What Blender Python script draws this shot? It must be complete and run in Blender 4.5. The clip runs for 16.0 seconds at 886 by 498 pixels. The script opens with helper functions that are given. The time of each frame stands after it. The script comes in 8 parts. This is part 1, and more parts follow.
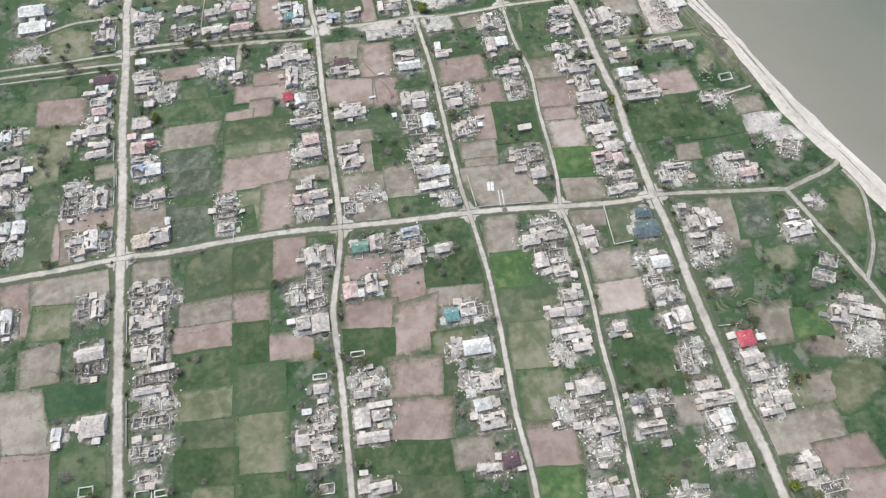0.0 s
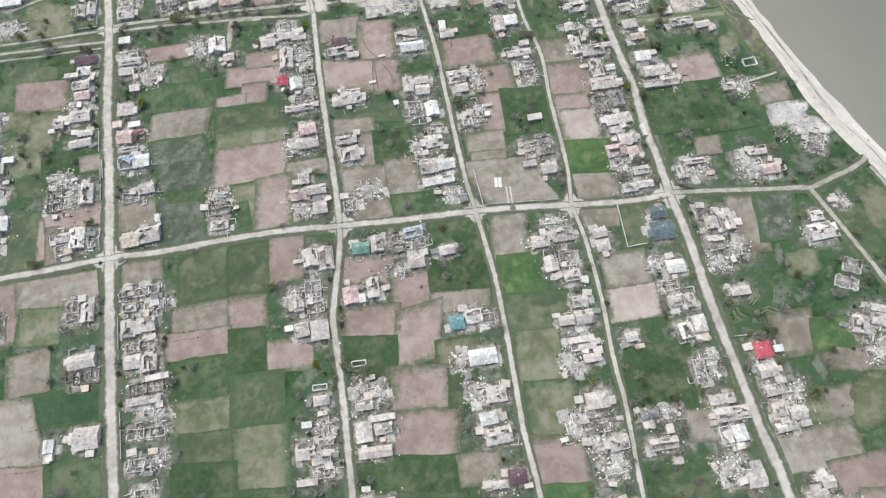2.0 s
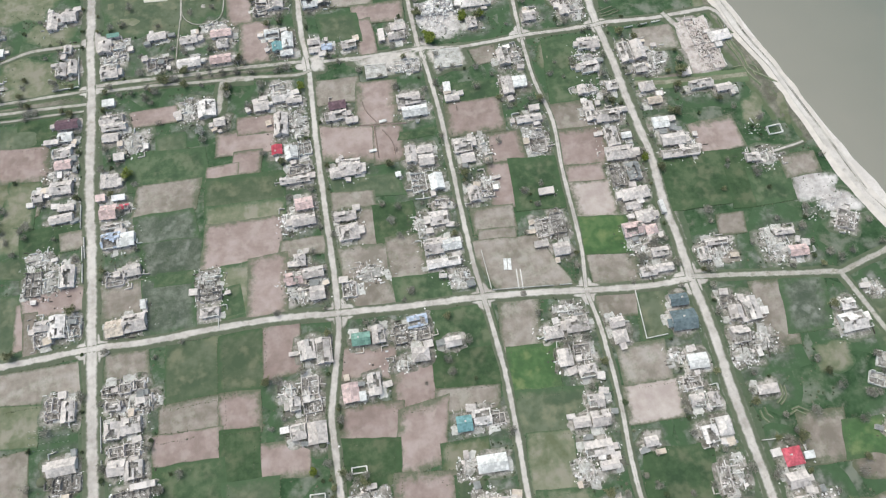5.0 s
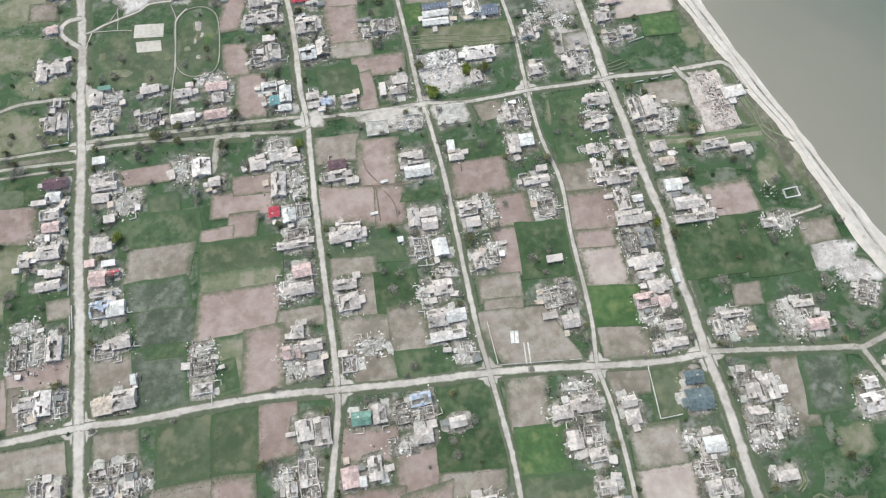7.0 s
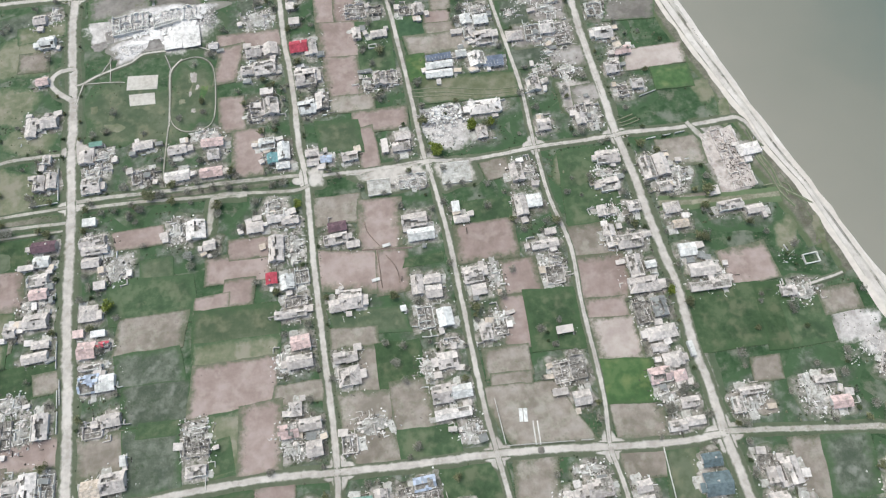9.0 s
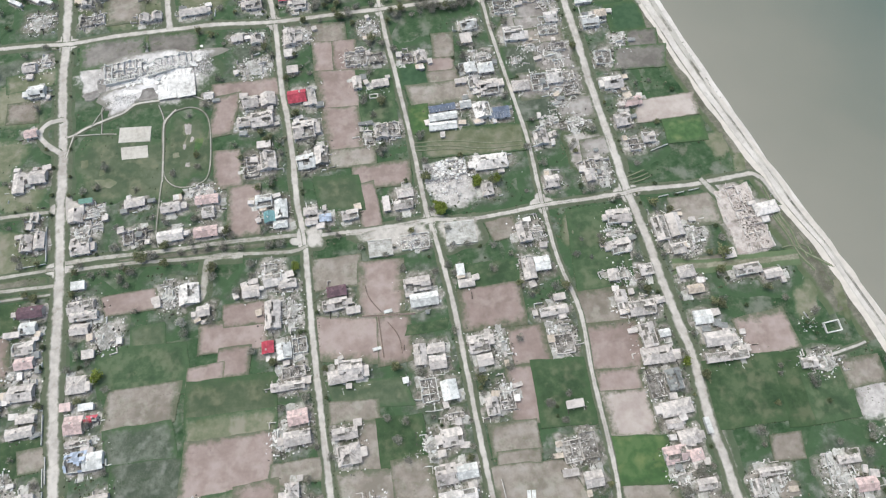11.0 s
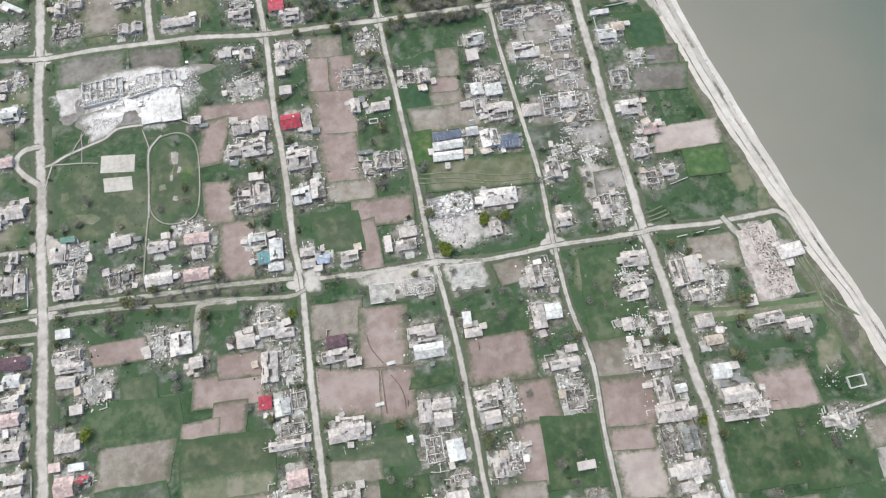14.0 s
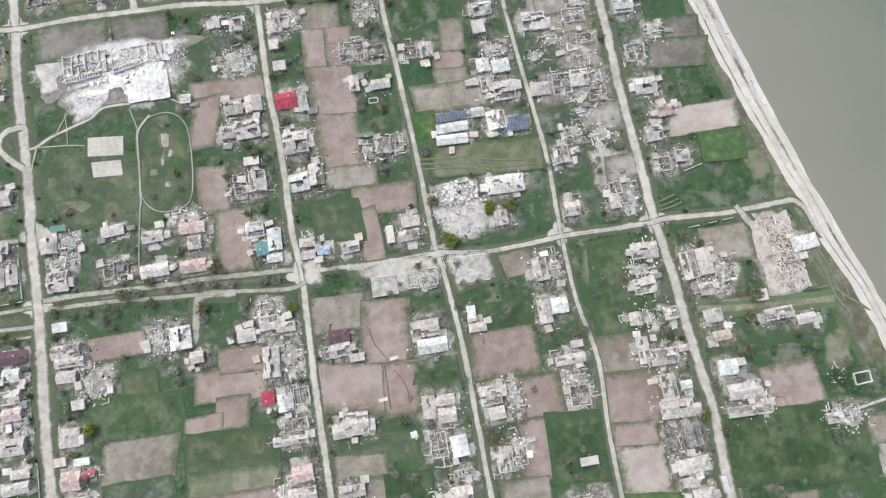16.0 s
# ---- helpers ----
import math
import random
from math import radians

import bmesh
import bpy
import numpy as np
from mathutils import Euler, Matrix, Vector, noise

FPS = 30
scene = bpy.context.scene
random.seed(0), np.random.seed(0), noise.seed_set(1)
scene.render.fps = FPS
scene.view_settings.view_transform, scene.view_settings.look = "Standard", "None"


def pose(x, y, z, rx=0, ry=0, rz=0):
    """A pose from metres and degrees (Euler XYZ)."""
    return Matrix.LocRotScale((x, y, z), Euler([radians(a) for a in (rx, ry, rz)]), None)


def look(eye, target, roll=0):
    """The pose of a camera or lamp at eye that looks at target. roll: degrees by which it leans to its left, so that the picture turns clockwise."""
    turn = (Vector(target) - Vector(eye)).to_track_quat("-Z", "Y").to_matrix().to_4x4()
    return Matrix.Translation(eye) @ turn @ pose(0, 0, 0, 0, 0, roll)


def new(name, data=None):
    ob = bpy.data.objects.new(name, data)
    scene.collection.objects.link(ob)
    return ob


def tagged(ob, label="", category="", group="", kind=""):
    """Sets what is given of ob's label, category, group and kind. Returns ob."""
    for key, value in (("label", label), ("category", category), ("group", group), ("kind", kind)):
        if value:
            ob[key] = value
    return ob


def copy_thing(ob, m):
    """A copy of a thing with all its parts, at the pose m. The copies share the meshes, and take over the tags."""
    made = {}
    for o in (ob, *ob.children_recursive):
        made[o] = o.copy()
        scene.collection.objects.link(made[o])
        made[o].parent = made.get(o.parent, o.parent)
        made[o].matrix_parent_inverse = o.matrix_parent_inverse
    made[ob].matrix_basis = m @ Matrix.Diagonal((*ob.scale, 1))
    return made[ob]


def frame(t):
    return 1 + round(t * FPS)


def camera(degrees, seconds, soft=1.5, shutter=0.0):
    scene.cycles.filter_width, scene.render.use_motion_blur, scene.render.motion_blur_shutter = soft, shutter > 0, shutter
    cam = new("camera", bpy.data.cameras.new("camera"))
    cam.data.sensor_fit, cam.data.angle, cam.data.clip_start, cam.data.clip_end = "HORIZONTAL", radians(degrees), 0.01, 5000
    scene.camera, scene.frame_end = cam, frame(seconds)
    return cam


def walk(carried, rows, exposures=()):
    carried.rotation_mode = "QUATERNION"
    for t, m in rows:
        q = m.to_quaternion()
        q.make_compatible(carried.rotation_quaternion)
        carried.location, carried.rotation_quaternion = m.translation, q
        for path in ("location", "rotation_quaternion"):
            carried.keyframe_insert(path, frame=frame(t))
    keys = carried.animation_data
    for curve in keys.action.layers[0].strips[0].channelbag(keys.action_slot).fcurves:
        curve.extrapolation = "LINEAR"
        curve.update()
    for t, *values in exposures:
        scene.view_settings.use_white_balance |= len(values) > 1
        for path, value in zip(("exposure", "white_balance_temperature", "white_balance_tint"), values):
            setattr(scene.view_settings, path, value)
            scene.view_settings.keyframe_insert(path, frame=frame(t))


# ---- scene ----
# ---- camera ----
cam = camera(69.6, 16.0, soft=1.26)
PATH = [
    (0, (-0.387, -2.006, 313.562), (-0.253, -1.109, 311.78), -3.8),
    (0.5, (0.884, 7.821, 313.349), (1.017, 8.722, 311.568), -3.7),
    (1, (1.343, 16.117, 312.249), (1.48, 17.022, 310.471), -3.5),
    (1.5, (1.857, 23.194, 311.152), (1.992, 24.079, 309.364), -3.5),
    (2, (3.319, 31.162, 310.485), (3.424, 31.913, 308.635), -4.0),
    (2.5, (4.47, 40.183, 309.863), (4.568, 40.894, 307.997), -4.2),
    (3, (5.423, 49.764, 309.209), (5.523, 50.476, 307.343), -4.1),
    (3.5, (6.598, 58.678, 308.489), (6.7, 59.397, 306.625), -4.0),
    (4, (7.869, 67.388, 308.496), (7.972, 68.107, 306.632), -3.9),
    (6.5, (13.354, 111.855, 307.723), (13.467, 112.589, 305.866), -3.2),
    (7, (14.417, 121.089, 307.81), (14.532, 121.822, 305.953), -3.0),
    (7.5, (15.619, 129.652, 307.412), (15.735, 130.391, 305.557), -3.0),
    (8, (17.025, 139.127, 307.172), (17.142, 139.869, 305.318), -3.0),
    (8.5, (18.242, 148.461, 306.924), (18.36, 149.205, 305.071), -3.0),
    (9, (18.98, 155.784, 306.609), (19.099, 156.532, 304.757), -2.9),
    (11.5, (25.545, 199.1, 305.327), (25.664, 199.856, 303.48), -2.9),
    (12, (26.643, 207.763, 305.168), (26.763, 208.519, 303.321), -2.8),
    (12.5, (27.466, 216.387, 305.005), (27.589, 217.146, 303.159), -2.6),
    (13, (28.842, 226.101, 305.403), (28.964, 226.855, 303.556), -2.6),
    (13.5, (29.064, 234.481, 304.915), (29.192, 235.237, 303.068), -2.2),
    (14, (30.255, 241.713, 304.682), (30.353, 242.317, 302.778), -2.6),
    (14.5, (31.326, 250.244, 304.804), (31.384, 250.635, 302.844), -3.3),
    (15, (32.44, 259.13, 304.275), (32.494, 259.498, 302.31), -3.4),
    (15.5, (33.378, 267.767, 303.844), (33.433, 268.138, 301.88), -3.2),
    (16, (34.359, 275.654, 303.572), (34.416, 276.032, 301.608), -3.1),
]
EXPOSURES = [(0.0, 0.405, 6330, 0.6), (3.5, 0.41, 6300, -1.2), (8.0, 0.41, 6270, -1.4), (12.5, 0.38, 6230, -0.2), (16.0, 0.36, 6240, 0.4)]
walk(cam, [(t, look(eye, target, roll)) for t, eye, target, roll in PATH], EXPOSURES)

# ---- light: a bright overcast day ----
SUN_HEIGHT, SUN_ROUND = 66.0, 320.0
world = bpy.data.worlds.new("overcast_sky")
scene.world = world
world.use_nodes = True
wn, wl = world.node_tree.nodes, world.node_tree.links
sky = wn.new("ShaderNodeTexSky")
sky.sky_type, sky.sun_disc = "NISHITA", False
sky.sun_elevation, sky.sun_rotation = radians(SUN_HEIGHT), radians(SUN_ROUND)
sky.air_density, sky.dust_density, sky.ozone_density = 0.75, 4.0, 0.6
wl.new(sky.outputs["Color"], wn["Background"].inputs["Color"])
wn["Background"].inputs["Strength"].default_value = 0.15
sun = new("sun", bpy.data.lights.new("sun", "SUN"))
sun.data.energy, sun.data.angle, sun.data.color = 1.3, radians(60), (1.0, 0.96, 0.89)
sa, se = radians(SUN_ROUND), radians(SUN_HEIGHT)
sun.matrix_world = look((math.sin(sa) * math.cos(se) * 900, math.cos(sa) * math.cos(se) * 900, math.sin(se) * 900), (0, 0, 0))


# ---- materials ----
def surface(name, tones, sizes=(40.0, 5.0, 0.7), rough=0.9, bump=0.25, vary=0.0, island=0.0, weeds=None, weed_at=0.62, weed_size=9.0,
            metal=0.0, bump_size=0.5, stripes=0.0, stripe_gap=1.4, edge=None, smudge=None, smudge_at=0.58, smudge_size=16.0, fine=0.2):
    """A worn surface: three tones mixed by noise at three sizes in metres, with weeds or stains of a second colour, and relief."""
    m = bpy.data.materials.new(name)
    m.use_nodes = True
    n, l = m.node_tree.nodes, m.node_tree.links
    bsdf = n["Principled BSDF"]
    bsdf.inputs["Roughness"].default_value = rough
    bsdf.inputs["Metallic"].default_value = metal
    bsdf.inputs["Specular IOR Level"].default_value = 0.25
    where = n.new("ShaderNodeNewGeometry").outputs["Position"]

    def grain(size, detail=3.0, rough_=0.6):
        t = n.new("ShaderNodeTexNoise")
        t.inputs["Scale"].default_value = 1.0 / size
        t.inputs["Detail"].default_value = detail
        t.inputs["Roughness"].default_value = rough_
        l.new(where, t.inputs["Vector"])
        return t.outputs["Fac"]

    def calc(kind, a, b):
        t = n.new("ShaderNodeMath")
        t.operation = kind
        for k, v in enumerate((a, b)):
            if isinstance(v, float):
                t.inputs[k].default_value = v
            else:
                l.new(v, t.inputs[k])
        return t.outputs[0]

    def blend(fac, a, b):
        t = n.new("ShaderNodeMix")
        t.data_type = "RGBA"
        l.new(fac, t.inputs[0])
        for k, v in ((6, a), (7, b)):
            if isinstance(v, tuple):
                t.inputs[k].default_value = (*v, 1)
            else:
                l.new(v, t.inputs[k])
        return t.outputs[2]

    def band(fac, low, high):
        t = n.new("ShaderNodeMapRange")
        t.interpolation_type = "SMOOTHSTEP"
        t.inputs["From Min"].default_value, t.inputs["From Max"].default_value = low, high
        l.new(fac, t.inputs["Value"])
        return t.outputs[0]

    mix = calc("ADD", calc("MULTIPLY", grain(sizes[0]), 0.65 - fine), calc("ADD", calc("MULTIPLY", grain(sizes[1], 2.0 if fine < 0.15 else 4.0), 0.35), calc("MULTIPLY", grain(sizes[2]), fine)))
    if island:
        mix = calc("ADD", mix, calc("MULTIPLY", calc("SUBTRACT", n["Geometry"].outputs["Random Per Island"], 0.5), island))
    ramp = n.new("ShaderNodeValToRGB")
    ramp.color_ramp.elements[0].position, ramp.color_ramp.elements[1].position = 0.405, 0.595
    ramp.color_ramp.elements[0].color, ramp.color_ramp.elements[1].color = (*tones[0], 1), (*tones[2], 1)
    ramp.color_ramp.elements.new(0.5).color = (*tones[1], 1)
    l.new(mix, ramp.inputs[0])
    colour = ramp.outputs[0]
    if weeds:
        colour = blend(band(calc("ADD", calc("MULTIPLY", grain(weed_size, 5.0, 0.65), 0.8), calc("MULTIPLY", grain(0.9), 0.2)), weed_at - 0.06, weed_at + 0.13), colour, weeds)
    if smudge:
        colour = blend(calc("MULTIPLY", band(calc("ADD", calc("MULTIPLY", grain(smudge_size, 2.0, 0.5), 0.75), calc("MULTIPLY", grain(3.0, 3.0), 0.25)), smudge_at - 0.06, smudge_at + 0.12), 0.75), colour, smudge)
    if stripes:
        wave = n.new("ShaderNodeTexWave")
        wave.bands_direction = "X"
        wave.inputs["Scale"].default_value = 0.314 / stripe_gap
        wave.inputs["Distortion"].default_value = 1.2
        wave.inputs["Detail Scale"].default_value = 0.3
        l.new(n.new("ShaderNodeTexCoord").outputs["Object"], wave.inputs["Vector"])
        dark = tuple(c * (1 - stripes) for c in tones[0])
        colour = blend(calc("MULTIPLY", wave.outputs["Fac"], 0.45), colour, dark)
    if edge:
        worn = n.new("ShaderNodeAttribute")
        worn.attribute_name = "wear"
        spread = calc("ADD", calc("MULTIPLY", grain(3.2, 5.0, 0.7), 0.65), calc("MULTIPLY", grain(9.0), 0.35))
        over = blend(grain(4.0), edge, tuple(c * 1.7 for c in edge))
        colour = blend(band(calc("SUBTRACT", spread, calc("MULTIPLY", worn.outputs["Fac"], 0.75)), -0.12, 0.2), colour, over)
    if vary:
        hsv = n.new("ShaderNodeHueSaturation")
        info = n.new("ShaderNodeObjectInfo")
        l.new(calc("ADD", calc("MULTIPLY", info.outputs["Random"], vary), 1.0 - vary / 2), hsv.inputs["Value"])
        l.new(calc("ADD", calc("MULTIPLY", info.outputs["Random"], -vary * 0.5), 1.0 + vary / 4), hsv.inputs["Saturation"])
        l.new(colour, hsv.inputs["Color"])
        colour = hsv.outputs[0]
    l.new(colour, bsdf.inputs["Base Color"])
    if bump:
        b = n.new("ShaderNodeBump")
        b.inputs["Strength"].default_value = bump
        b.inputs["Distance"].default_value = 0.3 * bump_size
        l.new(grain(bump_size, 4.0, 0.7), b.inputs["Height"])
        l.new(b.outputs[0], bsdf.inputs["Normal"])
    return m


MEADOW = surface("meadow", ((0.025, 0.054, 0.022), (0.047, 0.086, 0.039), (0.090, 0.122, 0.071)), (19, 6, 1.3), weeds=(0.139, 0.141, 0.106), weed_at=0.57, weed_size=9, bump=0.5, smudge=(0.196, 0.196, 0.166), smudge_at=0.555, smudge_size=13, fine=0.14)
PLOT = {
    "soil": surface("tilled_soil", ((0.231, 0.175, 0.157), (0.286, 0.220, 0.199), (0.340, 0.270, 0.249)), (30, 6, 0.8), fine=0.09, vary=0.16, weeds=(0.197, 0.165, 0.127), weed_at=0.60, edge=(0.084, 0.090, 0.058), smudge=(0.355, 0.285, 0.260), smudge_size=9, smudge_at=0.55),
    "drysoil": surface("fallow_soil", ((0.187, 0.160, 0.133), (0.251, 0.215, 0.185), (0.320, 0.280, 0.249)), (24, 5, 0.7), fine=0.09, vary=0.22, weeds=(0.133, 0.140, 0.085), weed_at=0.55, edge=(0.084, 0.090, 0.058), smudge=(0.355, 0.315, 0.281), smudge_size=9, smudge_at=0.55),
    "palesoil": surface("pale_soil", ((0.364, 0.300, 0.276), (0.424, 0.360, 0.329), (0.473, 0.410, 0.382)), (24, 5, 0.7), fine=0.09, vary=0.1, weeds=(0.286, 0.240, 0.212), weed_at=0.62, edge=(0.084, 0.090, 0.058)),
    "darksoil": surface("scorched_soil", ((0.130, 0.116, 0.104), (0.180, 0.162, 0.147), (0.235, 0.213, 0.195)), (18, 5, 0.7), fine=0.09, vary=0.2, weeds=(0.10, 0.11, 0.06), weed_at=0.60, edge=(0.051, 0.079, 0.037)),
    "ash": surface("ashen_soil", ((0.215, 0.190, 0.175), (0.285, 0.256, 0.238), (0.365, 0.333, 0.313)), (14, 4, 0.8), fine=0.09, vary=0.15, weeds=(0.13, 0.125, 0.095), weed_at=0.58, edge=(0.09, 0.095, 0.065)),
    "drygrass": surface("dry_grass", ((0.108, 0.122, 0.068), (0.153, 0.160, 0.102), (0.211, 0.202, 0.145)), (18, 5, 0.8), fine=0.09, vary=0.2, weeds=(0.243, 0.221, 0.175), weed_at=0.58, bump=0.4, edge=(0.046, 0.074, 0.036), smudge=(0.234, 0.216, 0.170), smudge_size=9, smudge_at=0.55),
    "olive": surface("olive_grass", ((0.063, 0.088, 0.050), (0.085, 0.107, 0.063), (0.117, 0.133, 0.087)), (22, 5, 0.8), fine=0.09, vary=0.2, weeds=(0.149, 0.150, 0.087), weed_at=0.60, bump=0.4, edge=(0.046, 0.074, 0.036), smudge=(0.171, 0.169, 0.112), smudge_size=9, smudge_at=0.55),
    "green": surface("spring_grass", ((0.037, 0.064, 0.031), (0.056, 0.090, 0.043), (0.094, 0.124, 0.068)), (20, 4, 0.8), fine=0.09, vary=0.25, weeds=(0.126, 0.141, 0.081), weed_at=0.62, bump=0.5, edge=(0.043, 0.070, 0.033), smudge=(0.134, 0.146, 0.090), smudge_size=12, smudge_at=0.53),
    "fresh": surface("young_crop", ((0.056, 0.104, 0.040), (0.070, 0.125, 0.048), (0.098, 0.150, 0.064)), (16, 4, 0.7), fine=0.09, vary=0.2, weeds=(0.13, 0.17, 0.06), weed_at=0.62, bump=0.4, edge=(0.051, 0.079, 0.037), smudge=(0.17, 0.20, 0.09), smudge_size=9, smudge_at=0.55),
    "deepgreen": surface("winter_crop", ((0.036, 0.072, 0.036), (0.045, 0.086, 0.044), (0.060, 0.102, 0.054)), (16, 4, 0.7), fine=0.09, vary=0.15, weeds=(0.07, 0.11, 0.05), weed_at=0.66, bump=0.4, edge=(0.051, 0.079, 0.037)),
    "wild": surface("overgrown_garden", ((0.065, 0.081, 0.058), (0.095, 0.109, 0.081), (0.149, 0.158, 0.128)), (12, 4, 0.8), vary=0.15, weeds=(0.050, 0.073, 0.041), weed_at=0.57, weed_size=5, bump=0.4, edge=(0.046, 0.074, 0.036), smudge=(0.225, 0.226, 0.199), smudge_size=7, smudge_at=0.58),
    "court": surface("court_concrete", ((0.42, 0.38, 0.34), (0.49, 0.45, 0.41), (0.55, 0.51, 0.47)), (8, 2, 0.4), rough=0.85, weeds=(0.33, 0.30, 0.25), weed_at=0.64, bump=0.1),
}
YARD = surface("trampled_yard", ((0.122, 0.109, 0.092), (0.228, 0.207, 0.184), (0.42, 0.383, 0.354)), (9, 2.5, 0.7), vary=0.3, weeds=(0.060, 0.078, 0.044), weed_at=0.52, weed_size=4, bump=0.7, edge=(0.066, 0.082, 0.050), smudge=(0.51, 0.462, 0.43), smudge_size=7, smudge_at=0.56)
DIRT = surface("street_dirt", ((0.365, 0.328, 0.300), (0.455, 0.413, 0.382), (0.55, 0.505, 0.470)), (25, 4, 0.6), weeds=(0.31, 0.278, 0.245), weed_at=0.58, weed_size=5, bump=0.3, smudge=(0.575, 0.53, 0.495), smudge_size=12, smudge_at=0.56, edge=(0.078, 0.088, 0.058), fine=0.12)
SHOULDER = surface("shoulder_dirt", ((0.185, 0.163, 0.145), (0.315, 0.278, 0.254), (0.47, 0.422, 0.394)), (12, 4, 0.8), weeds=(0.085, 0.092, 0.062), weed_at=0.56, weed_size=6, bump=0.5, edge=(0.062, 0.080, 0.048), smudge=(0.47, 0.43, 0.40), smudge_size=9, smudge_at=0.56, fine=0.14)
TRACK = surface("track_dirt", ((0.29, 0.265, 0.235), (0.375, 0.345, 0.31), (0.47, 0.435, 0.395)), (20, 3, 0.6), weeds=(0.18, 0.175, 0.125), weed_at=0.57, weed_size=4, bump=0.3, edge=(0.07, 0.084, 0.052))
SAND = surface("beach_sand", ((0.53, 0.482, 0.452), (0.63, 0.58, 0.548), (0.71, 0.662, 0.632)), (30, 6, 0.9), weeds=(0.43, 0.387, 0.352), weed_at=0.66, weed_size=6, bump=0.3)
SHORE_DIRT = surface("shore_road_sand", ((0.45, 0.408, 0.378), (0.55, 0.503, 0.472), (0.64, 0.592, 0.562)), (30, 6, 0.9), weeds=(0.36, 0.324, 0.29), weed_at=0.58, weed_size=5, bump=0.3, edge=(0.42, 0.38, 0.347))
STRAND = surface("strand_line", ((0.115, 0.108, 0.088), (0.175, 0.162, 0.135), (0.29, 0.268, 0.235)), (10, 3, 0.8), bump=0.4, edge=(0.34, 0.314, 0.283), weeds=(0.47, 0.436, 0.4), weed_at=0.58, weed_size=6)
WEED = surface("verge_weeds", ((0.044, 0.058, 0.030), (0.070, 0.086, 0.046), (0.130, 0.132, 0.088)), (15, 3, 0.5), island=0.4)
PLASTER = surface("worn_plaster", ((0.42, 0.376, 0.348), (0.56, 0.507, 0.478), (0.685, 0.628, 0.60)), (9, 2, 0.4), vary=0.25, weeds=(0.305, 0.250, 0.216), weed_at=0.62, weed_size=2)
WHITEWASH = surface("whitewash", ((0.48, 0.455, 0.43), (0.61, 0.59, 0.56), (0.73, 0.71, 0.68)), (9, 2, 0.4), vary=0.12, weeds=(0.42, 0.38, 0.35), weed_at=0.64, weed_size=2)
CHARRED = surface("sooted_wall", ((0.17, 0.155, 0.14), (0.28, 0.255, 0.23), (0.41, 0.38, 0.35)), (7, 2, 0.4), vary=0.3)
# dark tones hold both char and the shade inside the roofless walls
INSIDE = surface("littered_floor", ((0.085, 0.076, 0.068), (0.21, 0.192, 0.176), (0.45, 0.42, 0.395)), (5, 1.5, 0.35), vary=0.3, bump=0.8)
VERGE = surface("dry_shore_verge", ((0.098, 0.094, 0.072), (0.150, 0.140, 0.110), (0.230, 0.212, 0.175)), (14, 4, 0.8), weeds=(0.085, 0.10, 0.055), weed_at=0.58, bump=0.5, edge=(0.07, 0.088, 0.048))
DUSTY_GRASS = surface("dusty_grass", ((0.070, 0.085, 0.060), (0.113, 0.122, 0.097), (0.184, 0.188, 0.165)), (11, 4, 0.9), weeds=(0.050, 0.073, 0.039), weed_at=0.56, weed_size=5, bump=0.5, edge=(0.041, 0.071, 0.034), smudge=(0.261, 0.254, 0.233), smudge_size=8, smudge_at=0.56, fine=0.14)
DUST = surface("rubble_dust", ((0.285, 0.252, 0.235), (0.39, 0.348, 0.325), (0.51, 0.465, 0.44)), (12, 4, 0.8), weeds=(0.13, 0.13, 0.095), weed_at=0.58, weed_size=8, bump=0.6, edge=(0.06, 0.075, 0.042))
MOUND = surface("rubble_mound", ((0.22, 0.205, 0.185), (0.37, 0.35, 0.325), (0.54, 0.52, 0.495)), (7, 2, 0.5), weeds=(0.16, 0.15, 0.12), weed_at=0.6, weed_size=3, bump=0.8)
PAVING = surface("yard_paving", ((0.33, 0.31, 0.285), (0.43, 0.41, 0.385), (0.54, 0.52, 0.495)), (6, 1.5, 0.4), vary=0.3, weeds=(0.22, 0.21, 0.17), weed_at=0.58, weed_size=2.5, bump=0.4)
WHITE_RUBBLE = surface("white_masonry", ((0.36, 0.335, 0.32), (0.62, 0.585, 0.565), (0.78, 0.745, 0.725)), (9, 2, 0.5), island=0.45, weeds=(0.33, 0.305, 0.29), weed_at=0.6, weed_size=5, bump=0.5)
SCHOOL_DUST = surface("school_dust", ((0.35, 0.315, 0.302), (0.50, 0.462, 0.445), (0.66, 0.618, 0.60)), (14, 4, 0.8), weeds=(0.27, 0.24, 0.225), weed_at=0.6, weed_size=8, bump=0.6, edge=(0.052, 0.072, 0.040), fine=0.12)
WHITE_DUST = surface("white_plaster_dust", ((0.48, 0.445, 0.435), (0.61, 0.57, 0.562), (0.72, 0.68, 0.672)), (10, 3, 0.7), weeds=(0.42, 0.385, 0.37), weed_at=0.6, weed_size=6, bump=0.6, edge=(0.17, 0.158, 0.140), fine=0.12)
SCORCH = surface("scorched_ground", ((0.135, 0.122, 0.112), (0.20, 0.182, 0.17), (0.29, 0.268, 0.252)), (8, 3, 0.7), bump=0.5, edge=(0.21, 0.19, 0.178), fine=0.12)
RUT = surface("wheel_rut", ((0.16, 0.16, 0.11), (0.22, 0.21, 0.155), (0.30, 0.28, 0.22)), (9, 2, 0.5), bump=0.3, edge=(0.085, 0.112, 0.060))
FURROW = surface("dark_wheel_line", ((0.13, 0.10, 0.085), (0.165, 0.13, 0.11), (0.20, 0.16, 0.14)), (9, 2, 0.5), bump=0.3, edge=(0.25, 0.19, 0.165))
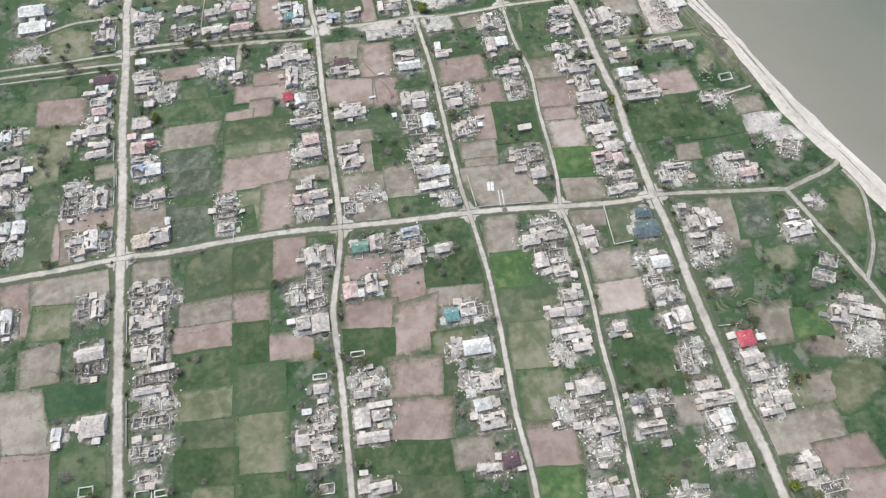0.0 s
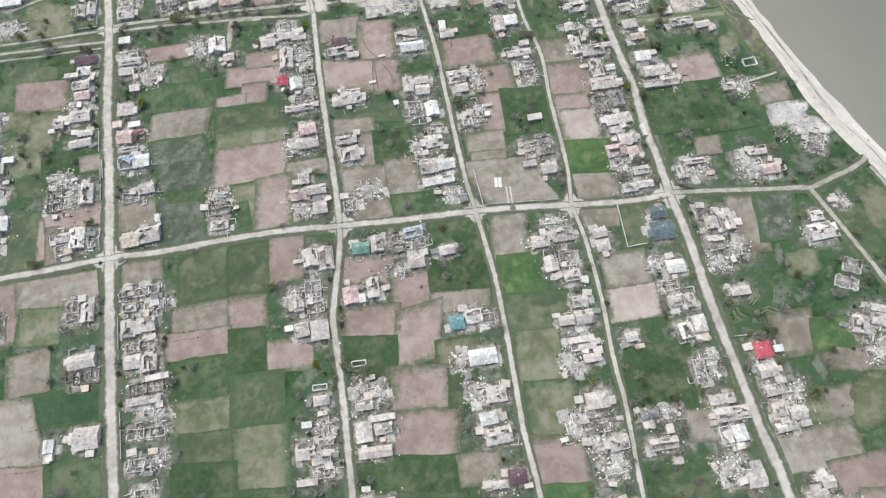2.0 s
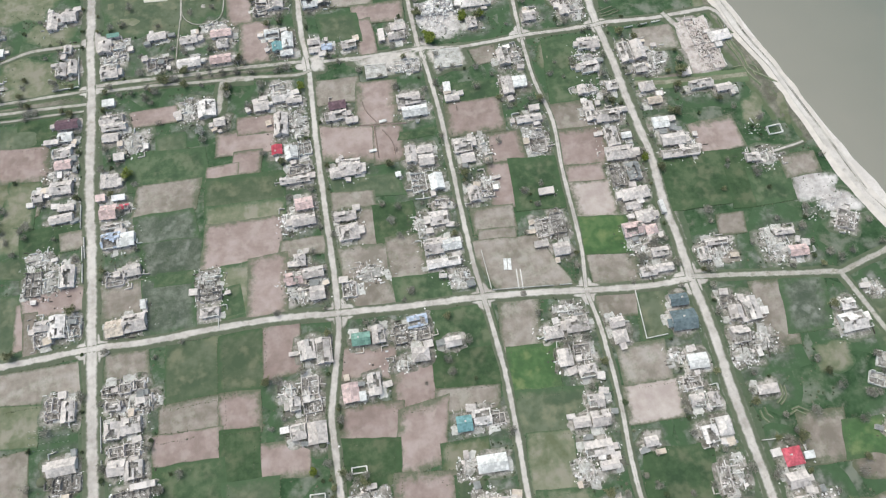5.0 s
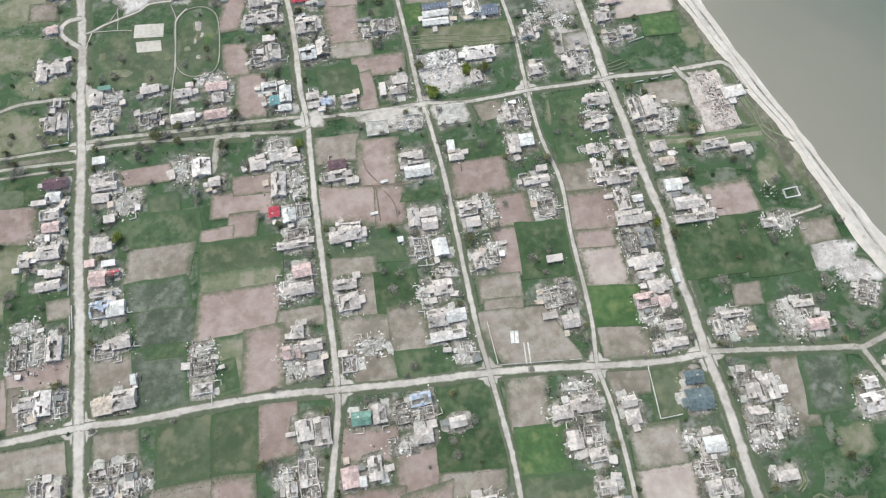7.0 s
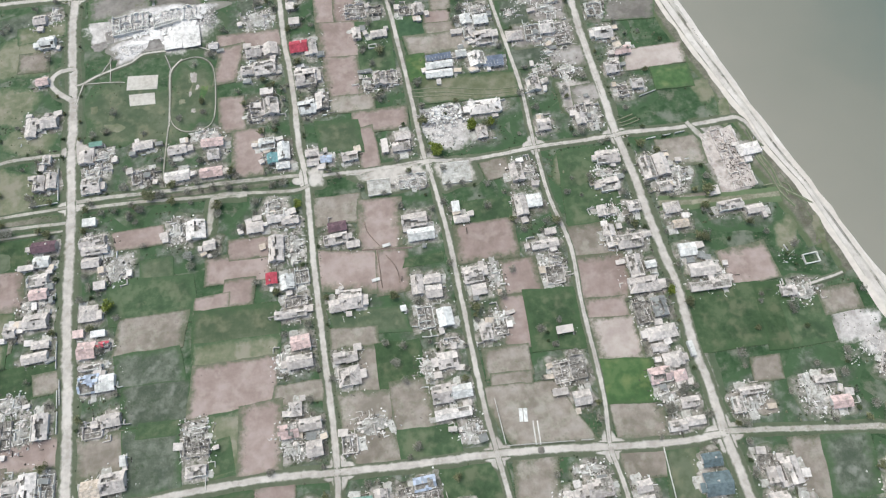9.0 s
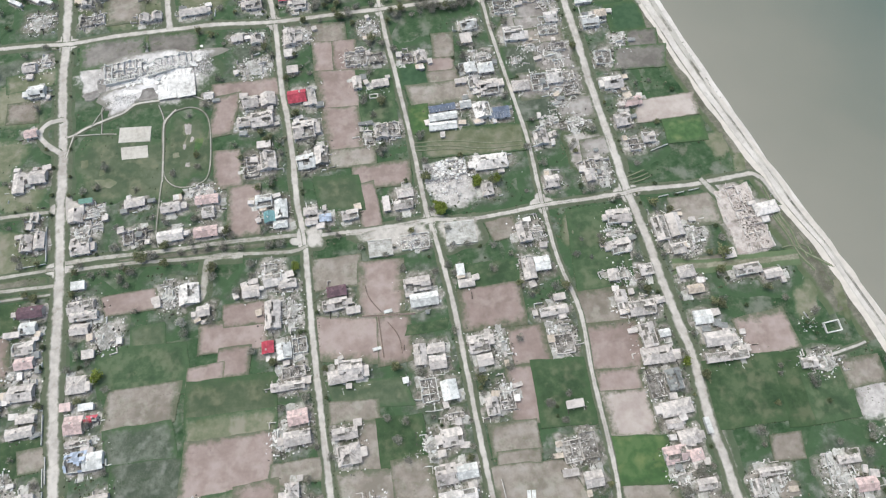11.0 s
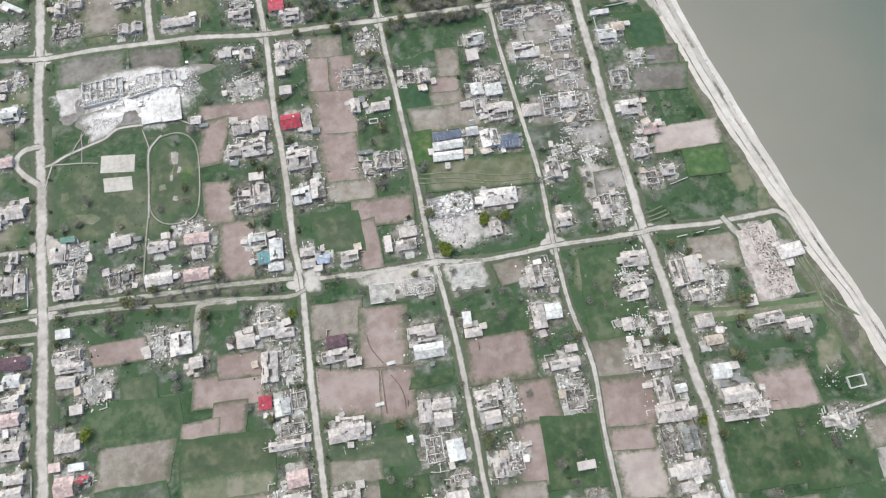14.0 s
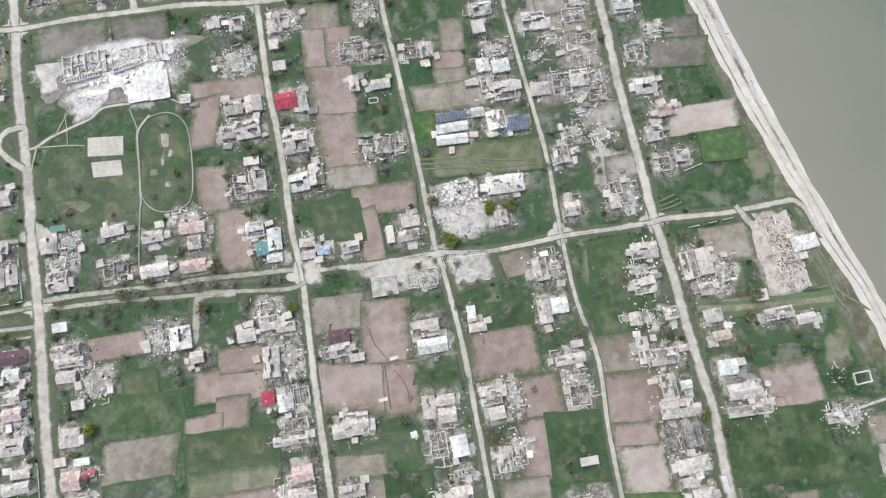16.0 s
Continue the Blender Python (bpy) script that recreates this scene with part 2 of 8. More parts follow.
PINK_FLOOR = surface("pink_concrete", ((0.36, 0.305, 0.282), (0.48, 0.42, 0.392), (0.60, 0.54, 0.51)), (7, 2, 0.5), weeds=(0.20, 0.175, 0.15), weed_at=0.57, weed_size=5, bump=0.5)
RUBBLE = surface("broken_masonry", ((0.074, 0.066, 0.058), (0.394, 0.365, 0.345), (0.739, 0.710, 0.700)), (9, 2, 0.5), island=0.75, bump=0.3)
TIMBER = surface("grey_timber", ((0.14, 0.12, 0.10), (0.21, 0.18, 0.155), (0.30, 0.27, 0.24)), (6, 1, 0.2), island=0.4, bump=0.1)
METAL = surface("bent_sheet_metal", ((0.34, 0.34, 0.345), (0.48, 0.48, 0.48), (0.64, 0.635, 0.63)), (5, 1, 0.3), rough=0.5, metal=0.4, island=0.5, bump=0.1)
GLASS = surface("dark_window_glass", ((0.03, 0.033, 0.036), (0.045, 0.05, 0.054), (0.06, 0.065, 0.07)), rough=0.15, bump=0)
BARK = surface("grey_bark", ((0.13, 0.115, 0.10), (0.19, 0.17, 0.15), (0.25, 0.23, 0.2)), (3, 1, 0.2), bump=0.3)
FRAME_PAINT = surface("window_frame_paint", ((0.55, 0.53, 0.5), (0.65, 0.63, 0.6), (0.72, 0.7, 0.67)), (3, 1, 0.2), bump=0.05)
POLE = surface("weathered_concrete", ((0.36, 0.35, 0.33), (0.44, 0.43, 0.41), (0.5, 0.49, 0.47)), (3, 1, 0.2), bump=0.1)


def roof_material(name, c, island=0.22, metal=0.0, rough=0.85):
    dark, light = tuple(v * 0.74 for v in c), tuple(min(0.9, v * 1.2) for v in c)
    return surface(name, (dark, c, light), (8, 2, 0.4), rough=rough, island=island, vary=0.22, weeds=tuple(v * 0.55 for v in c), weed_at=0.61, weed_size=2.5, metal=metal, bump=0.15)


ROOF = {
    "grey": roof_material("grey_slate_sheet", (0.520, 0.467, 0.440), 0.15),
    "pale": roof_material("pale_slate_sheet", (0.620, 0.570, 0.545), 0.15),
    "white": roof_material("white_sheet", (0.62, 0.605, 0.588), 0.12),
    "tan": roof_material("tan_slate_sheet", (0.51, 0.43, 0.36)),
    "pink": roof_material("faded_pink_sheet", (0.56, 0.425, 0.405), 0.2),
    "red": roof_material("red_sheet", (0.48, 0.095, 0.125), 0.15),
    "maroon": roof_material("maroon_sheet", (0.135, 0.085, 0.10), 0.15),
    "teal": roof_material("teal_sheet", (0.17, 0.30, 0.31), 0.2),
    "green": roof_material("green_sheet", (0.17, 0.28, 0.235), 0.2),
    "blue": roof_material("blue_grey_sheet", (0.38, 0.42, 0.51), 0.5),
    "slate": roof_material("dark_blue_grey_sheet", (0.125, 0.158, 0.170), 0.15),
    "dark": roof_material("dark_grey_sheet", (0.22, 0.22, 0.215), 0.3),
    "solar": roof_material("solar_panel_glass", (0.12, 0.14, 0.19), 0.2, rough=0.3),
}
ROOF_WORDS = {"grey": "grey slate", "pale": "pale grey slate", "white": "white sheet", "tan": "tan slate", "pink": "faded pink sheet", "red": "bright red sheet",
              "maroon": "dark maroon sheet", "teal": "teal sheet", "green": "green sheet", "blue": "blue-grey sheet", "slate": "dark blue-grey sheet",
              "dark": "dark grey sheet", "solar": "dark solar-panelled"}
LEAVES = {
    "grey": surface("bare_twigs", ((0.156, 0.148, 0.120), (0.227, 0.215, 0.179), (0.332, 0.314, 0.269)), (5, 2, 0.5), island=0.5, vary=0.3, bump=0),
    "olive": surface("budding_twigs", ((0.106, 0.119, 0.056), (0.163, 0.169, 0.088), (0.237, 0.237, 0.138)), (5, 2, 0.5), island=0.5, vary=0.25, bump=0),
    "bright": surface("fresh_leaves", ((0.11, 0.14, 0.022), (0.16, 0.20, 0.035), (0.22, 0.26, 0.06)), (5, 2, 0.5), island=0.5, vary=0.15, bump=0),
    "pale": surface("blossom", ((0.30, 0.29, 0.25), (0.42, 0.41, 0.36), (0.55, 0.54, 0.48)), (5, 2, 0.5), island=0.5, vary=0.1, bump=0),
    "dark": surface("dark_leaves", ((0.057, 0.082, 0.038), (0.090, 0.118, 0.060), (0.140, 0.166, 0.091)), (5, 2, 0.5), island=0.5, vary=0.25, bump=0),
}


def water_material():
    m = bpy.data.materials.new("murky_water")
    m.use_nodes = True
    n, l = m.node_tree.nodes, m.node_tree.links
    b = n["Principled BSDF"]
    b.inputs["Roughness"].default_value = 0.45
    b.inputs["Specular IOR Level"].default_value = 0.2
    pos = n.new("ShaderNodeNewGeometry").outputs["Position"]
    t = n.new("ShaderNodeTexNoise")
    t.inputs["Scale"].default_value, t.inputs["Detail"].default_value = 0.016, 3
    l.new(pos, t.inputs["Vector"])
    # greener and darker with distance off the beach, varied by broad noise
    off = n.new("ShaderNodeVectorMath")
    off.operation = "DOT_PRODUCT"
    off.inputs[1].default_value = (1.0, 0.28, 0.0)
    l.new(pos, off.inputs[0])
    offshore = n.new("ShaderNodeMapRange")
    offshore.inputs["From Min"].default_value, offshore.inputs["From Max"].default_value = 318.0, 455.0
    l.new(off.outputs["Value"], offshore.inputs["Value"])
    waver = n.new("ShaderNodeMath")
    waver.operation = "MULTIPLY_ADD"
    waver.inputs[1].default_value, waver.inputs[2].default_value = 0.55, -0.275
    l.new(t.outputs["Fac"], waver.inputs[0])
    both = n.new("ShaderNodeMath")
    l.new(offshore.outputs[0], both.inputs[0])
    l.new(waver.outputs[0], both.inputs[1])
    ramp = n.new("ShaderNodeValToRGB")
    ramp.color_ramp.elements[0].color, ramp.color_ramp.elements[1].color = (0.240, 0.227, 0.192, 1), (0.128, 0.152, 0.130, 1)
    ramp.color_ramp.elements.new(0.45).color = (0.200, 0.198, 0.166, 1)
    l.new(both.outputs[0], ramp.inputs[0])
    l.new(ramp.outputs[0], b.inputs["Base Color"])
    r = n.new("ShaderNodeTexNoise")
    r.inputs["Scale"].default_value, r.inputs["Detail"].default_value = 0.9, 4
    l.new(pos, r.inputs["Vector"])
    bump = n.new("ShaderNodeBump")
    bump.inputs["Strength"].default_value, bump.inputs["Distance"].default_value = 0.25, 0.1
    l.new(r.outputs["Fac"], bump.inputs["Height"])
    l.new(bump.outputs[0], b.inputs["Normal"])
    return m


WATER = water_material()

# ---- building blocks ----
rng = random.Random(11)


class Shape:
    """Gathers corners and faces of one mesh."""

    def __init__(self):
        self.v, self.f = [], []

    def add(self, corners, faces):
        k = len(self.v)
        self.v.extend(corners)
        self.f.extend(tuple(i + k for i in f) for f in faces)

    def box(self, c, s, turn=0.0, lean=0.0, nod=0.0):
        r = Euler((lean, nod, turn)).to_matrix() if lean or nod else Matrix.Rotation(turn, 3, "Z")
        hx, hy, hz = s[0] / 2, s[1] / 2, s[2] / 2
        cs = []
        for x, y, z in ((-1, -1, -1), (1, -1, -1), (1, 1, -1), (-1, 1, -1), (-1, -1, 1), (1, -1, 1), (1, 1, 1), (-1, 1, 1)):
            p = r @ Vector((x * hx, y * hy, z * hz))
            cs.append((c[0] + p.x, c[1] + p.y, c[2] + p.z))
        self.add(cs, ((3, 2, 1, 0), (4, 5, 6, 7), (0, 1, 5, 4), (1, 2, 6, 5), (2, 3, 7, 6), (3, 0, 4, 7)))

    def plate(self, q, thick):
        """A flat sheet over four corners, with thickness below."""
        a, b, c, d = (Vector(p) for p in q)
        nrm = (c - a).cross(d - b)
        nrm = nrm.normalized() * thick if nrm.length > 1e-6 else Vector((0, 0, thick))
        low = [p - nrm for p in (a, b, c, d)]
        self.add([tuple(p) for p in (*low, a, b, c, d)], ((3, 2, 1, 0), (4, 5, 6, 7), (0, 1, 5, 4), (1, 2, 6, 5), (2, 3, 7, 6), (3, 0, 4, 7)))

    def bar(self, p, q, r0, r1, sides=5):
        p, q = Vector(p), Vector(q)
        w = (q - p).normalized()
        u = w.orthogonal().normalized()
        v = w.cross(u)
        ring = [(math.cos(2 * math.pi * k / sides), math.sin(2 * math.pi * k / sides)) for k in range(sides)]
        self.add([tuple(p + (u * c + v * s) * r0) for c, s in ring] + [tuple(q + (u * c + v * s) * r1) for c, s in ring],
                 [(k, (k + 1) % sides, sides + (k + 1) % sides, sides + k) for k in range(sides)] + [tuple(range(sides - 1, -1, -1)), tuple(range(sides, 2 * sides))])

    def mesh(self, name, material):
        me = bpy.data.meshes.new(name)
        me.from_pydata(self.v, [], self.f)
        me.materials.append(material)
        me.update()
        return me


def part(name, shape, material, parent=None, label="", kind=""):
    """One mesh object from a Shape (or a ready mesh), under a thing or a part."""
    ob = new(name, shape.mesh(name, material) if isinstance(shape, Shape) else shape)
    if parent:
        ob.parent = parent
    return tagged(ob, label=label, kind=kind)


def thing(name, x, y, turn, label, category, group="", z=0.0):
    ob = new(name)
    ob.matrix_basis = pose(x, y, z, 0, 0, turn)
    ob.empty_display_size = 0.5
    return tagged(ob, label, category, group)


def wear(ob, values):
    """How bare each corner of a ground sheet is: 0 overgrown, 1 bare."""
    ob.data.attributes.new("wear", "FLOAT", "POINT").data.foreach_set("value", values)


def wob(x, y, size, seed=0.0):
    return noise.noise(Vector((x / size, y / size, seed)))


# ---- ground, shore and water ----
# waterline from south to north: y, x and the width of the beach
SHORE = ((60, 303, 13), (110, 287, 13), (149, 275.5, 13.5), (167, 269.5, 11.5), (188, 263, 16), (205, 258, 13.5), (234, 249.8, 9), (277, 240.3, 7), (305, 234, 10.5), (323, 229.8, 8.5),
         (343, 225.5, 9.5), (383, 218.4, 12), (427, 210.7, 12), (455, 206.8, 13), (480, 204.5, 15), (520, 200, 16))


def along_shore(y, k):
    i = max(0, min(len(SHORE) - 2, next((i for i in range(len(SHORE) - 1) if y <= SHORE[i + 1][0]), len(SHORE) - 2)))
    a, b = SHORE[i], SHORE[i + 1]
    return a[k] + (b[k] - a[k]) * (y - a[0]) / (b[0] - a[0])


def shore_x(y):
    return along_shore(y, 1)


def beach_width(y):
    return along_shore(max(60, min(520, y)), 2)


def build_ground():
    ys = [-3000, -1500, -700, -300] + [-150 + 8 * k for k in range(108)] + [800, 1000, 1500, 3000]
    offs = [-3000, -900, -400, -150, -60, -30, -18, -1, -0.8, -0.6, -0.4, -0.22, -0.1, 0, 2.5, 6, 15, 60, 3000]
    drop = [0, 0, 0, 0, 0, 0, 0, 0, 0, -0.03, -0.08, -0.25, -0.5, -0.8, -1.3, -2.0, -3.0, -4, -6]
    g = Shape()
    for y in ys:
        for o, dz in zip(offs, drop):
            u = o * beach_width(y) if -2 < o < 0 else o
            g.v.append((shore_x(y) + u + (1.3 * wob(y, u, 9) if -20 < o < 20 else 0), y, dz))
    c = len(offs)
    g.f = [(j * c + i, j * c + i + 1, (j + 1) * c + i + 1, (j + 1) * c + i) for j in range(len(ys) - 1) for i in range(c - 1)]
    ob = part("ground", g, MEADOW, kind="structure")
    ob.data.materials.append(SAND)
    for p in ob.data.polygons:
        i = p.index % (c - 1)
        if 7 <= i:
            p.material_index = 1
    tagged(ob, "flat village grassland with dry bare patches", "ground")
    w = Shape()
    w.add([(100, -3000, -0.8), (4000, -3000, -0.8), (4000, 3000, -0.8), (100, 3000, -0.8)], [(0, 1, 2, 3)])
    tagged(part("water", w, WATER), "murky grey-olive calm lake water", "water", kind="structure")


build_ground()
lift = [0.40]


def curve_points(pts, step):
    """Points every step metres on a smooth line through pts, each with its direction."""
    p = [Vector(q) for q in pts]
    p = [p[0] * 2 - p[1], *p, p[-1] * 2 - p[-2]]
    out = []
    for k in range(1, len(p) - 2):
        n = max(1, int((p[k + 1] - p[k]).length / step))
        for i in range(n):
            t = i / n
            out.append(0.5 * ((2 * p[k]) + (p[k + 1] - p[k - 1]) * t + (2 * p[k - 1] - 5 * p[k] + 4 * p[k + 1] - p[k + 2]) * t * t + (3 * p[k] - p[k - 1] - 3 * p[k + 1] + p[k + 2]) * t ** 3))
    out.append(p[-2])
    return [(q, (out[min(i + 1, len(out) - 1)] - out[max(i - 1, 0)]).normalized()) for i, q in enumerate(out)]


def road(name, width, pts, material, label, ruts=True):
    """A worn dirt road: a low crowned bed with uneven edges and two shallow ruts."""
    lift[0] += 0.004
    s = Shape()
    prof = [(-1.4, -0.5), (-0.85, -0.16), (-0.6, -0.06), (-0.4, 0.0), (-0.24, -0.05), (0.0, 0.03), (0.24, -0.05), (0.4, 0.0), (0.6, -0.06), (0.85, -0.16), (1.4, -0.5)]
    line = curve_points(pts, 2.5)
    for q, _ in line:
        LANES.append((q.x, q.y, width))
        for i in (-1, 0, 1):
            for j in (-1, 0, 1):
                LANE_CELLS.setdefault((int(q.x // 20) + i, int(q.y // 20) + j), []).append((q.x, q.y, width))
    for i, (q, d) in enumerate(line):
        side = Vector((d.y, -d.x))
        for u, z in prof:
            grow = 1 + (0.22 * wob(q.x + 50 * (u > 0), q.y, 11, 3) + 0.06 * wob(q.x, q.y, 4.0, 9 + (u > 0)) if abs(u) > 0.3 else 0.04 * wob(q.x, q.y, 7, 5))
            w = q + side * (u * width * grow)
            s.v.append((w.x, w.y, lift[0] + z))
    c = len(prof)
    s.f = [(j * c + i, j * c + i + 1, (j + 1) * c + i + 1, (j + 1) * c + i) for j in range(len(line) - 1) for i in range(c - 1)]
    ob = part(name, s, material)
    rim = {1.4: 0.0, 0.85: 0.2, 0.6: 0.43, 0.4: 0.71, 0.24: 1.0, 0.0: 0.92 if width > 2.3 or width < 1.3 else 0.7}
    wear(ob, [rim[abs(u)] for _ in line for u, z in prof])
    return tagged(ob, label, "road", kind="structure")


LANE_CELLS = {}


def on_lane(x, y, gap):
    """Whether x, y lies on a street or within gap of its edge."""
    return any((x - a) ** 2 + (y - b) ** 2 < (w * 0.6 + gap) ** 2 for a, b, w in LANE_CELLS.get((int(x // 20), int(y // 20)), ()))


plot_count = [0]
PLOTS, HOUSES, LANES = [], [], []
TUFTS = Shape()
PLOT_WORDS = {"soil": "freshly tilled pinkish-brown garden soil", "drysoil": "fallow dry garden soil with weeds", "palesoil": "pale bare tilled garden soil", "darksoil": "scorched dark bare soil",
              "ash": "ash-grey bare soil between bombed houses", "drygrass": "garden plot of dry patchy grass", "olive": "garden plot of olive-green grass", "green": "garden plot of green spring grass", "fresh": "bright green young garden crop",
              "deepgreen": "dark green winter crop plot", "wild": "overgrown grey-green garden plot with pale patches", "court": "pale cracked concrete sports court"}


def plot(kind, x, y, w, d, turn, skew):
    """A garden plot: a low bed with ragged edges, framed by a balk of weeds."""
    i = plot_count[0] = plot_count[0] + 1
    z = 0.06 + 0.0019 * i
    hard = kind == "court"
    shear = math.tan(radians(skew))
    soft = [1.0] * 4 if hard else [min(0.42 * min(w, d), rng.choice((1.6, 2.6, 4.0, 6.0, 8.0, 11.0))) for _ in range(4)]
    if not hard:
        w, d = w + min(0.75 * (soft[0] + soft[1]), 4.4), d + min(0.75 * (soft[2] + soft[3]), 4.4)
    n = max(8, int(max(w, d) / 2.2))
    rim_w, rim_d = min(0.2, 0.9 / w), min(0.2, 0.9 / d)
    us = [-0.5] + [-0.5 + rim_w + (1 - 2 * rim_w) * k / (n - 2) for k in range(n - 1)] + [0.5]
    vs = [-0.5] + [-0.5 + rim_d + (1 - 2 * rim_d) * k / (n - 2) for k in range(n - 1)] + [0.5]
    s = Shape()
    for a in range(n + 1):
        for b in range(n + 1):
            u, v = us[a], vs[b]
            px, py = u * w - v * d * shear, v * d
            if not hard:
                bend = min(w, d) * 0.022 + 0.15
                px, py = px + bend * wob(px + x, py + y, 9, i), py + bend * wob(px + x, py + y, 9, i + 40)
                px, py = px + 0.22 * wob(px + x, py + y, 2.5, i), py + 0.22 * wob(px + x, py + y, 2.5, i + 40)
            s.v.append((px, py, z))
    c = n + 1
    s.f = [(a * c + b, (a + 1) * c + b, (a + 1) * c + b + 1, a * c + b + 1) for a in range(n) for b in range(n)]
    rim = [a * c for a in range(n)] + [n * c + b for b in range(n)] + [a * c + n for a in range(n, 0, -1)] + [b for b in range(n, 0, -1)]
    k = len(s.v)
    s.v.extend((s.v[r][0] * 1.012, s.v[r][1] * 1.012, -0.1) for r in rim)
    s.f.extend((rim[(j + 1) % len(rim)], rim[j], k + j, k + (j + 1) % len(rim)) for j in range(len(rim)))
    ob = part("concrete_slab" if hard else "garden_plot", s, PLOT[kind])
    bare = [0.42 + 0.58 * min(1.0, (us[a] + 0.5) * w / soft[0], (0.5 - us[a]) * w / soft[1], (vs[b] + 0.5) * d / soft[2], (0.5 - vs[b]) * d / soft[3]) for a in range(n + 1) for b in range(n + 1)]
    wear(ob, bare + [0.0] * len(rim))
    PLOTS.append((x, y, w, d, kind))
    ob.matrix_basis = pose(x, y, 0, 0, 0, turn)
    tagged(ob, PLOT_WORDS[kind], "plot", kind="structure")
    if not hard:
        m = ob.matrix_basis
        loop = [Vector(s.v[r]) for r in rim]
        for j in range(len(loop)):
            a, b = loop[j], loop[(j + 1) % len(loop)]
            if wob((m @ a).x, (m @ a).y, 18, 5) > -0.12:
                for e in range(max(1, int((b - a).length / 0.5))):
                    p = m @ a.lerp(b, rng.random())
                    tuft(TUFTS, p.x + rng.uniform(-0.35, 0.35), p.y + rng.uniform(-0.35, 0.35), rng.uniform(0.16, 0.42))
    return ob


def tuft(s, x, y, r):
    """A small clump of weeds: a low uneven five-sided cone."""
    k = len(s.v)
    a0 = rng.random() * 6.28
    for j in range(5):
        rr = r * rng.uniform(0.6, 1.2)
        s.v.append((x + rr * math.cos(a0 + j * 1.2566), y + rr * math.sin(a0 + j * 1.2566), 0.0))
    s.v.append((x + rng.uniform(-0.1, 0.1), y + rng.uniform(-0.1, 0.1), 0.12 + r * 0.55))
    s.f.extend((k + j, k + (j + 1) % 5, k + 5) for j in range(5))


def yard(x, y, w, d, turn, material=None, label="trampled grey bare earth yard with litter", up=0.0):
    """Trampled bare ground round a building: a very flat dome with an uneven outline."""
    s = Shape()
    rings, sides, seed = (0.0, 0.45, 0.75, 1.0, 1.15), 28, rng.random() * 90
    s.v.append((0, 0, 0.30 + up))
    for r in rings[1:]:
        for j in range(sides):
            a = 2 * math.pi * j / sides
            g = r * (1 + 0.45 * noise.noise(Vector((1.6 * math.cos(a), 1.6 * math.sin(a), seed))))
            k = 1 / max(abs(math.cos(a)), abs(math.sin(a))) ** 0.6
            s.v.append((w * g * k * math.cos(a) / 2, d * g * k * math.sin(a) / 2, 0.32 * (1 - r * r) - 0.01 + up if r <= 1 else -0.08))
    s.f = [(0, 1 + j, 1 + (j + 1) % sides) for j in range(sides)]
    for q in range(len(rings) - 2):
        o = 1 + q * sides
        s.f.extend((o + j, o + sides + j, o + sides + (j + 1) % sides, o + (j + 1) % sides) for j in range(sides))
    ob = part("yard", s, material or YARD)
    wear(ob, [1.0] + [v for r, v in zip(rings[1:], (0.95, 0.7, 0.35, 0.0)) for _ in range(sides)])
    HOUSES.append((x, y, w, d))
    ob.matrix_basis = pose(x, y, 0.001 * rng.random(), 0, 0, turn)
    return tagged(ob, label, "yard", kind="structure")


DUSTY, DUSTY_WEAR = Shape(), []


def dusty_grass(x, y, w, d, turn):
    """Grass grey with dust and trodden thin round a building."""
    if x + w * 0.9 > shore_x(y) - beach_width(y):
        return
    sides, seed, m = 18, rng.random() * 90, pose(x, y, 0, 0, 0, turn)
    k = len(DUSTY.v)
    DUSTY.v.append((x, y, 0.05))
    DUSTY_WEAR.append(0.9)
    for r, v in ((0.4, 0.8), (0.7, 0.6), (1.0, 0.3), (1.25, 0.0)):
        for j in range(sides):
            a = 2 * math.pi * j / sides
            g = r * (1 + 0.5 * noise.noise(Vector((1.7 * math.cos(a), 1.7 * math.sin(a), seed))))
            DUSTY.v.append(tuple(m @ Vector((w * g * math.cos(a) / 2, d * g * math.sin(a) / 2, 0.05 - 0.045 * r if r < 1.1 else -0.02))))
            DUSTY_WEAR.append(v)
    DUSTY.f.extend((k, k + 1 + j, k + 1 + (j + 1) % sides) for j in range(sides))
    for q in range(3):
        o = k + 1 + q * sides
        DUSTY.f.extend((o + j, o + sides + j, o + sides + (j + 1) % sides, o + (j + 1) % sides) for j in range(sides))


# ---- buildings ----
DEBRIS, LITTER = Shape(), Shape()
ATTIC = surface("littered_attic", ((0.13, 0.118, 0.105), (0.27, 0.25, 0.23), (0.46, 0.44, 0.415)), (3, 1.0, 0.35), vary=0.3, bump=0.6)


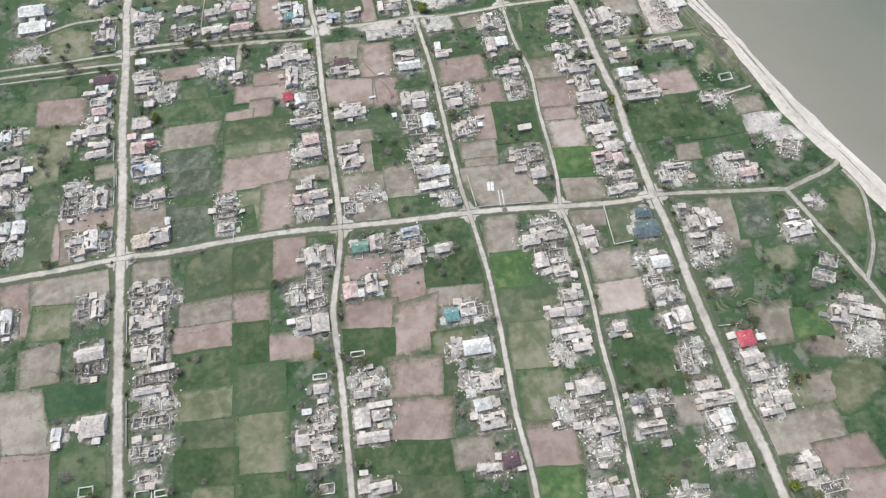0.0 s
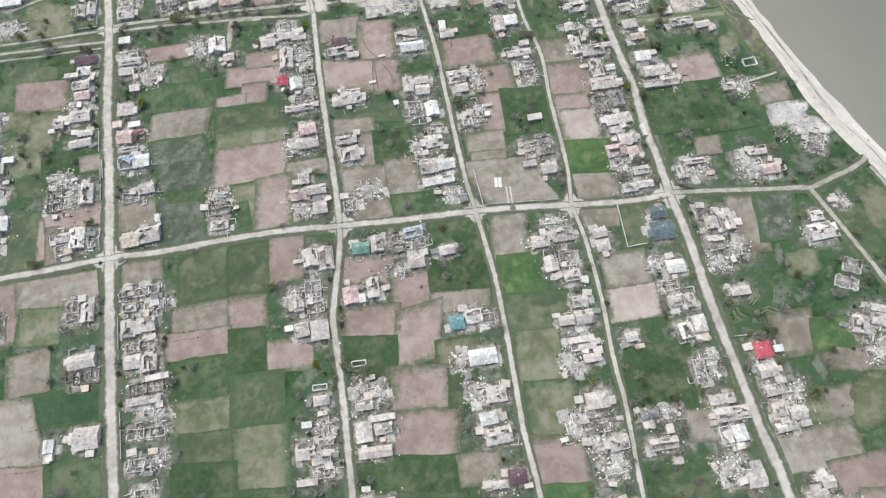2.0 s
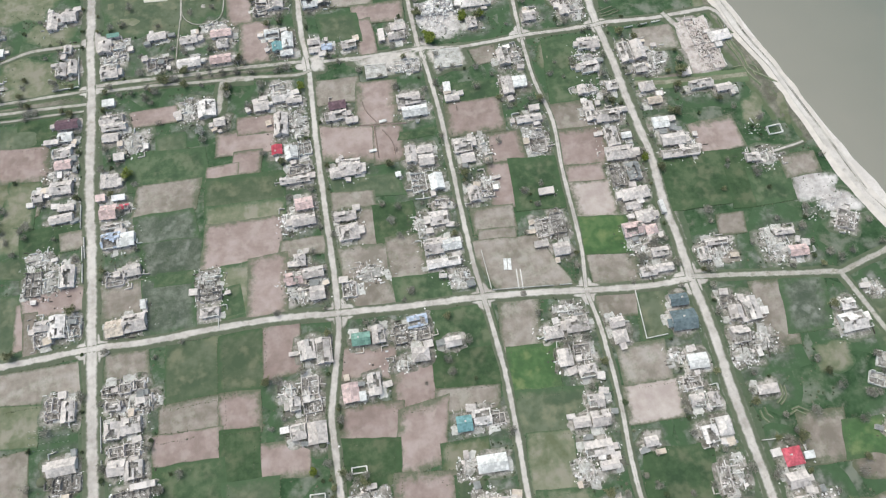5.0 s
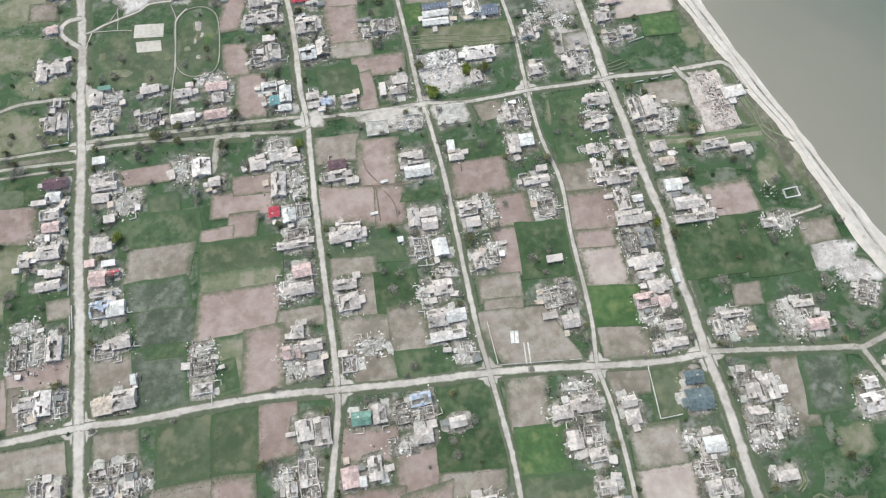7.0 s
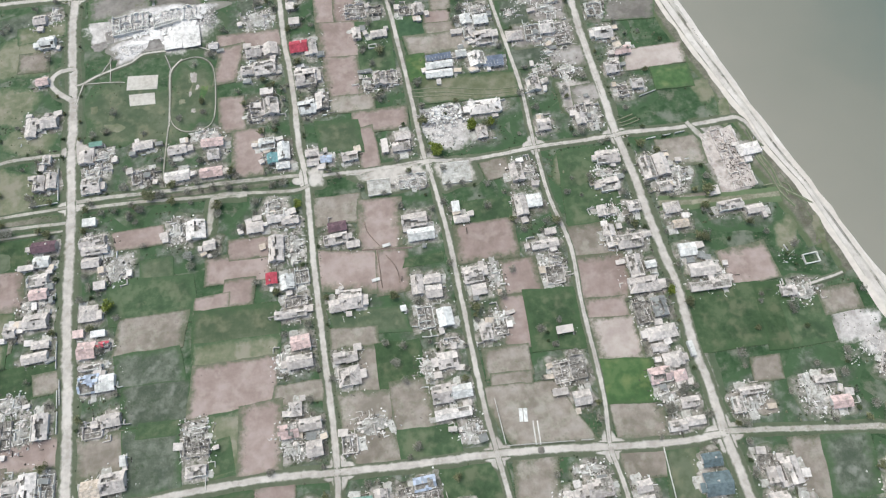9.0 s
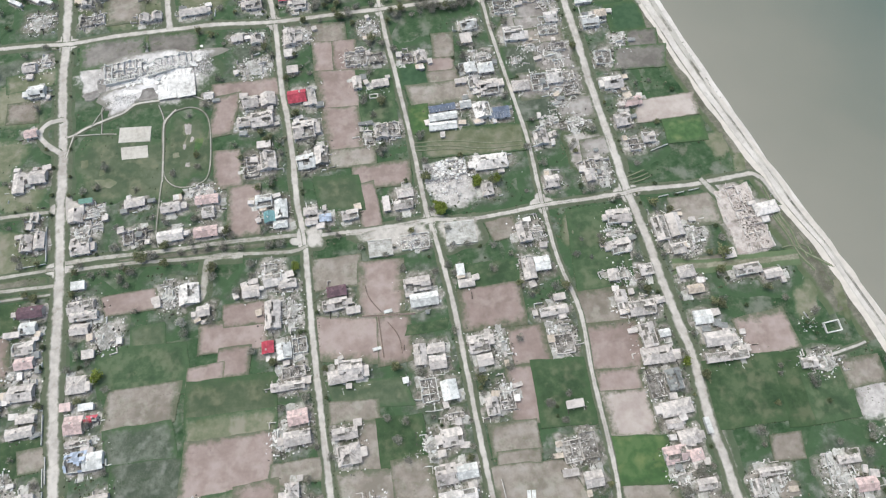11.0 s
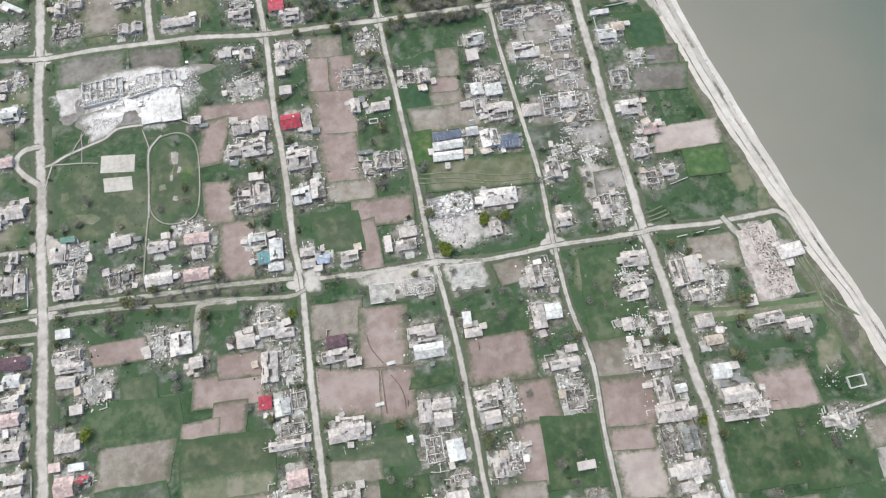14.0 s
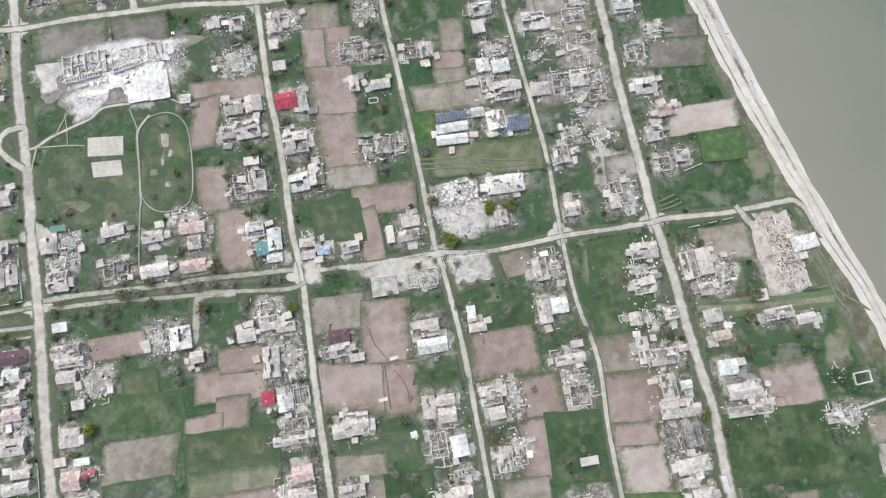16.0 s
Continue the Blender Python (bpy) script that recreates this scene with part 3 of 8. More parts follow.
def compound(ob, x, y, w, d, turn, wall_mat, gap):
    """What stands about a village house: paved yard, low yard walls and small outbuildings, whole or broken."""
    for _ in range(1):
        s = Shape()
        pw, pd = rng.uniform(3, 7), rng.uniform(3, 8)
        a = rng.random() * 6.28
        cx, cy = math.cos(a) * (w / 2 + 1.5), math.sin(a) * (d / 2 + 1.5)
        at = pose(x, y, 0, 0, 0, turn) @ Vector((cx, cy, 0))
        if on_lane(at.x, at.y, 3):
            continue
        n = 8
        for i in range(n + 1):
            for j in range(n + 1):
                u, v = i / n - 0.5, j / n - 0.5
                rim = max(abs(u), abs(v)) > 0.49
                s.v.append((cx + u * pw + 0.9 * wob(u * 6 + x, v * 6 + y, 2), cy + v * pd + 0.9 * wob(u * 6 + y, v * 6 + x, 2), -0.1 if rim else 0.36 + 0.06 * wob(u * pw, v * pd, 1.2, x)))
        s.f = [(i * (n + 1) + j, (i + 1) * (n + 1) + j, (i + 1) * (n + 1) + j + 1, i * (n + 1) + j + 1) for i in range(n) for j in range(n)]
        part("yard_paving", s, PAVING, ob)
    for _ in range(rng.randint(1, 3)):
        a = rng.random() * 6.28
        cx, cy = math.cos(a) * (w / 2 + rng.uniform(1.8, 4)), math.sin(a) * (d / 2 + rng.uniform(1.8, 4))
        at = pose(x, y, 0, 0, 0, turn) @ Vector((cx, cy, 0))
        if on_lane(at.x, at.y, 2.6):
            continue
        ow, od, oh = rng.uniform(1.8, 4.5), rng.uniform(1.6, 3.4), rng.uniform(1.3, 2.1)
        ang = rng.gauss(0, 0.12)
        s = Shape()
        if rng.random() < gap + 0.15:
            c, e = math.cos(ang), math.sin(ang)
            k = [(cx + u * ow / 2 * c - v * od / 2 * e, cy + u * ow / 2 * e + v * od / 2 * c, 0) for u, v in ((-1, -1), (1, -1), (1, 1), (-1, 1))]
            i = rng.randrange(4)
            for j in (i, i + 1):
                s = Shape()
                wall_run(s, k[j % 4], k[(j + 1) % 4], 0.3, oh, 0.5, rng.random() * 90)
                part("outbuilding_wall", s, wall_mat, ob)
        else:
            s.box((cx, cy, oh / 2), (ow, od, oh), ang)
            hut = part("outbuilding", s, wall_mat, ob)
            r = Shape()
            r.box((cx, cy, oh + 0.1), (ow + 0.4, od + 0.4, 0.1), ang, rng.uniform(-0.12, 0.12), rng.uniform(-0.08, 0.08))
            part("outbuilding_roof", r, ROOF[rng.choice(("grey", "grey", "grey", "pale", "tan", "dark"))], hut)


def scatter(x, y, w, d, count, big=0.8, turn=0.0, metal=0.06, wide=1.0):
    """Broken masonry, boards and sheets lying about a building."""
    c, s_ = math.cos(radians(turn)), math.sin(radians(turn))
    for _ in range(int(count * 1.2)):
        u, v = rng.gauss(0, 0.36 * wide), rng.gauss(0, 0.36 * wide)
        if max(abs(u), abs(v)) > 0.68:
            u, v = u * 0.4, v * 0.4
        u, v = u * w, v * d
        px, py = x + u * c - v * s_, y + u * s_ + v * c
        if on_lane(px, py, 0.4):
            continue
        r = big * (0.16 + 0.7 * rng.random() ** 2.4)
        k = rng.random()
        if k < metal:
            LITTER.box((px, py, 0.3), (r * 1.8, r * 1.1, 0.04), rng.random() * 3.1, rng.uniform(-0.4, 0.4), rng.uniform(-0.3, 0.3))
        elif k < metal + 0.035:
            DEBRIS.box((px, py, 0.4), (1.2 + r * 3, 0.3, 0.5 + r * 0.5), radians(turn) + rng.choice((0, 1.571)) + rng.gauss(0, 0.08))
        elif k < 0.2:
            DEBRIS.box((px, py, 0.32), (0.6 + r * 2.4, 0.2, 0.14), rng.random() * 3.1, rng.uniform(-0.15, 0.15), rng.uniform(-0.2, 0.2))
        else:
            DEBRIS.box((px, py, 0.15 + r * 0.2), (r, r * rng.uniform(0.5, 1), r * rng.uniform(0.3, 0.7)), rng.random() * 3.1, rng.uniform(-0.5, 0.5), rng.uniform(-0.5, 0.5))


def slope(s, low_a, low_b, top_b, top_a, gap, seed, sheet=(1.25, 1.0)):
    """One roof slope laid with overlapping sheets; gap is the share that is missing, in clusters."""
    a, b, c, d = (Vector(p) for p in (low_a, low_b, top_b, top_a))
    nu = max(2, round((b - a).length / sheet[0]))
    nv = max(2, round(((d + c) / 2 - (a + b) / 2).length / sheet[1]))
    nrm = (b - a).cross((d + c) / 2 - a).normalized()
    for i in range(nu):
        for j in range(nv):
            u0, u1, v0, v1 = i / nu, (i + 1.03) / nu, j / nv, (j + 1.06) / nv
            if gap and 0.5 + 1.1 * noise.noise(Vector((u0 * nu * 0.24, v0 * nv * 0.34, seed))) + rng.uniform(-0.12, 0.12) < gap:
                continue
            off = nrm * (0.05 * j % 0.09 + rng.uniform(0, 0.05 + 0.25 * gap * rng.random()))
            at = lambda u, v: tuple(a.lerp(b, min(u, 1)).lerp(d.lerp(c, min(u, 1)), min(v, 1)) + off)
            s.plate((at(u0, v0), at(u1, v0), at(u1, v1), at(u0, v1)), 0.05)


def wall_run(s, p, q, thick, height, ragged, seed, opening=0.0):
    """A masonry wall from p to q as one body; ragged lowers its top unevenly, opening leaves window gaps."""
    p, q = Vector(p), Vector(q)
    length = (q - p).length
    n = max(1, int(length / 0.85)) if ragged or opening else 1
    side = Vector((q.y - p.y, p.x - q.x, 0)).normalized() * (thick / 2)
    tops = []
    for k in range(n):
        m = p.lerp(q, (k + 0.5) / n)
        h = height
        if ragged:
            h = height * max(0.12, 1 - ragged * (0.55 + 0.95 * noise.noise(Vector((m.x * 0.28, m.y * 0.28, seed)))) - ragged * rng.uniform(0, 0.18))
        if opening and k % 4 == 2:
            h = min(h, 0.9)
        tops.append(min(h, height))
    k0 = len(s.v)
    rows = []
    for k in range(n):
        for e in (k, k + 1):
            m = p.lerp(q, e / n)
            rows.append((m, tops[k]))
    for m, h in rows:
        s.v.extend(((m.x - side.x, m.y - side.y, -0.05), (m.x + side.x, m.y + side.y, -0.05), (m.x + side.x, m.y + side.y, h), (m.x - side.x, m.y - side.y, h)))
    for j in range(len(rows) - 1):
        a, b = k0 + 4 * j, k0 + 4 * j + 4
        s.f.extend(((a + 1, b + 1, b + 2, a + 2), (b, a, a + 3, b + 3), (a + 2, b + 2, b + 3, a + 3)))
    e = k0 + 4 * (len(rows) - 1)
    s.f.extend(((k0, k0 + 1, k0 + 2, k0 + 3), (e + 3, e + 2, e + 1, e)))


WINDOW_MESH = {}


def window(house, x, y, z, facing):
    if not WINDOW_MESH:
        f, g = Shape(), Shape()
        for cx, cz, sx, sz in ((0, 0.68, 1.4, 0.1), (0, -0.68, 1.5, 0.12), (-0.65, 0, 0.1, 1.3), (0.65, 0, 0.1, 1.3), (0, 0, 0.07, 1.3)):
            f.box((cx, -0.04, cz), (sx, 0.16, sz))
        g.box((0, 0, 0), (1.3, 0.06, 1.3))
        WINDOW_MESH["window"], WINDOW_MESH["pane"] = f.mesh("window", FRAME_PAINT), g.mesh("pane", GLASS)
    w = part("window", WINDOW_MESH["window"], None, house)
    w.matrix_basis = pose(x, y, z, 0, 0, facing)
    part("pane", WINDOW_MESH["pane"], None, w)


def roofed(x, y, w, d, turn, roof, gap, style=None):
    """A village house with a gable or hip roof of sheets; gap is the share of sheets shot away."""
    torn = gap > 0.12
    big = w * d > 170
    state = "wrecked house with torn" if gap > 0.4 else "house with a holed" if torn else "small house with an intact" if w * d < 60 else "house with an intact"
    ob = thing("damaged_house" if torn else "house", x, y, turn, f"{state} {ROOF_WORDS[roof]} roof in its yard", "house", "village houses")
    h = rng.uniform(2.1, 2.6) + (0.8 if big else 0)
    pale = roof in ("white", "pale", "blue", "teal")
    wall_mat = WHITEWASH if pale or rng.random() < 0.35 else PLASTER if gap < 0.45 or rng.random() < 0.6 else CHARRED
    along_x = w >= d
    L, D = (w, d) if along_x else (d, w)
    local = (lambda a, b, c: (a, b, c)) if along_x else (lambda a, b, c: (-b, a, c))
    rise = min(D * rng.uniform(0.17, 0.27), 2.2)
    hip = style == "hip" or (style is None and rng.random() < 0.35)
    if roof == "solar" or (roof == "white" and style is None and rng.random() < 0.5):
        rise, hip = rise * 0.55, False
    over = 0.35
    s = Shape()
    t = 0.35
    for p, q in (((-L / 2, -D / 2 + t / 2, 0), (L / 2, -D / 2 + t / 2, 0)), ((-L / 2, D / 2 - t / 2, 0), (L / 2, D / 2 - t / 2, 0)),
                 ((-L / 2 + t / 2, -D / 2 + t, 0), (-L / 2 + t / 2, D / 2 - t, 0)), ((L / 2 - t / 2, -D / 2 + t, 0), (L / 2 - t / 2, D / 2 - t, 0))):
        wall_run(s, local(*p), local(*q), t, h, 0.25 if gap > 0.45 else 0, rng.random() * 50)
    s.box((0, 0, 0.15), (w - 0.1, d - 0.1, 0.4))
    if not hip:
        for e in (-1, 1):
            if gap < 0.5 or rng.random() < 0.5:
                x0, x1 = e * L / 2, e * (L / 2 - t)
                k = [local(x0, -D / 2, h), local(x0, D / 2, h), local(x0, 0, h + rise), local(x1, -D / 2, h), local(x1, D / 2, h), local(x1, 0, h + rise)]
                s.add(k, ((0, 1, 2), (5, 4, 3), (0, 2, 5, 3), (2, 1, 4, 5), (1, 0, 3, 4)) if e > 0 else ((2, 1, 0), (3, 4, 5), (3, 5, 2, 0), (5, 4, 1, 2), (4, 3, 0, 1)))
    part("wall", s, wall_mat, ob)
    lo = h - over * rise / (D / 2)
    rl = L / 2 - (D / 2 * 0.9 if hip else -over)
    rl = max(rl, 0.3)
    top_a, top_b = (-rl, 0, h + rise), (rl, 0, h + rise)
    el, ed = L / 2 + over, D / 2 + over
    seed = rng.random() * 80
    faces = [((-el, -ed, lo), (el, -ed, lo), top_b, top_a), ((el, ed, lo), (-el, ed, lo), top_a, top_b)]
    if hip:
        faces += [((el, -ed, lo), (el, ed, lo), top_b, top_b), ((-el, ed, lo), (-el, -ed, lo), top_a, top_a)]
    worst = rng.randrange(2)
    for k, f in enumerate(faces):
        rs = Shape()
        g = gap * (1.35 if k == worst else 0.75)
        slope(rs, *(local(*p) for p in f), g if torn else 0, seed + k * 9)
        if rs.v:
            part("roof_slope", rs, ROOF[roof], ob, kind="stuff")
    if torn:
        rf = Shape()
        n = max(3, int(L / 1.1))
        for k in range(n + 1):
            xx = -L / 2 + L * k / n
            for e in (-1, 1):
                if rng.random() < 0.9 - gap * 0.5:
                    rf.bar(local(xx, e * ed, lo - 0.12), local(max(-rl, min(rl, xx)), 0, h + rise - 0.12), 0.07, 0.07, 4)
        rf.bar(local(*top_a[:2], h + rise - 0.1), local(*top_b[:2], h + rise - 0.1), 0.09, 0.09, 4)
        part("roof_frame", rf, TIMBER, ob, "bare grey roof timbers", "stuff")
        fl = Shape()
        fl.box((0, 0, h - 0.15), (w - 0.75, d - 0.75, 0.1))
        for _ in range(int(w * d * 0.35)):
            fl.box((rng.uniform(-0.42, 0.42) * w, rng.uniform(-0.42, 0.42) * d, h + 0.0), (rng.uniform(0.3, 1.3), rng.uniform(0.2, 0.8), 0.25), rng.random() * 3, rng.uniform(-0.3, 0.3))
        part("attic_floor", fl, ATTIC, ob, "littered attic floor", "stuff")
    elif not hip:
        rg = Shape()
        rg.bar(local(-el, 0, h + rise + 0.06), local(el, 0, h + rise + 0.06), 0.13, 0.13, 6)
        part("ridge_cap", rg, ROOF[roof], ob)
    if roof != "solar" and rng.random() < 0.75:
        c = Shape()
        cx = rng.uniform(-0.25, 0.25) * L
        c.box((*local(cx, D * 0.12, 0)[:2], h + rise * 0.75), (0.6, 0.6, rise * 0.9 + 0.6))
        c.box((*local(cx, D * 0.12, 0)[:2], h + rise * 1.2 + 0.35), (0.75, 0.75, 0.12))
        part("chimney", c, PLASTER, ob, "plastered chimney stack")
    if gap < 0.5 and w > 4:
        n = min(2, max(1, int(w / 4)))
        for k in range(n):
            window(ob, (k + 0.5) / n * w - w / 2, -d / 2 - 0.03, 1.25, 0)
        sx = 1 if x < 15 else -1
        dr = Shape()
        dr.box((sx * (w / 2 + 0.02), -d * 0.33, 1.05), (0.08, 0.95, 2.05))
        part("door", dr, TIMBER, ob)
    if roof == "solar":
        grid = Shape()
        n = max(2, int(L / 1.7))
        for k in range(n + 1):
            grid.box(local(-L / 2 + L * k / n, -D * 0.25, h + rise * 0.5 + 0.16), (0.07, D * 0.5, 0.05) if along_x else (D * 0.5, 0.07, 0.05), 0, (math.atan2(rise, D / 2) if along_x else 0), (0 if along_x else math.atan2(rise, D / 2)))
        part("panel_frame", grid, METAL, ob)
    if w > 8.5 and d > 5 and rng.random() < 0.6:
        an = Shape()
        side = rng.choice((-1, 1))
        aw, ad = rng.uniform(2.2, 3.6), d * rng.uniform(0.35, 0.6)
        if on_lane(x + side * (w / 2 + aw / 2), y, 2.6):
            side = -side
        ax, ay = side * (w / 2 + aw / 2 - 0.02), rng.uniform(-0.2, 0.2) * d
        an.box((ax, ay, 1.05), (aw, ad, 2.1))
        annex = part("annex", an, wall_mat, ob)
        ar = Shape()
        for k in range(3):
            ar.plate(((ax - aw / 2 - 0.2, ay - ad / 2 - 0.2 + (ad + 0.4) * k / 3, 2.3 + 0.04 * (k % 2)), (ax + aw / 2 + 0.2, ay - ad / 2 - 0.2 + (ad + 0.4) * k / 3, 2.3 + 0.04 * (k % 2)),
                      (ax + aw / 2 + 0.2, ay - ad / 2 - 0.2 + (ad + 0.4) * (k + 1) / 3, 2.42 + 0.04 * (k % 2)), (ax - aw / 2 - 0.2, ay - ad / 2 - 0.2 + (ad + 0.4) * (k + 1) / 3, 2.42 + 0.04 * (k % 2))), 0.06)
        part("annex_roof", ar, ROOF["grey" if roof in ("red", "teal", "maroon", "pink") else roof], annex)
    yard(x, y, w * 1.3 + 7, d * 1.3 + 6.5, turn)
    dusty_grass(x, y, w * 1.9 + 16, d * 1.9 + 15, turn)
    compound(ob, x, y, w, d, turn, wall_mat, gap)
    scatter(x, y, w + 6, d + 6, (30 + w * d * 0.4) * (0.45 + 2.2 * gap), 1.0, turn)
    return ob


def house(x, y, w, d, turn, roof="grey"):
    worn = roof in ("grey", "pale", "tan") and rng.random() < 0.35
    return roofed(x, y, w, d, turn, roof, rng.uniform(0.15, 0.26) if worn else 0.0)


def damaged_house(x, y, w, d, turn, roof="grey"):
    return roofed(x, y, w, d, turn, roof, rng.uniform(0.2, 0.46), style="gable")


def ruin(x, y, w, d, turn, tone="", rooms=None, alone=False):
    """A burnt-out house: ragged walls round open rooms full of rubble."""
    pale = tone == "white"
    big = w * d > 400
    what = "ruined_school" if big else "ruined_house"
    ob = thing(what, x, y, turn, "large white school bombed to roofless rooms and rubble" if big else f"roofless burnt-out house with {'white' if pale else 'grey'} ragged walls and open rooms", "school" if big else "house", "" if big else "ruined houses")
    mat = WHITEWASH if pale or big else PLASTER if rng.random() < 0.65 and tone != "dark" else CHARRED
    h = 3.4 if big else 2.9
    r = 0.75 if big else 0.66
    sides = (((-w / 2, -d / 2), (w / 2, -d / 2)), ((-w / 2, d / 2), (w / 2, d / 2)), ((-w / 2, -d / 2 + 0.2), (-w / 2, d / 2 - 0.2)), ((w / 2, -d / 2 + 0.2), (w / 2, d / 2 - 0.2)))
    for p, q in sides:
        s = Shape()
        wall_run(s, (*p, 0), (*q, 0), 0.36, h, r, rng.random() * 90, 1.0)
        part("wall", s, mat, ob)
    nx, ny = rooms or (max(1, round(w / 3.8)), max(1, round(d / 3.8)))
    for k in range(1, nx):
        s = Shape()
        xx = -w / 2 + w * (k + rng.uniform(-0.22, 0.22)) / nx
        y0, y1 = sorted((rng.choice((-d / 2 + 0.3, rng.uniform(-0.4, 0) * d)), rng.choice((d / 2 - 0.3, rng.uniform(0, 0.4) * d))))
        wall_run(s, (xx, y0, 0), (xx, y1, 0), 0.25, h * 0.85, r * 1.2, rng.random() * 90)
        part("partition_wall", s, mat, ob)
    for k in range(1, ny):
        for j in range(max(1, nx // 3)):
            if rng.random() < 0.8:
                s = Shape()
                yy = -d / 2 + d * (k + rng.uniform(-0.2, 0.2)) / ny
                n = max(1, nx // 3)
                wall_run(s, (-w / 2 + 0.3 + (w - 0.6) * j / n, yy, 0), (-w / 2 + 0.3 + (w - 0.6) * (j + rng.uniform(0.5, 0.98)) / n, yy, 0), 0.24, h * 0.82, r * 1.2, rng.random() * 90)
                part("partition_wall", s, mat, ob)
    f = Shape()
    n = 10
    for a in range(n + 1):
        for b in range(n + 1):
            u, v = (a / n - 0.5) * (w - 0.3), (b / n - 0.5) * (d - 0.3)
            f.v.append((u, v, 0.42 + 0.5 * max(0, noise.noise(Vector((u * 0.5, v * 0.5, x))))))
    f.f = [(a * (n + 1) + b, (a + 1) * (n + 1) + b, (a + 1) * (n + 1) + b + 1, a * (n + 1) + b + 1) for a in range(n) for b in range(n)]
    part("littered_floor", f, MOUND if big else INSIDE, ob, "floor buried in rubble")
    b = Shape()
    for _ in range(int(4 + w * d * 0.05)):
        u, v = rng.uniform(-0.45, 0.45) * w, rng.uniform(-0.45, 0.45) * d
        b.box((u, v, 0.8), (rng.uniform(1.5, 3.5), 0.16, 0.16), rng.random() * 3.1, 0, rng.uniform(-0.5, 0.5))
    part("timber_litter", b, TIMBER, ob, "charred fallen roof beams", "stuff")
    if alone:
        HOUSES.append((x, y, w, d))
        return ob
    yard(x, y, w * 1.3 + 7.5, d * 1.3 + 7, turn)
    dusty_grass(x, y, w * 1.9 + 18, d * 1.9 + 17, turn)
    compound(ob, x, y, w, d, turn, mat, 0.5)
    scatter(x, y, w * 1.15, d * 1.15, 60 + w * d * 2.2, 1.0, turn)
    return ob


def wall_outline(x, y, w, d, turn):
    """Four low bare walls of a building that is gone, standing in the grass."""
    ob = thing("wall_outline", x, y, turn, "low white foundation walls standing open in the grass", "ruin", "foundation walls")
    for p, q in (((-1, -1), (1, -1)), ((-1, 1), (1, 1)), ((-1, -1), (-1, 1)), ((1, -1), (1, 1))):
        s = Shape()
        wall_run(s, (p[0] * w / 2, p[1] * d / 2, 0), (q[0] * w / 2, q[1] * d / 2, 0), 0.5, 1.3, 0.35, rng.random() * 90)
        part("wall", s, WHITEWASH, ob)
    HOUSES.append((x, y, w, d))


def rubble_heap(x, y, w, d, turn):
    """A house blown down to a low heap of masonry with stubs of walls."""
    ob = thing("rubble_heap", x, y, turn, "collapsed house reduced to a heap of pale masonry", "rubble", "rubble heaps")
    n, s = 14, Shape()
    for a in range(n + 1):
        for b in range(n + 1):
            u, v = a / n * 2 - 1, b / n * 2 - 1
            r = min(1, math.hypot(u, v) * (1 + 0.25 * wob(u * 2, v * 2, 1, x)))
            s.v.append((u * w * 0.58, v * d * 0.58, max(-0.05, 1.25 * (1 - r) ** 0.8 * (0.7 + 0.9 * abs(wob(u * w, v * d, 2.2, y))) - 0.05)))
    s.f = [(a * (n + 1) + b, (a + 1) * (n + 1) + b, (a + 1) * (n + 1) + b + 1, a * (n + 1) + b + 1) for a in range(n) for b in range(n)]
    part("mound", s, MOUND, ob)
    for _ in range(rng.randint(2, 4)):
        s = Shape()
        u, v = rng.uniform(-0.35, 0.35) * w, rng.uniform(-0.35, 0.35) * d
        a = rng.choice((0, math.pi / 2))
        k = rng.uniform(1.2, 2.6)
        wall_run(s, (u - k * math.cos(a), v - k * math.sin(a), 0), (u + k * math.cos(a), v + k * math.sin(a), 0), 0.4, 2.3, 0.6, rng.random() * 90)
        part("wall_stub", s, WHITEWASH if rng.random() < 0.5 else PLASTER, ob)
    s = Shape()
    for _ in range(rng.randint(5, 9)):
        s.box((rng.uniform(-0.4, 0.4) * w, rng.uniform(-0.4, 0.4) * d, 1.0), (rng.uniform(1.5, 4), 0.18, 0.14), rng.random() * 3.1, 0, rng.uniform(-0.35, 0.35))
    part("timber_litter", s, TIMBER, ob, kind="stuff")
    for _ in range(rng.randint(2, 6)):
        sh = Shape()
        u, v = rng.uniform(-0.45, 0.45) * w, rng.uniform(-0.45, 0.45) * d
        sh.box((u, v, 0.9), (rng.uniform(1, 2.4), rng.uniform(0.8, 1.6), 0.06), rng.random() * 3, rng.uniform(-0.4, 0.4), rng.uniform(-0.4, 0.4))
        part("roof_sheet", sh, ROOF[rng.choice(("pale", "grey", "white"))], ob)
    yard(x, y, w * 1.3 + 7.5, d * 1.3 + 7, turn)
    dusty_grass(x, y, w * 1.9 + 18, d * 1.9 + 17, turn)
    compound(ob, x, y, w, d, turn, PLASTER, 0.5)
    scatter(x, y, w + 3, d + 3, 60 + w * d * 1.7, 1.05, turn)
    return ob


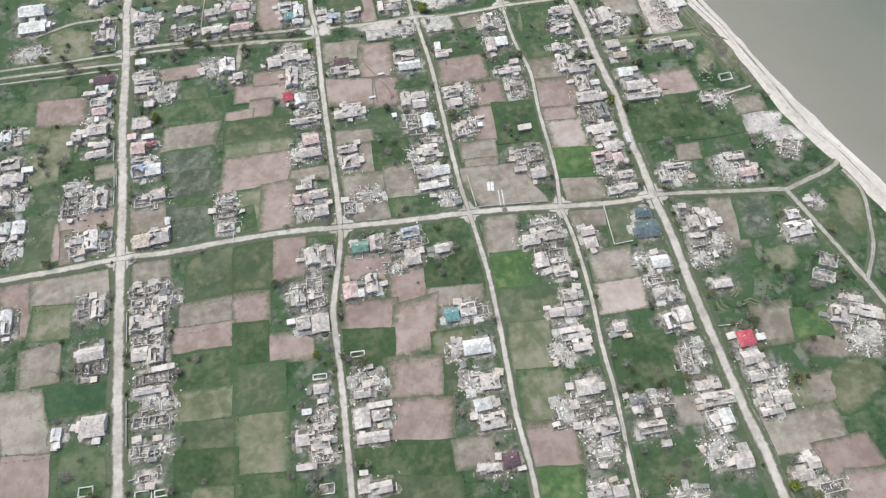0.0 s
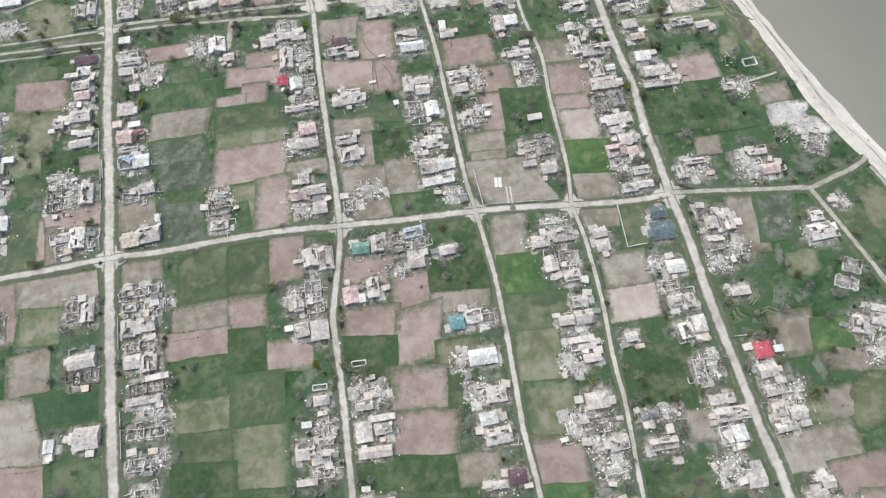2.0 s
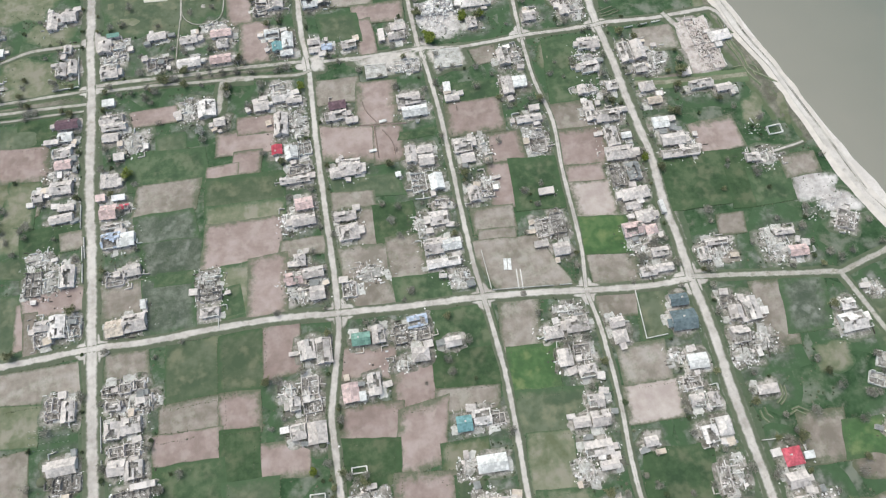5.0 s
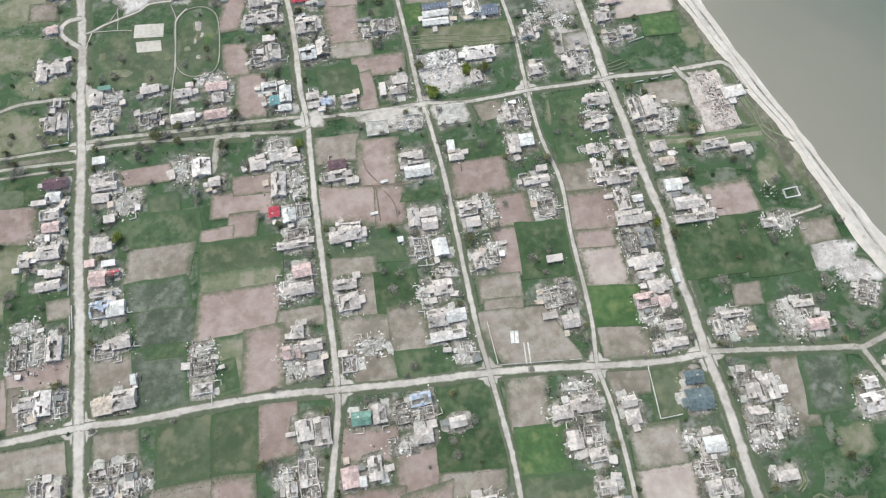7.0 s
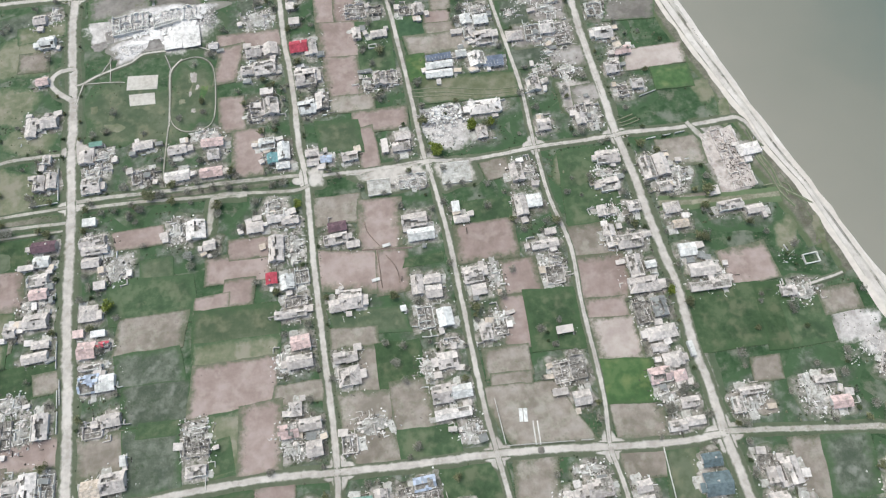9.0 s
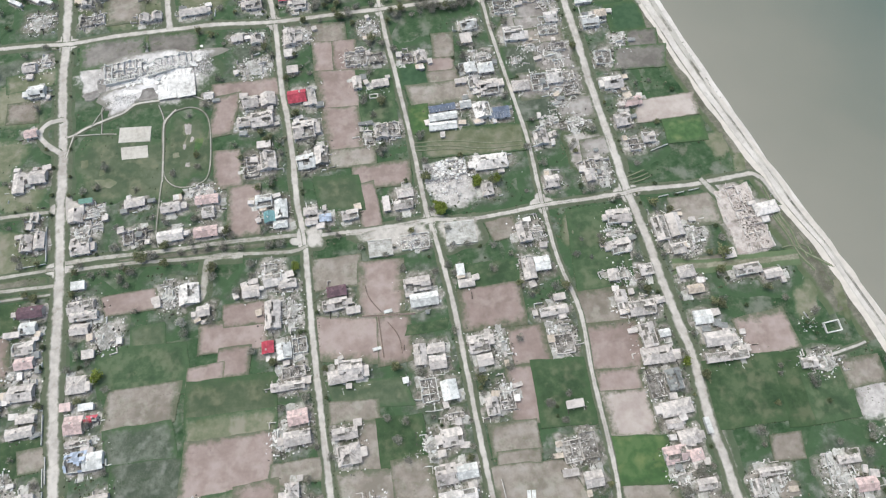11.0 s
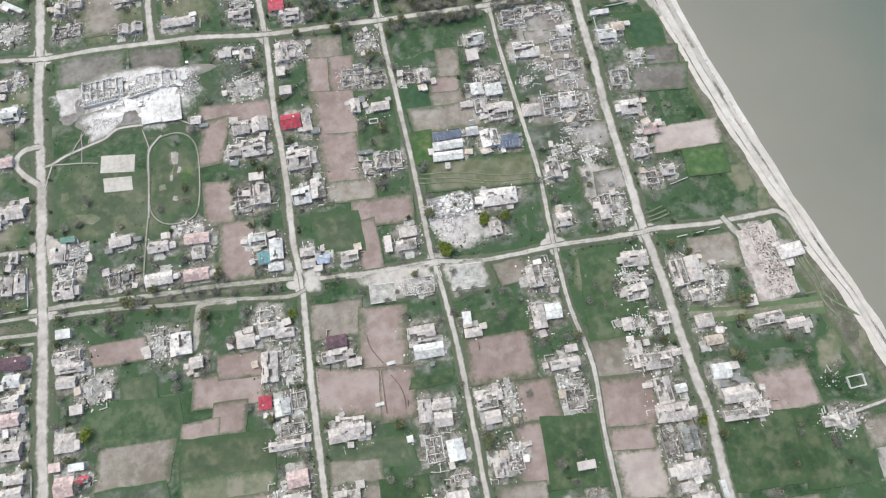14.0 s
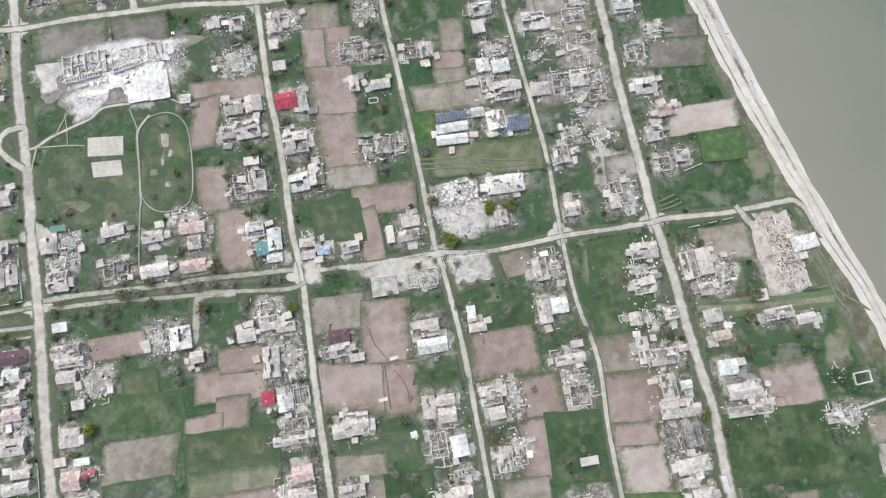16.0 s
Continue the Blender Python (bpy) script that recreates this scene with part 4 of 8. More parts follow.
def shed(x, y, w, d, turn, roof="grey"):
    ob = thing("shed", x, y, turn, f"small plastered shed with a {ROOF_WORDS[roof]} lean-to roof", "shed", "sheds")
    s = Shape()
    h = rng.uniform(2.0, 2.5)
    s.box((0, 0, h / 2), (w - 0.3, d - 0.3, h))
    part("wall", s, WHITEWASH if roof == "white" else PLASTER, ob)
    r = Shape()
    n = max(2, round(w / 1.9))
    for k in range(n):
        a, b = -w / 2 - 0.15 + (w + 0.3) * k / n, -w / 2 - 0.15 + (w + 0.3) * (k + 1.03) / n
        e = 0.04 * (k % 2) + rng.uniform(0, 0.03)
        r.plate(((a, -d / 2 - 0.2, h + 0.12 + e), (b, -d / 2 - 0.2, h + 0.12 + e), (b, d / 2 + 0.2, h + 0.5 + e), (a, d / 2 + 0.2, h + 0.5 + e)), 0.06)
    part("roof", r, ROOF[roof], ob, kind="stuff")
    dr = Shape()
    dr.box((0, -d / 2 + 0.12, 0.95), (0.9, 0.1, 1.85))
    part("door", dr, TIMBER, ob)
    yard(x, y, w + 3, d + 3, turn)
    scatter(x, y, w + 3, d + 3, 25, 0.6, turn)
    return ob


# ---- trees, fences, poles ----
TREES = {}


def tree_model(kind, variant):
    """Trunk, limbs and a crown of many small leaf or twig blades, about 1 m high and scaled when placed."""
    r = random.Random(variant * 31 + len(kind))
    trunk, crown = Shape(), Shape()
    bare = kind == "grey"
    top = Vector((r.uniform(-0.05, 0.05), r.uniform(-0.05, 0.05), 0.55))
    trunk.bar((0, 0, 0), tuple(top * 0.5), 0.045, 0.035, 6)
    trunk.bar(tuple(top * 0.5), tuple(top), 0.035, 0.015, 5)
    tips = []
    for k in range(7):
        a = k * 0.9 + r.uniform(-0.3, 0.3)
        start = top * r.uniform(0.35, 0.95)
        reach = r.uniform(0.22, 0.46)
        end = start + Vector((math.cos(a) * reach, math.sin(a) * reach, r.uniform(0.12, 0.42)))
        trunk.bar(tuple(start), tuple(end), 0.016, 0.006, 4)
        tips += [end, start.lerp(end, 0.6)]
        for _ in range(3):
            e2 = start.lerp(end, r.uniform(0.4, 1)) + Vector((r.uniform(-0.18, 0.18), r.uniform(-0.18, 0.18), r.uniform(0.0, 0.2)))
            trunk.bar(tuple(start.lerp(end, 0.55)), tuple(e2), 0.008, 0.003, 3)
            tips.append(e2)
    for tip in tips:
        for _ in range(8 if bare else 15):
            c = tip + Vector((r.gauss(0, 0.095), r.gauss(0, 0.095), r.gauss(0, 0.07)))
            c.z = max(c.z, 0.1)
            size = r.uniform(0.04, 0.09)
            u = Vector((r.uniform(-1, 1), r.uniform(-1, 1), r.uniform(-0.6, 0.6))).normalized()
            v = u.orthogonal().normalized() * (0.28 if bare else 0.7)
            u, v = u * size * (1.6 if bare else 1.0), v * size
            crown.add([tuple(c - u), tuple(c + v), tuple(c + u), tuple(c - v)], [(0, 1, 2, 3)])
    return trunk.mesh("trunk", BARK), crown.mesh("crown", LEAVES[kind])


def tree(x, y, height, kind):
    v = rng.randrange(4)
    words = {"grey": "leafless grey fruit tree among the yards", "olive": "budding olive-green tree beside the lane", "bright": "tree in bright yellow-green spring leaf", "pale": "fruit tree in pale blossom", "dark": "dense dark green bush at a yard's edge"}
    if (kind, v) not in TREES:
        t, c = tree_model(kind, v)
        ob = thing("tree" if kind != "dark" else "bush", x, y, 0, words[kind], "tree" if kind != "dark" else "bush", "trees")
        part("trunk", t, None, ob)
        part("crown", c, None, ob)
        ob.scale = (height, height, height)
        TREES[kind, v] = ob
        return
    ob = copy_thing(TREES[kind, v], pose(x, y, 0, 0, 0, rng.random() * 360))
    k = height * rng.uniform(0.9, 1.1)
    ob.scale = (k * rng.uniform(0.9, 1.25), k * rng.uniform(0.9, 1.25), k)


FENCE_MESH = {}


def fence(x0, y0, x1, y1, tone="grey", high=0.9):
    """Posts with panels between them, every 3 m or so."""
    length = math.hypot(x1 - x0, y1 - y0)
    n = max(1, round(length / 3.2))
    step = length / n
    ob = thing("fence", x0, y0, math.degrees(math.atan2(y1 - y0, x1 - x0)), {"white": "white painted slab fence along the street", "grey": "weathered grey panel fence along the street", "green": "faded green panel fence along the street"}[tone], "fence", "fences")
    mat = {"white": WHITEWASH, "grey": POLE, "green": ROOF["green"]}[tone]
    if "post" not in FENCE_MESH:
        s = Shape()
        s.box((0, 0, 0.55), (0.16, 0.16, 1.1))
        FENCE_MESH["post"] = s.mesh("post", POLE)
    for k in range(n + 1):
        part("post", FENCE_MESH["post"], None, ob).matrix_basis = pose(k * step, 0, 0)
    for k in range(n):
        if rng.random() < 0.12 and tone != "white":
            continue
        s = Shape()
        s.box((k * step + step / 2, rng.uniform(-0.04, 0.04), high / 2 + 0.12), (step - 0.18, 0.09, high), 0, rng.uniform(-0.08, 0.08))
        s.box((k * step + step / 2, 0, high + 0.2), (step - 0.18, 0.34, 0.09))
        part("panel", s, mat, ob)


def power_pole(x, y, turn):
    if "pole" not in FENCE_MESH:
        ob = thing("power_pole", x, y, turn, "slim concrete power pole with a crossarm beside the street", "pole", "power poles")
        s = Shape()
        s.bar((0, 0, 0), (0, 0, 8.2), 0.17, 0.1, 8)
        part("mast", s, POLE, ob)
        s = Shape()
        s.box((0, 0, 7.7), (1.9, 0.1, 0.12))
        part("crossarm", s, TIMBER, ob)
        for k in (-0.8, 0, 0.8):
            s = Shape()
            s.bar((k, 0, 7.76), (k, 0, 8.0), 0.06, 0.05, 6)
            part("insulator", s, WHITEWASH, ob)
        FENCE_MESH["pole"] = ob
    else:
        copy_thing(FENCE_MESH["pole"], pose(x, y, 0, 0, 0, turn))



# ---- streets and tracks ----
lift[0] = 0.24
road("road_shoulder", 7.6, [(148.1, -11.7), (148.7, 18.2), (147.1, 60.2), (146.8, 107.5), (147.9, 135.1), (147.1, 163.3), (147.7, 183.9), (148.6, 215.0)], SHOULDER, "trodden pinkish dusty shoulder of the village street")
road("road_shoulder", 7.0, [(-151.6, 52.1), (-153.1, 129.2), (-153.2, 189.6), (-152.9, 225.3), (-154.1, 284.3), (-152.7, 344.5), (-152.5, 418.0), (-153.7, 463.7), (-152.6, 491.6)], SHOULDER, "trodden greyish dusty shoulder of the village street")
lift[0] = 0.40
road("road", 5.0, [(-151.6, 52.1), (-152.6, 94.1), (-153.1, 129.2), (-153.2, 189.6), (-152.9, 225.3), (-153.2, 253.7), (-154.1, 284.3), (-153.3, 316.7), (-152.7, 344.5), (-153.1, 378.0), (-152.5, 418.0), (-153.7, 463.7), (-152.6, 491.6), (-151.8, 525.6), (-150.9, 557.3), (-149.8, 586.0)], DIRT, "pale packed dirt village street")
road("road", 3.0, [(-44.5, 29.3), (-43.3, 62.2), (-42.1, 87.0), (-41.7, 104.7), (-41.3, 129.7), (-38.8, 142.4), (-32.5, 168.8), (-30.8, 181.1), (-29.7, 202.0), (-29.2, 236.1), (-28.6, 273.2), (-27.0, 313.4), (-25.9, 334.9), (-27.2, 357.9), (-26.4, 398.1), (-27.4, 436.3), (-26.6, 476.4), (-27.4, 502.5), (-28.2, 529.9), (-28.8, 558.8)], DIRT, "pale packed dirt village street")
road("road", 2.4, [(38.3, 11.7), (39.7, 33.8), (39.3, 58.0), (40.9, 80.6), (42.6, 104.6), (43.9, 130.6), (43.5, 155.2), (42.4, 174.7), (41.5, 198.0), (41.7, 223.9), (42.5, 261.1), (42.8, 291.2), (41.6, 316.4), (39.7, 339.2), (39.8, 383.3), (38.9, 433.5), (37.9, 466.4), (38.1, 492.4), (37.2, 515.3), (37.4, 543.9)], DIRT, "pale packed dirt village street")
road("road", 2.05, [(83.4, 2.1), (85.0, 21.6), (87.1, 39.4), (89.7, 61.1), (90.8, 84.6), (93.9, 112.7), (95.2, 147.1), (93.9, 167.5), (97.3, 186.2), (99.0, 205.8), (100.5, 235.8), (103.6, 267.7), (100.5, 296.2), (100.8, 327.6), (103.1, 369.1), (101.7, 412.0), (100.5, 448.5), (100.7, 474.1), (98.8, 501.6), (97.9, 530.3)], DIRT, "pale packed dirt village street")
road("road", 4.2, [(148.1, -11.7), (148.2, -2.5), (148.7, 18.2), (147.4, 37.3), (147.1, 60.2), (146.8, 84.7), (146.8, 107.5), (147.9, 135.1), (147.1, 163.3), (147.7, 183.9), (147.6, 207.3), (149.8, 234.7), (148.5, 271.6), (148.3, 300.2), (147.0, 327.1), (147.5, 357.9), (147.6, 394.4), (149.4, 433.6), (149.8, 458.9), (150.5, 473.7)], DIRT, "pale packed dirt village street")
road("road", 3.2, [(-237.2, 190.5), (-219.0, 190.3), (-188.4, 189.7), (-153.2, 189.6), (-126.3, 187.5), (-88.5, 187.0), (-56.7, 185.3), (-30.7, 182.0), (0.5, 178.6), (42.6, 175.0), (71.0, 171.2), (93.9, 167.5), (121.8, 163.4), (147.5, 162.1)], DIRT, "pale packed dirt village street")
road("dirt_track", 2.6, [(147.1, 163.3), (172.1, 159.1), (190.4, 155.7), (208.7, 152.4), (217.9, 151.0), (221.2, 149.9), (227.9, 151.3), (238.5, 154.1), (247.1, 155.9), (257.5, 160.5), (262.5, 168.0)], TRACK, "narrow rutted dirt track through grass")
road("dirt_track", 2.6, [(221.6, 148.9), (227.2, 128.0), (233.0, 106.9), (237.9, 87.0), (243.3, 61.7)], TRACK, "narrow rutted dirt track through grass")
road("dirt_track", 2.0, [(258.2, 155.4), (261.6, 138.9), (255.3, 117.9), (249.8, 104.9), (237.8, 88.7)], TRACK, "narrow rutted dirt track through grass")
road("road", 1.9, [(-24.8, 336.0), (-12, 335.6), (-4, 334.8), (4, 333.8)], DIRT, "pale packed dirt village street")
road("road", 3.2, [(-4, 334.6), (3.9, 333.6), (21.2, 332.6), (43.0, 332.3)], DIRT, "pale packed dirt village street")
road("road", 2.2, [(42.0, 332.7), (65.0, 328.4), (101.0, 328.4), (123.8, 327.2), (145.4, 326.2)], DIRT, "pale packed dirt village street")
road("dirt_track", 2.3, [(-149.7, 348.1), (-132.7, 347.3), (-92.2, 343.9), (-70.3, 342.8), (-48.4, 340.6), (-29.6, 338.7)], TRACK, "narrow rutted dirt track through grass")
road("dirt_track", 1.9, [(-148.1, 343.5), (-117.3, 341.1), (-92.6, 337.8), (-75.5, 335.9), (-58.5, 334.0), (-33.8, 330.0), (-24.7, 331.7)], TRACK, "narrow rutted dirt track through grass")
road("dirt_track", 3.4, [(-58.5, 333.6), (-75.6, 334.8), (-78.8, 324.8), (-81.0, 314.7), (-89.4, 312.4)], TRACK, "narrow rutted dirt track through grass")
road("road", 2.5, [(145.4, 326.2), (153.5, 326.8), (179.3, 323.8), (196.1, 323.6), (209.5, 323.4), (215.5, 323.1), (220.5, 317.4), (223.1, 306.1), (227.8, 297.1)], DIRT, "pale packed dirt village street")
road("dirt_track", 1.7, [(-330, 352.5), (-225, 348.6), (-197.7, 347.2), (-176, 346.6), (-155.6, 345.8)], TRACK, "narrow rutted dirt track through grass")
road("dirt_track", 1.9, [(-330, 347.0), (-225, 341.8), (-197.4, 339.8), (-176, 338.4), (-155.5, 336.5)], TRACK, "narrow rutted dirt track through grass")
road("dirt_track", 1.2, [(-330, 342.0), (-225, 336.5), (-197.1, 334.3), (-176, 333.4), (-157.0, 332.1)], TRACK, "narrow rutted dirt track through grass")
road("dirt_track", 2.0, [(-213.8, 375.2), (-200.4, 379.1), (-186.8, 382.1), (-159.4, 380.2)], TRACK, "narrow rutted dirt track through grass")
road("road", 2.8, [(-206.1, 500.4), (-173.4, 497.4), (-150.3, 494.0), (-120.7, 493.7), (-90.8, 491.8), (-60.8, 489.4), (-27.5, 483.8), (13.0, 481.3), (36.7, 479.5), (67.4, 478.0), (100.2, 476.4), (122.8, 475.8)], DIRT, "pale packed dirt village street")
road("dirt_track", 5.0, [(150.5, 473.7), (167.3, 470.4), (181.9, 471.7), (189.9, 463.2), (195.7, 448.7)], TRACK, "narrow rutted dirt track through grass")
road("road", 3.5, [(-90.1, 491.6), (-90.6, 516.5), (-90.0, 543.7), (-90.2, 572.6)], DIRT, "pale packed dirt village street")
road("road", 3.0, [(-152.7, 438.8), (-159.8, 438.5), (-164.9, 435.2), (-165.5, 429.6), (-161.3, 423.6), (-153.8, 416.3)], DIRT, "pale packed dirt village street")
road("dirt_track", 0.5, [(-151.6, 426.9), (-147.0, 426.5), (-131.2, 424.4), (-122.7, 422.5)], DIRT, "narrow rutted dirt track through grass")
road("dirt_track", 1.3, [(-150.8, 426.2), (-147.0, 426.7), (-139.5, 430.4), (-125.8, 434.4), (-118.1, 436.6), (-112.7, 440.6), (-104.0, 441.0), (-97.8, 440.3)], DIRT, "narrow rutted dirt track through grass")
road("footpath", 0.6, [(-96.2, 424.8), (-89.8, 430.8), (-78.7, 431.4), (-71.3, 423.1), (-70.6, 404.8), (-72.9, 386.2), (-78.3, 380.6), (-88.7, 380.4), (-95.1, 385.2), (-97.5, 393.2), (-96.7, 410.4), (-96.2, 424.8)], TRACK, "beaten earth footpath round the sports field")
road("footpath", 0.8, [(154, 473.5), (156.5, 479), (159.5, 490), (163, 515)], TRACK, "beaten earth footpath through the meadow")
road("footpath", 0.7, [(-97.5, 393.2), (-100.1, 376.9), (-102.7, 355.0), (-101.5, 346.9)], TRACK, "beaten earth footpath round the sports field")
road("dirt_track", 2.9, [(187.5, 326.1), (190.2, 320.2), (194.0, 311.9)], TRACK, "narrow rutted dirt track through grass")
road("dirt_track", 0.8, [(-150.9, 412.6), (-148.6, 420.5), (-146.6, 427.0)], DIRT, "narrow rutted dirt track through grass")
road("footpath", 0.9, [(-98.3, 386.0), (-97.4, 400.0), (-96.9, 408.9), (-96.1, 422.9), (-92.6, 428.6), (-88.7, 432.1)], DIRT, "worn pale footpath along the sports field")
road("footpath", 0.5, [(-95.6, 425.0), (-96.6, 430.5), (-98.5, 437.2)], DIRT, "worn pale footpath along the sports field")
road("footpath", 0.7, [(-79.0, 439.6), (-75.6, 437.6), (-72.3, 435.2), (-69.3, 433.1)], DIRT, "worn pale footpath to a small hut")
road("footpath", 0.4, [(-131.2, 424.4), (-130.8, 434.0), (-130.4, 443.0), (-121.1, 441.7)], DIRT, "worn pale footpath through the school ground")
road("footpath", 0.6, [(-137.3, 430.1), (-132.6, 437.6), (-124.0, 449.6)], TRACK, "beaten earth footpath round the sports field")
road("wheel_rut", 0.5, [(41.4, 380.7), (60.2, 378.1), (83.8, 371.6), (100.2, 369.5)], RUT, "faint pale wheel rut through the grass")
road("wheel_rut", 0.5, [(41.0, 378.3), (59.6, 375.0), (80.0, 368.9), (98.3, 367.1)], RUT, "faint pale wheel rut through the grass")
road("wheel_rut", 0.5, [(40.5, 375.7), (56.1, 373.3), (73.9, 369.2)], RUT, "faint pale wheel rut through the grass")
road("wheel_rut", 0.7, [(219.8, 298.5), (222.6, 287.6), (223.4, 276.4), (230.5, 268.7), (237.4, 261.9)], RUT, "faint pale wheel rut through the grass")
road("wheel_rut", 0.7, [(216.9, 297.2), (220.0, 285.0), (221.2, 274.2), (225.6, 264.4)], RUT, "faint pale wheel rut through the grass")
road("wheel_rut", 0.45, [(156.1, 94.0), (156.2, 90.6), (158.0, 88.0)], RUT, "faint pale wheel rut through the grass")
road("wheel_rut", 0.45, [(158.5, 94.9), (158.7, 91.7), (160.6, 89.4)], RUT, "faint pale wheel rut through the grass")
road("wheel_rut", 0.45, [(168.6, 89.3), (172.4, 90.5), (176.2, 87.7)], RUT, "faint pale wheel rut through the grass")
road("wheel_rut", 0.45, [(170.2, 91.2), (173.9, 91.8), (177.9, 89.0)], RUT, "faint pale wheel rut through the grass")
road("wheel_rut", 0.45, [(169.7, 103.3), (169.1, 98.3), (164.9, 95.2)], RUT, "faint pale wheel rut through the grass")
road("wheel_rut", 0.45, [(171.3, 102.4), (170.4, 97.4), (166.3, 94.3)], RUT, "faint pale wheel rut through the grass")
road("wheel_rut", 0.45, [(150.2, 333.1), (155.5, 333.8), (161.4, 335.2)], RUT, "faint pale wheel rut through the grass")
road("wheel_rut", 0.45, [(151.1, 331.2), (156.7, 331.8), (162.5, 333.2)], RUT, "faint pale wheel rut through the grass")
road("wheel_rut", 0.45, [(149.3, 335.1), (154.5, 336.3), (160.0, 337.6)], RUT, "faint pale wheel rut through the grass")
road("wheel_rut", 0.45, [(224.4, 279.3), (227.0, 277.0), (227.4, 273.0)], RUT, "faint pale wheel rut through the grass")
road("wheel_rut", 0.45, [(221.6, 277.6), (224.2, 275.4), (224.6, 271.4)], RUT, "faint pale wheel rut through the grass")
road("wheel_rut", 0.45, [(213.7, 279.2), (218.8, 279.3), (223.1, 277.8)], RUT, "faint pale wheel rut through the grass")
road("wheel_rut", 0.45, [(217.2, 306.3), (217.8, 301.0), (218.6, 294.6), (220.4, 287.1)], RUT, "faint pale wheel rut through the grass")
road("wheel_rut", 0.45, [(218.3, 314.3), (218.7, 308.4), (218.9, 301.7), (219.2, 293.0)], RUT, "faint pale wheel rut through the grass")
road("dirt_track", 1.2, [(233.5, 224.8), (229.0, 224.0), (220.5, 223.0), (212.0, 222.0)], DIRT, "narrow pale track to a farmhouse")
road("wheel_rut", 3.0, [(156.1, 281.1), (170.6, 278.4), (185.4, 276.7), (203.5, 274.4), (220.2, 273.2)], RUT, "faint pale wheel rut through the grass")
road("wheel_line", 0.22, [(1.1, 303.5), (1.7, 297.6), (4.0, 292.9), (6.8, 288.3)], FURROW, "dark wheel line across tilled soil")
road("wheel_line", 0.22, [(9.1, 282.3), (12.2, 276.8), (13.6, 271.5), (13.4, 265.2)], FURROW, "dark wheel line across tilled soil")
road("plot_balk", 0.4, [(5.0, 286.4), (4.3, 265.0)], FURROW, "dark weedy balk between two tilled plots")
road("plot_balk", 0.4, [(-2.8, 287.8), (23.3, 283.8)], FURROW, "dark weedy balk between two tilled plots")

# ---- south quarter, west of the main street ----
plot("soil", -208.7, 169.3, 16.3, 31.2, 1.5, 2.2)
plot("drysoil", -178.7, 175.7, 42.5, 15.4, -2.4, 5.5)
plot("drygrass", -189.2, 158.8, 19.3, 17.9, -8.7, 2.1)
plot("drysoil", -193.9, 133.7, 18.2, 21.6, 1.6, -0.3)
plot("deepgreen", -175.5, 114.8, 37.2, 13.5, -3.5, 9.3)
plot("drysoil", -199.8, 106.6, 21.4, 31.0, -6.1, 20.0)
plot("soil", -195.3, 79.2, 25.2, 21.1, -9.1, 12.9)
plot("green", -167.8, 78.8, 29.0, 19.5, -0.2, 2.1)
ruin(-171.4, 163.6, 6.2, 10.5, -1.0)
damaged_house(-163.6, 160.6, 6.1, 9.5, -3.3)
damaged_house(-212.3, 163.1, 5.8, 13.5, -1.0, "white")
house(-166.2, 135.5, 12.7, 6.6, -0.6)
ruin(-164.4, 127.7, 12.5, 7.0, -4.0)
house(-163.6, 97.5, 11.5, 9.9, -3.8)
house(-181.6, 97.3, 4.3, 5.6, -4.9, "white")
wall_outline(-166.7, 67.6, 6.6, 4.1, -3.6)

# ---- south quarter, between the main and second street ----
plot("drysoil", -136.4, 177.9, 18.1, 10.3, -5.1, 7.6)
plot("olive", -103.8, 167.7, 25.7, 28.0, -0.2, -3.8)
plot("olive", -80.6, 167.9, 19.3, 26.2, 0.1, -4.3)
plot("soil", -60.4, 170.2, 17.1, 24.1, 3.1, -8.0)
plot("drysoil", -106.3, 145.5, 27.7, 13.7, -0.8, -4.7)
plot("soil", -83.6, 143.7, 16.3, 15.5, -7.4, 3.4)
plot("soil", -109.1, 131.5, 29.6, 13.2, -3.5, 2.6)
plot("soil", -66.1, 118.0, 22.2, 12.0, -7.4, 0.4)
plot("green", -85.3, 123.1, 15.2, 21.9, -7.9, 3.9)
plot("green", -109.3, 114.2, 29.8, 19.2, -3.4, 2.1)
plot("drygrass", -109.3, 96.4, 26.6, 14.9, -4.7, 2.4)
plot("olive", -108.0, 81.0, 23.3, 12.2, -5.6, 3.2)
plot("drygrass", -83.3, 73.3, 23.5, 30.8, -5.7, 1.7)
plot("olive", -82.6, 99.7, 22.9, 21.6, -5.2, 0.0)
plot("green", -110.6, 65.9, 26.9, 14.9, -8.1, 5.9)
plot("drygrass", -106.9, 53.1, 20.5, 6.2, -8.6, -0.3)
plot("green", -83.9, 51.1, 24.4, 12.0, -7.6, 6.0)
ruin(-144.3, 166.7, 6.7, 3.4, -4.5)
ruin(-136.9, 166.2, 5.6, 4.6, -2.6)
ruin(-130.1, 166.7, 5.4, 4.6, 0.8)
damaged_house(-142.1, 158.7, 6.9, 4.3, -2.8)
rubble_heap(-133.5, 156.5, 6.2, 4.9, -3.1)
rubble_heap(-125.4, 158.2, 6.2, 5.0, -2.2)
damaged_house(-143.2, 147.1, 6.8, 7.7, -3.3)
damaged_house(-134.0, 148.1, 8.6, 7.3, -0.6)
ruin(-141.5, 137.3, 6.8, 4.5, -0.7)
ruin(-134.0, 136.9, 7.2, 5.7, -4.0)
house(-141.3, 130.0, 7.6, 6.5, -3.6)
damaged_house(-133.4, 127.5, 7.8, 7.9, -1.0)
shed(-129.5, 120.0, 11.1, 2.5, 0.6)
ruin(-135.2, 116.1, 16.5, 5.4, -1.1)
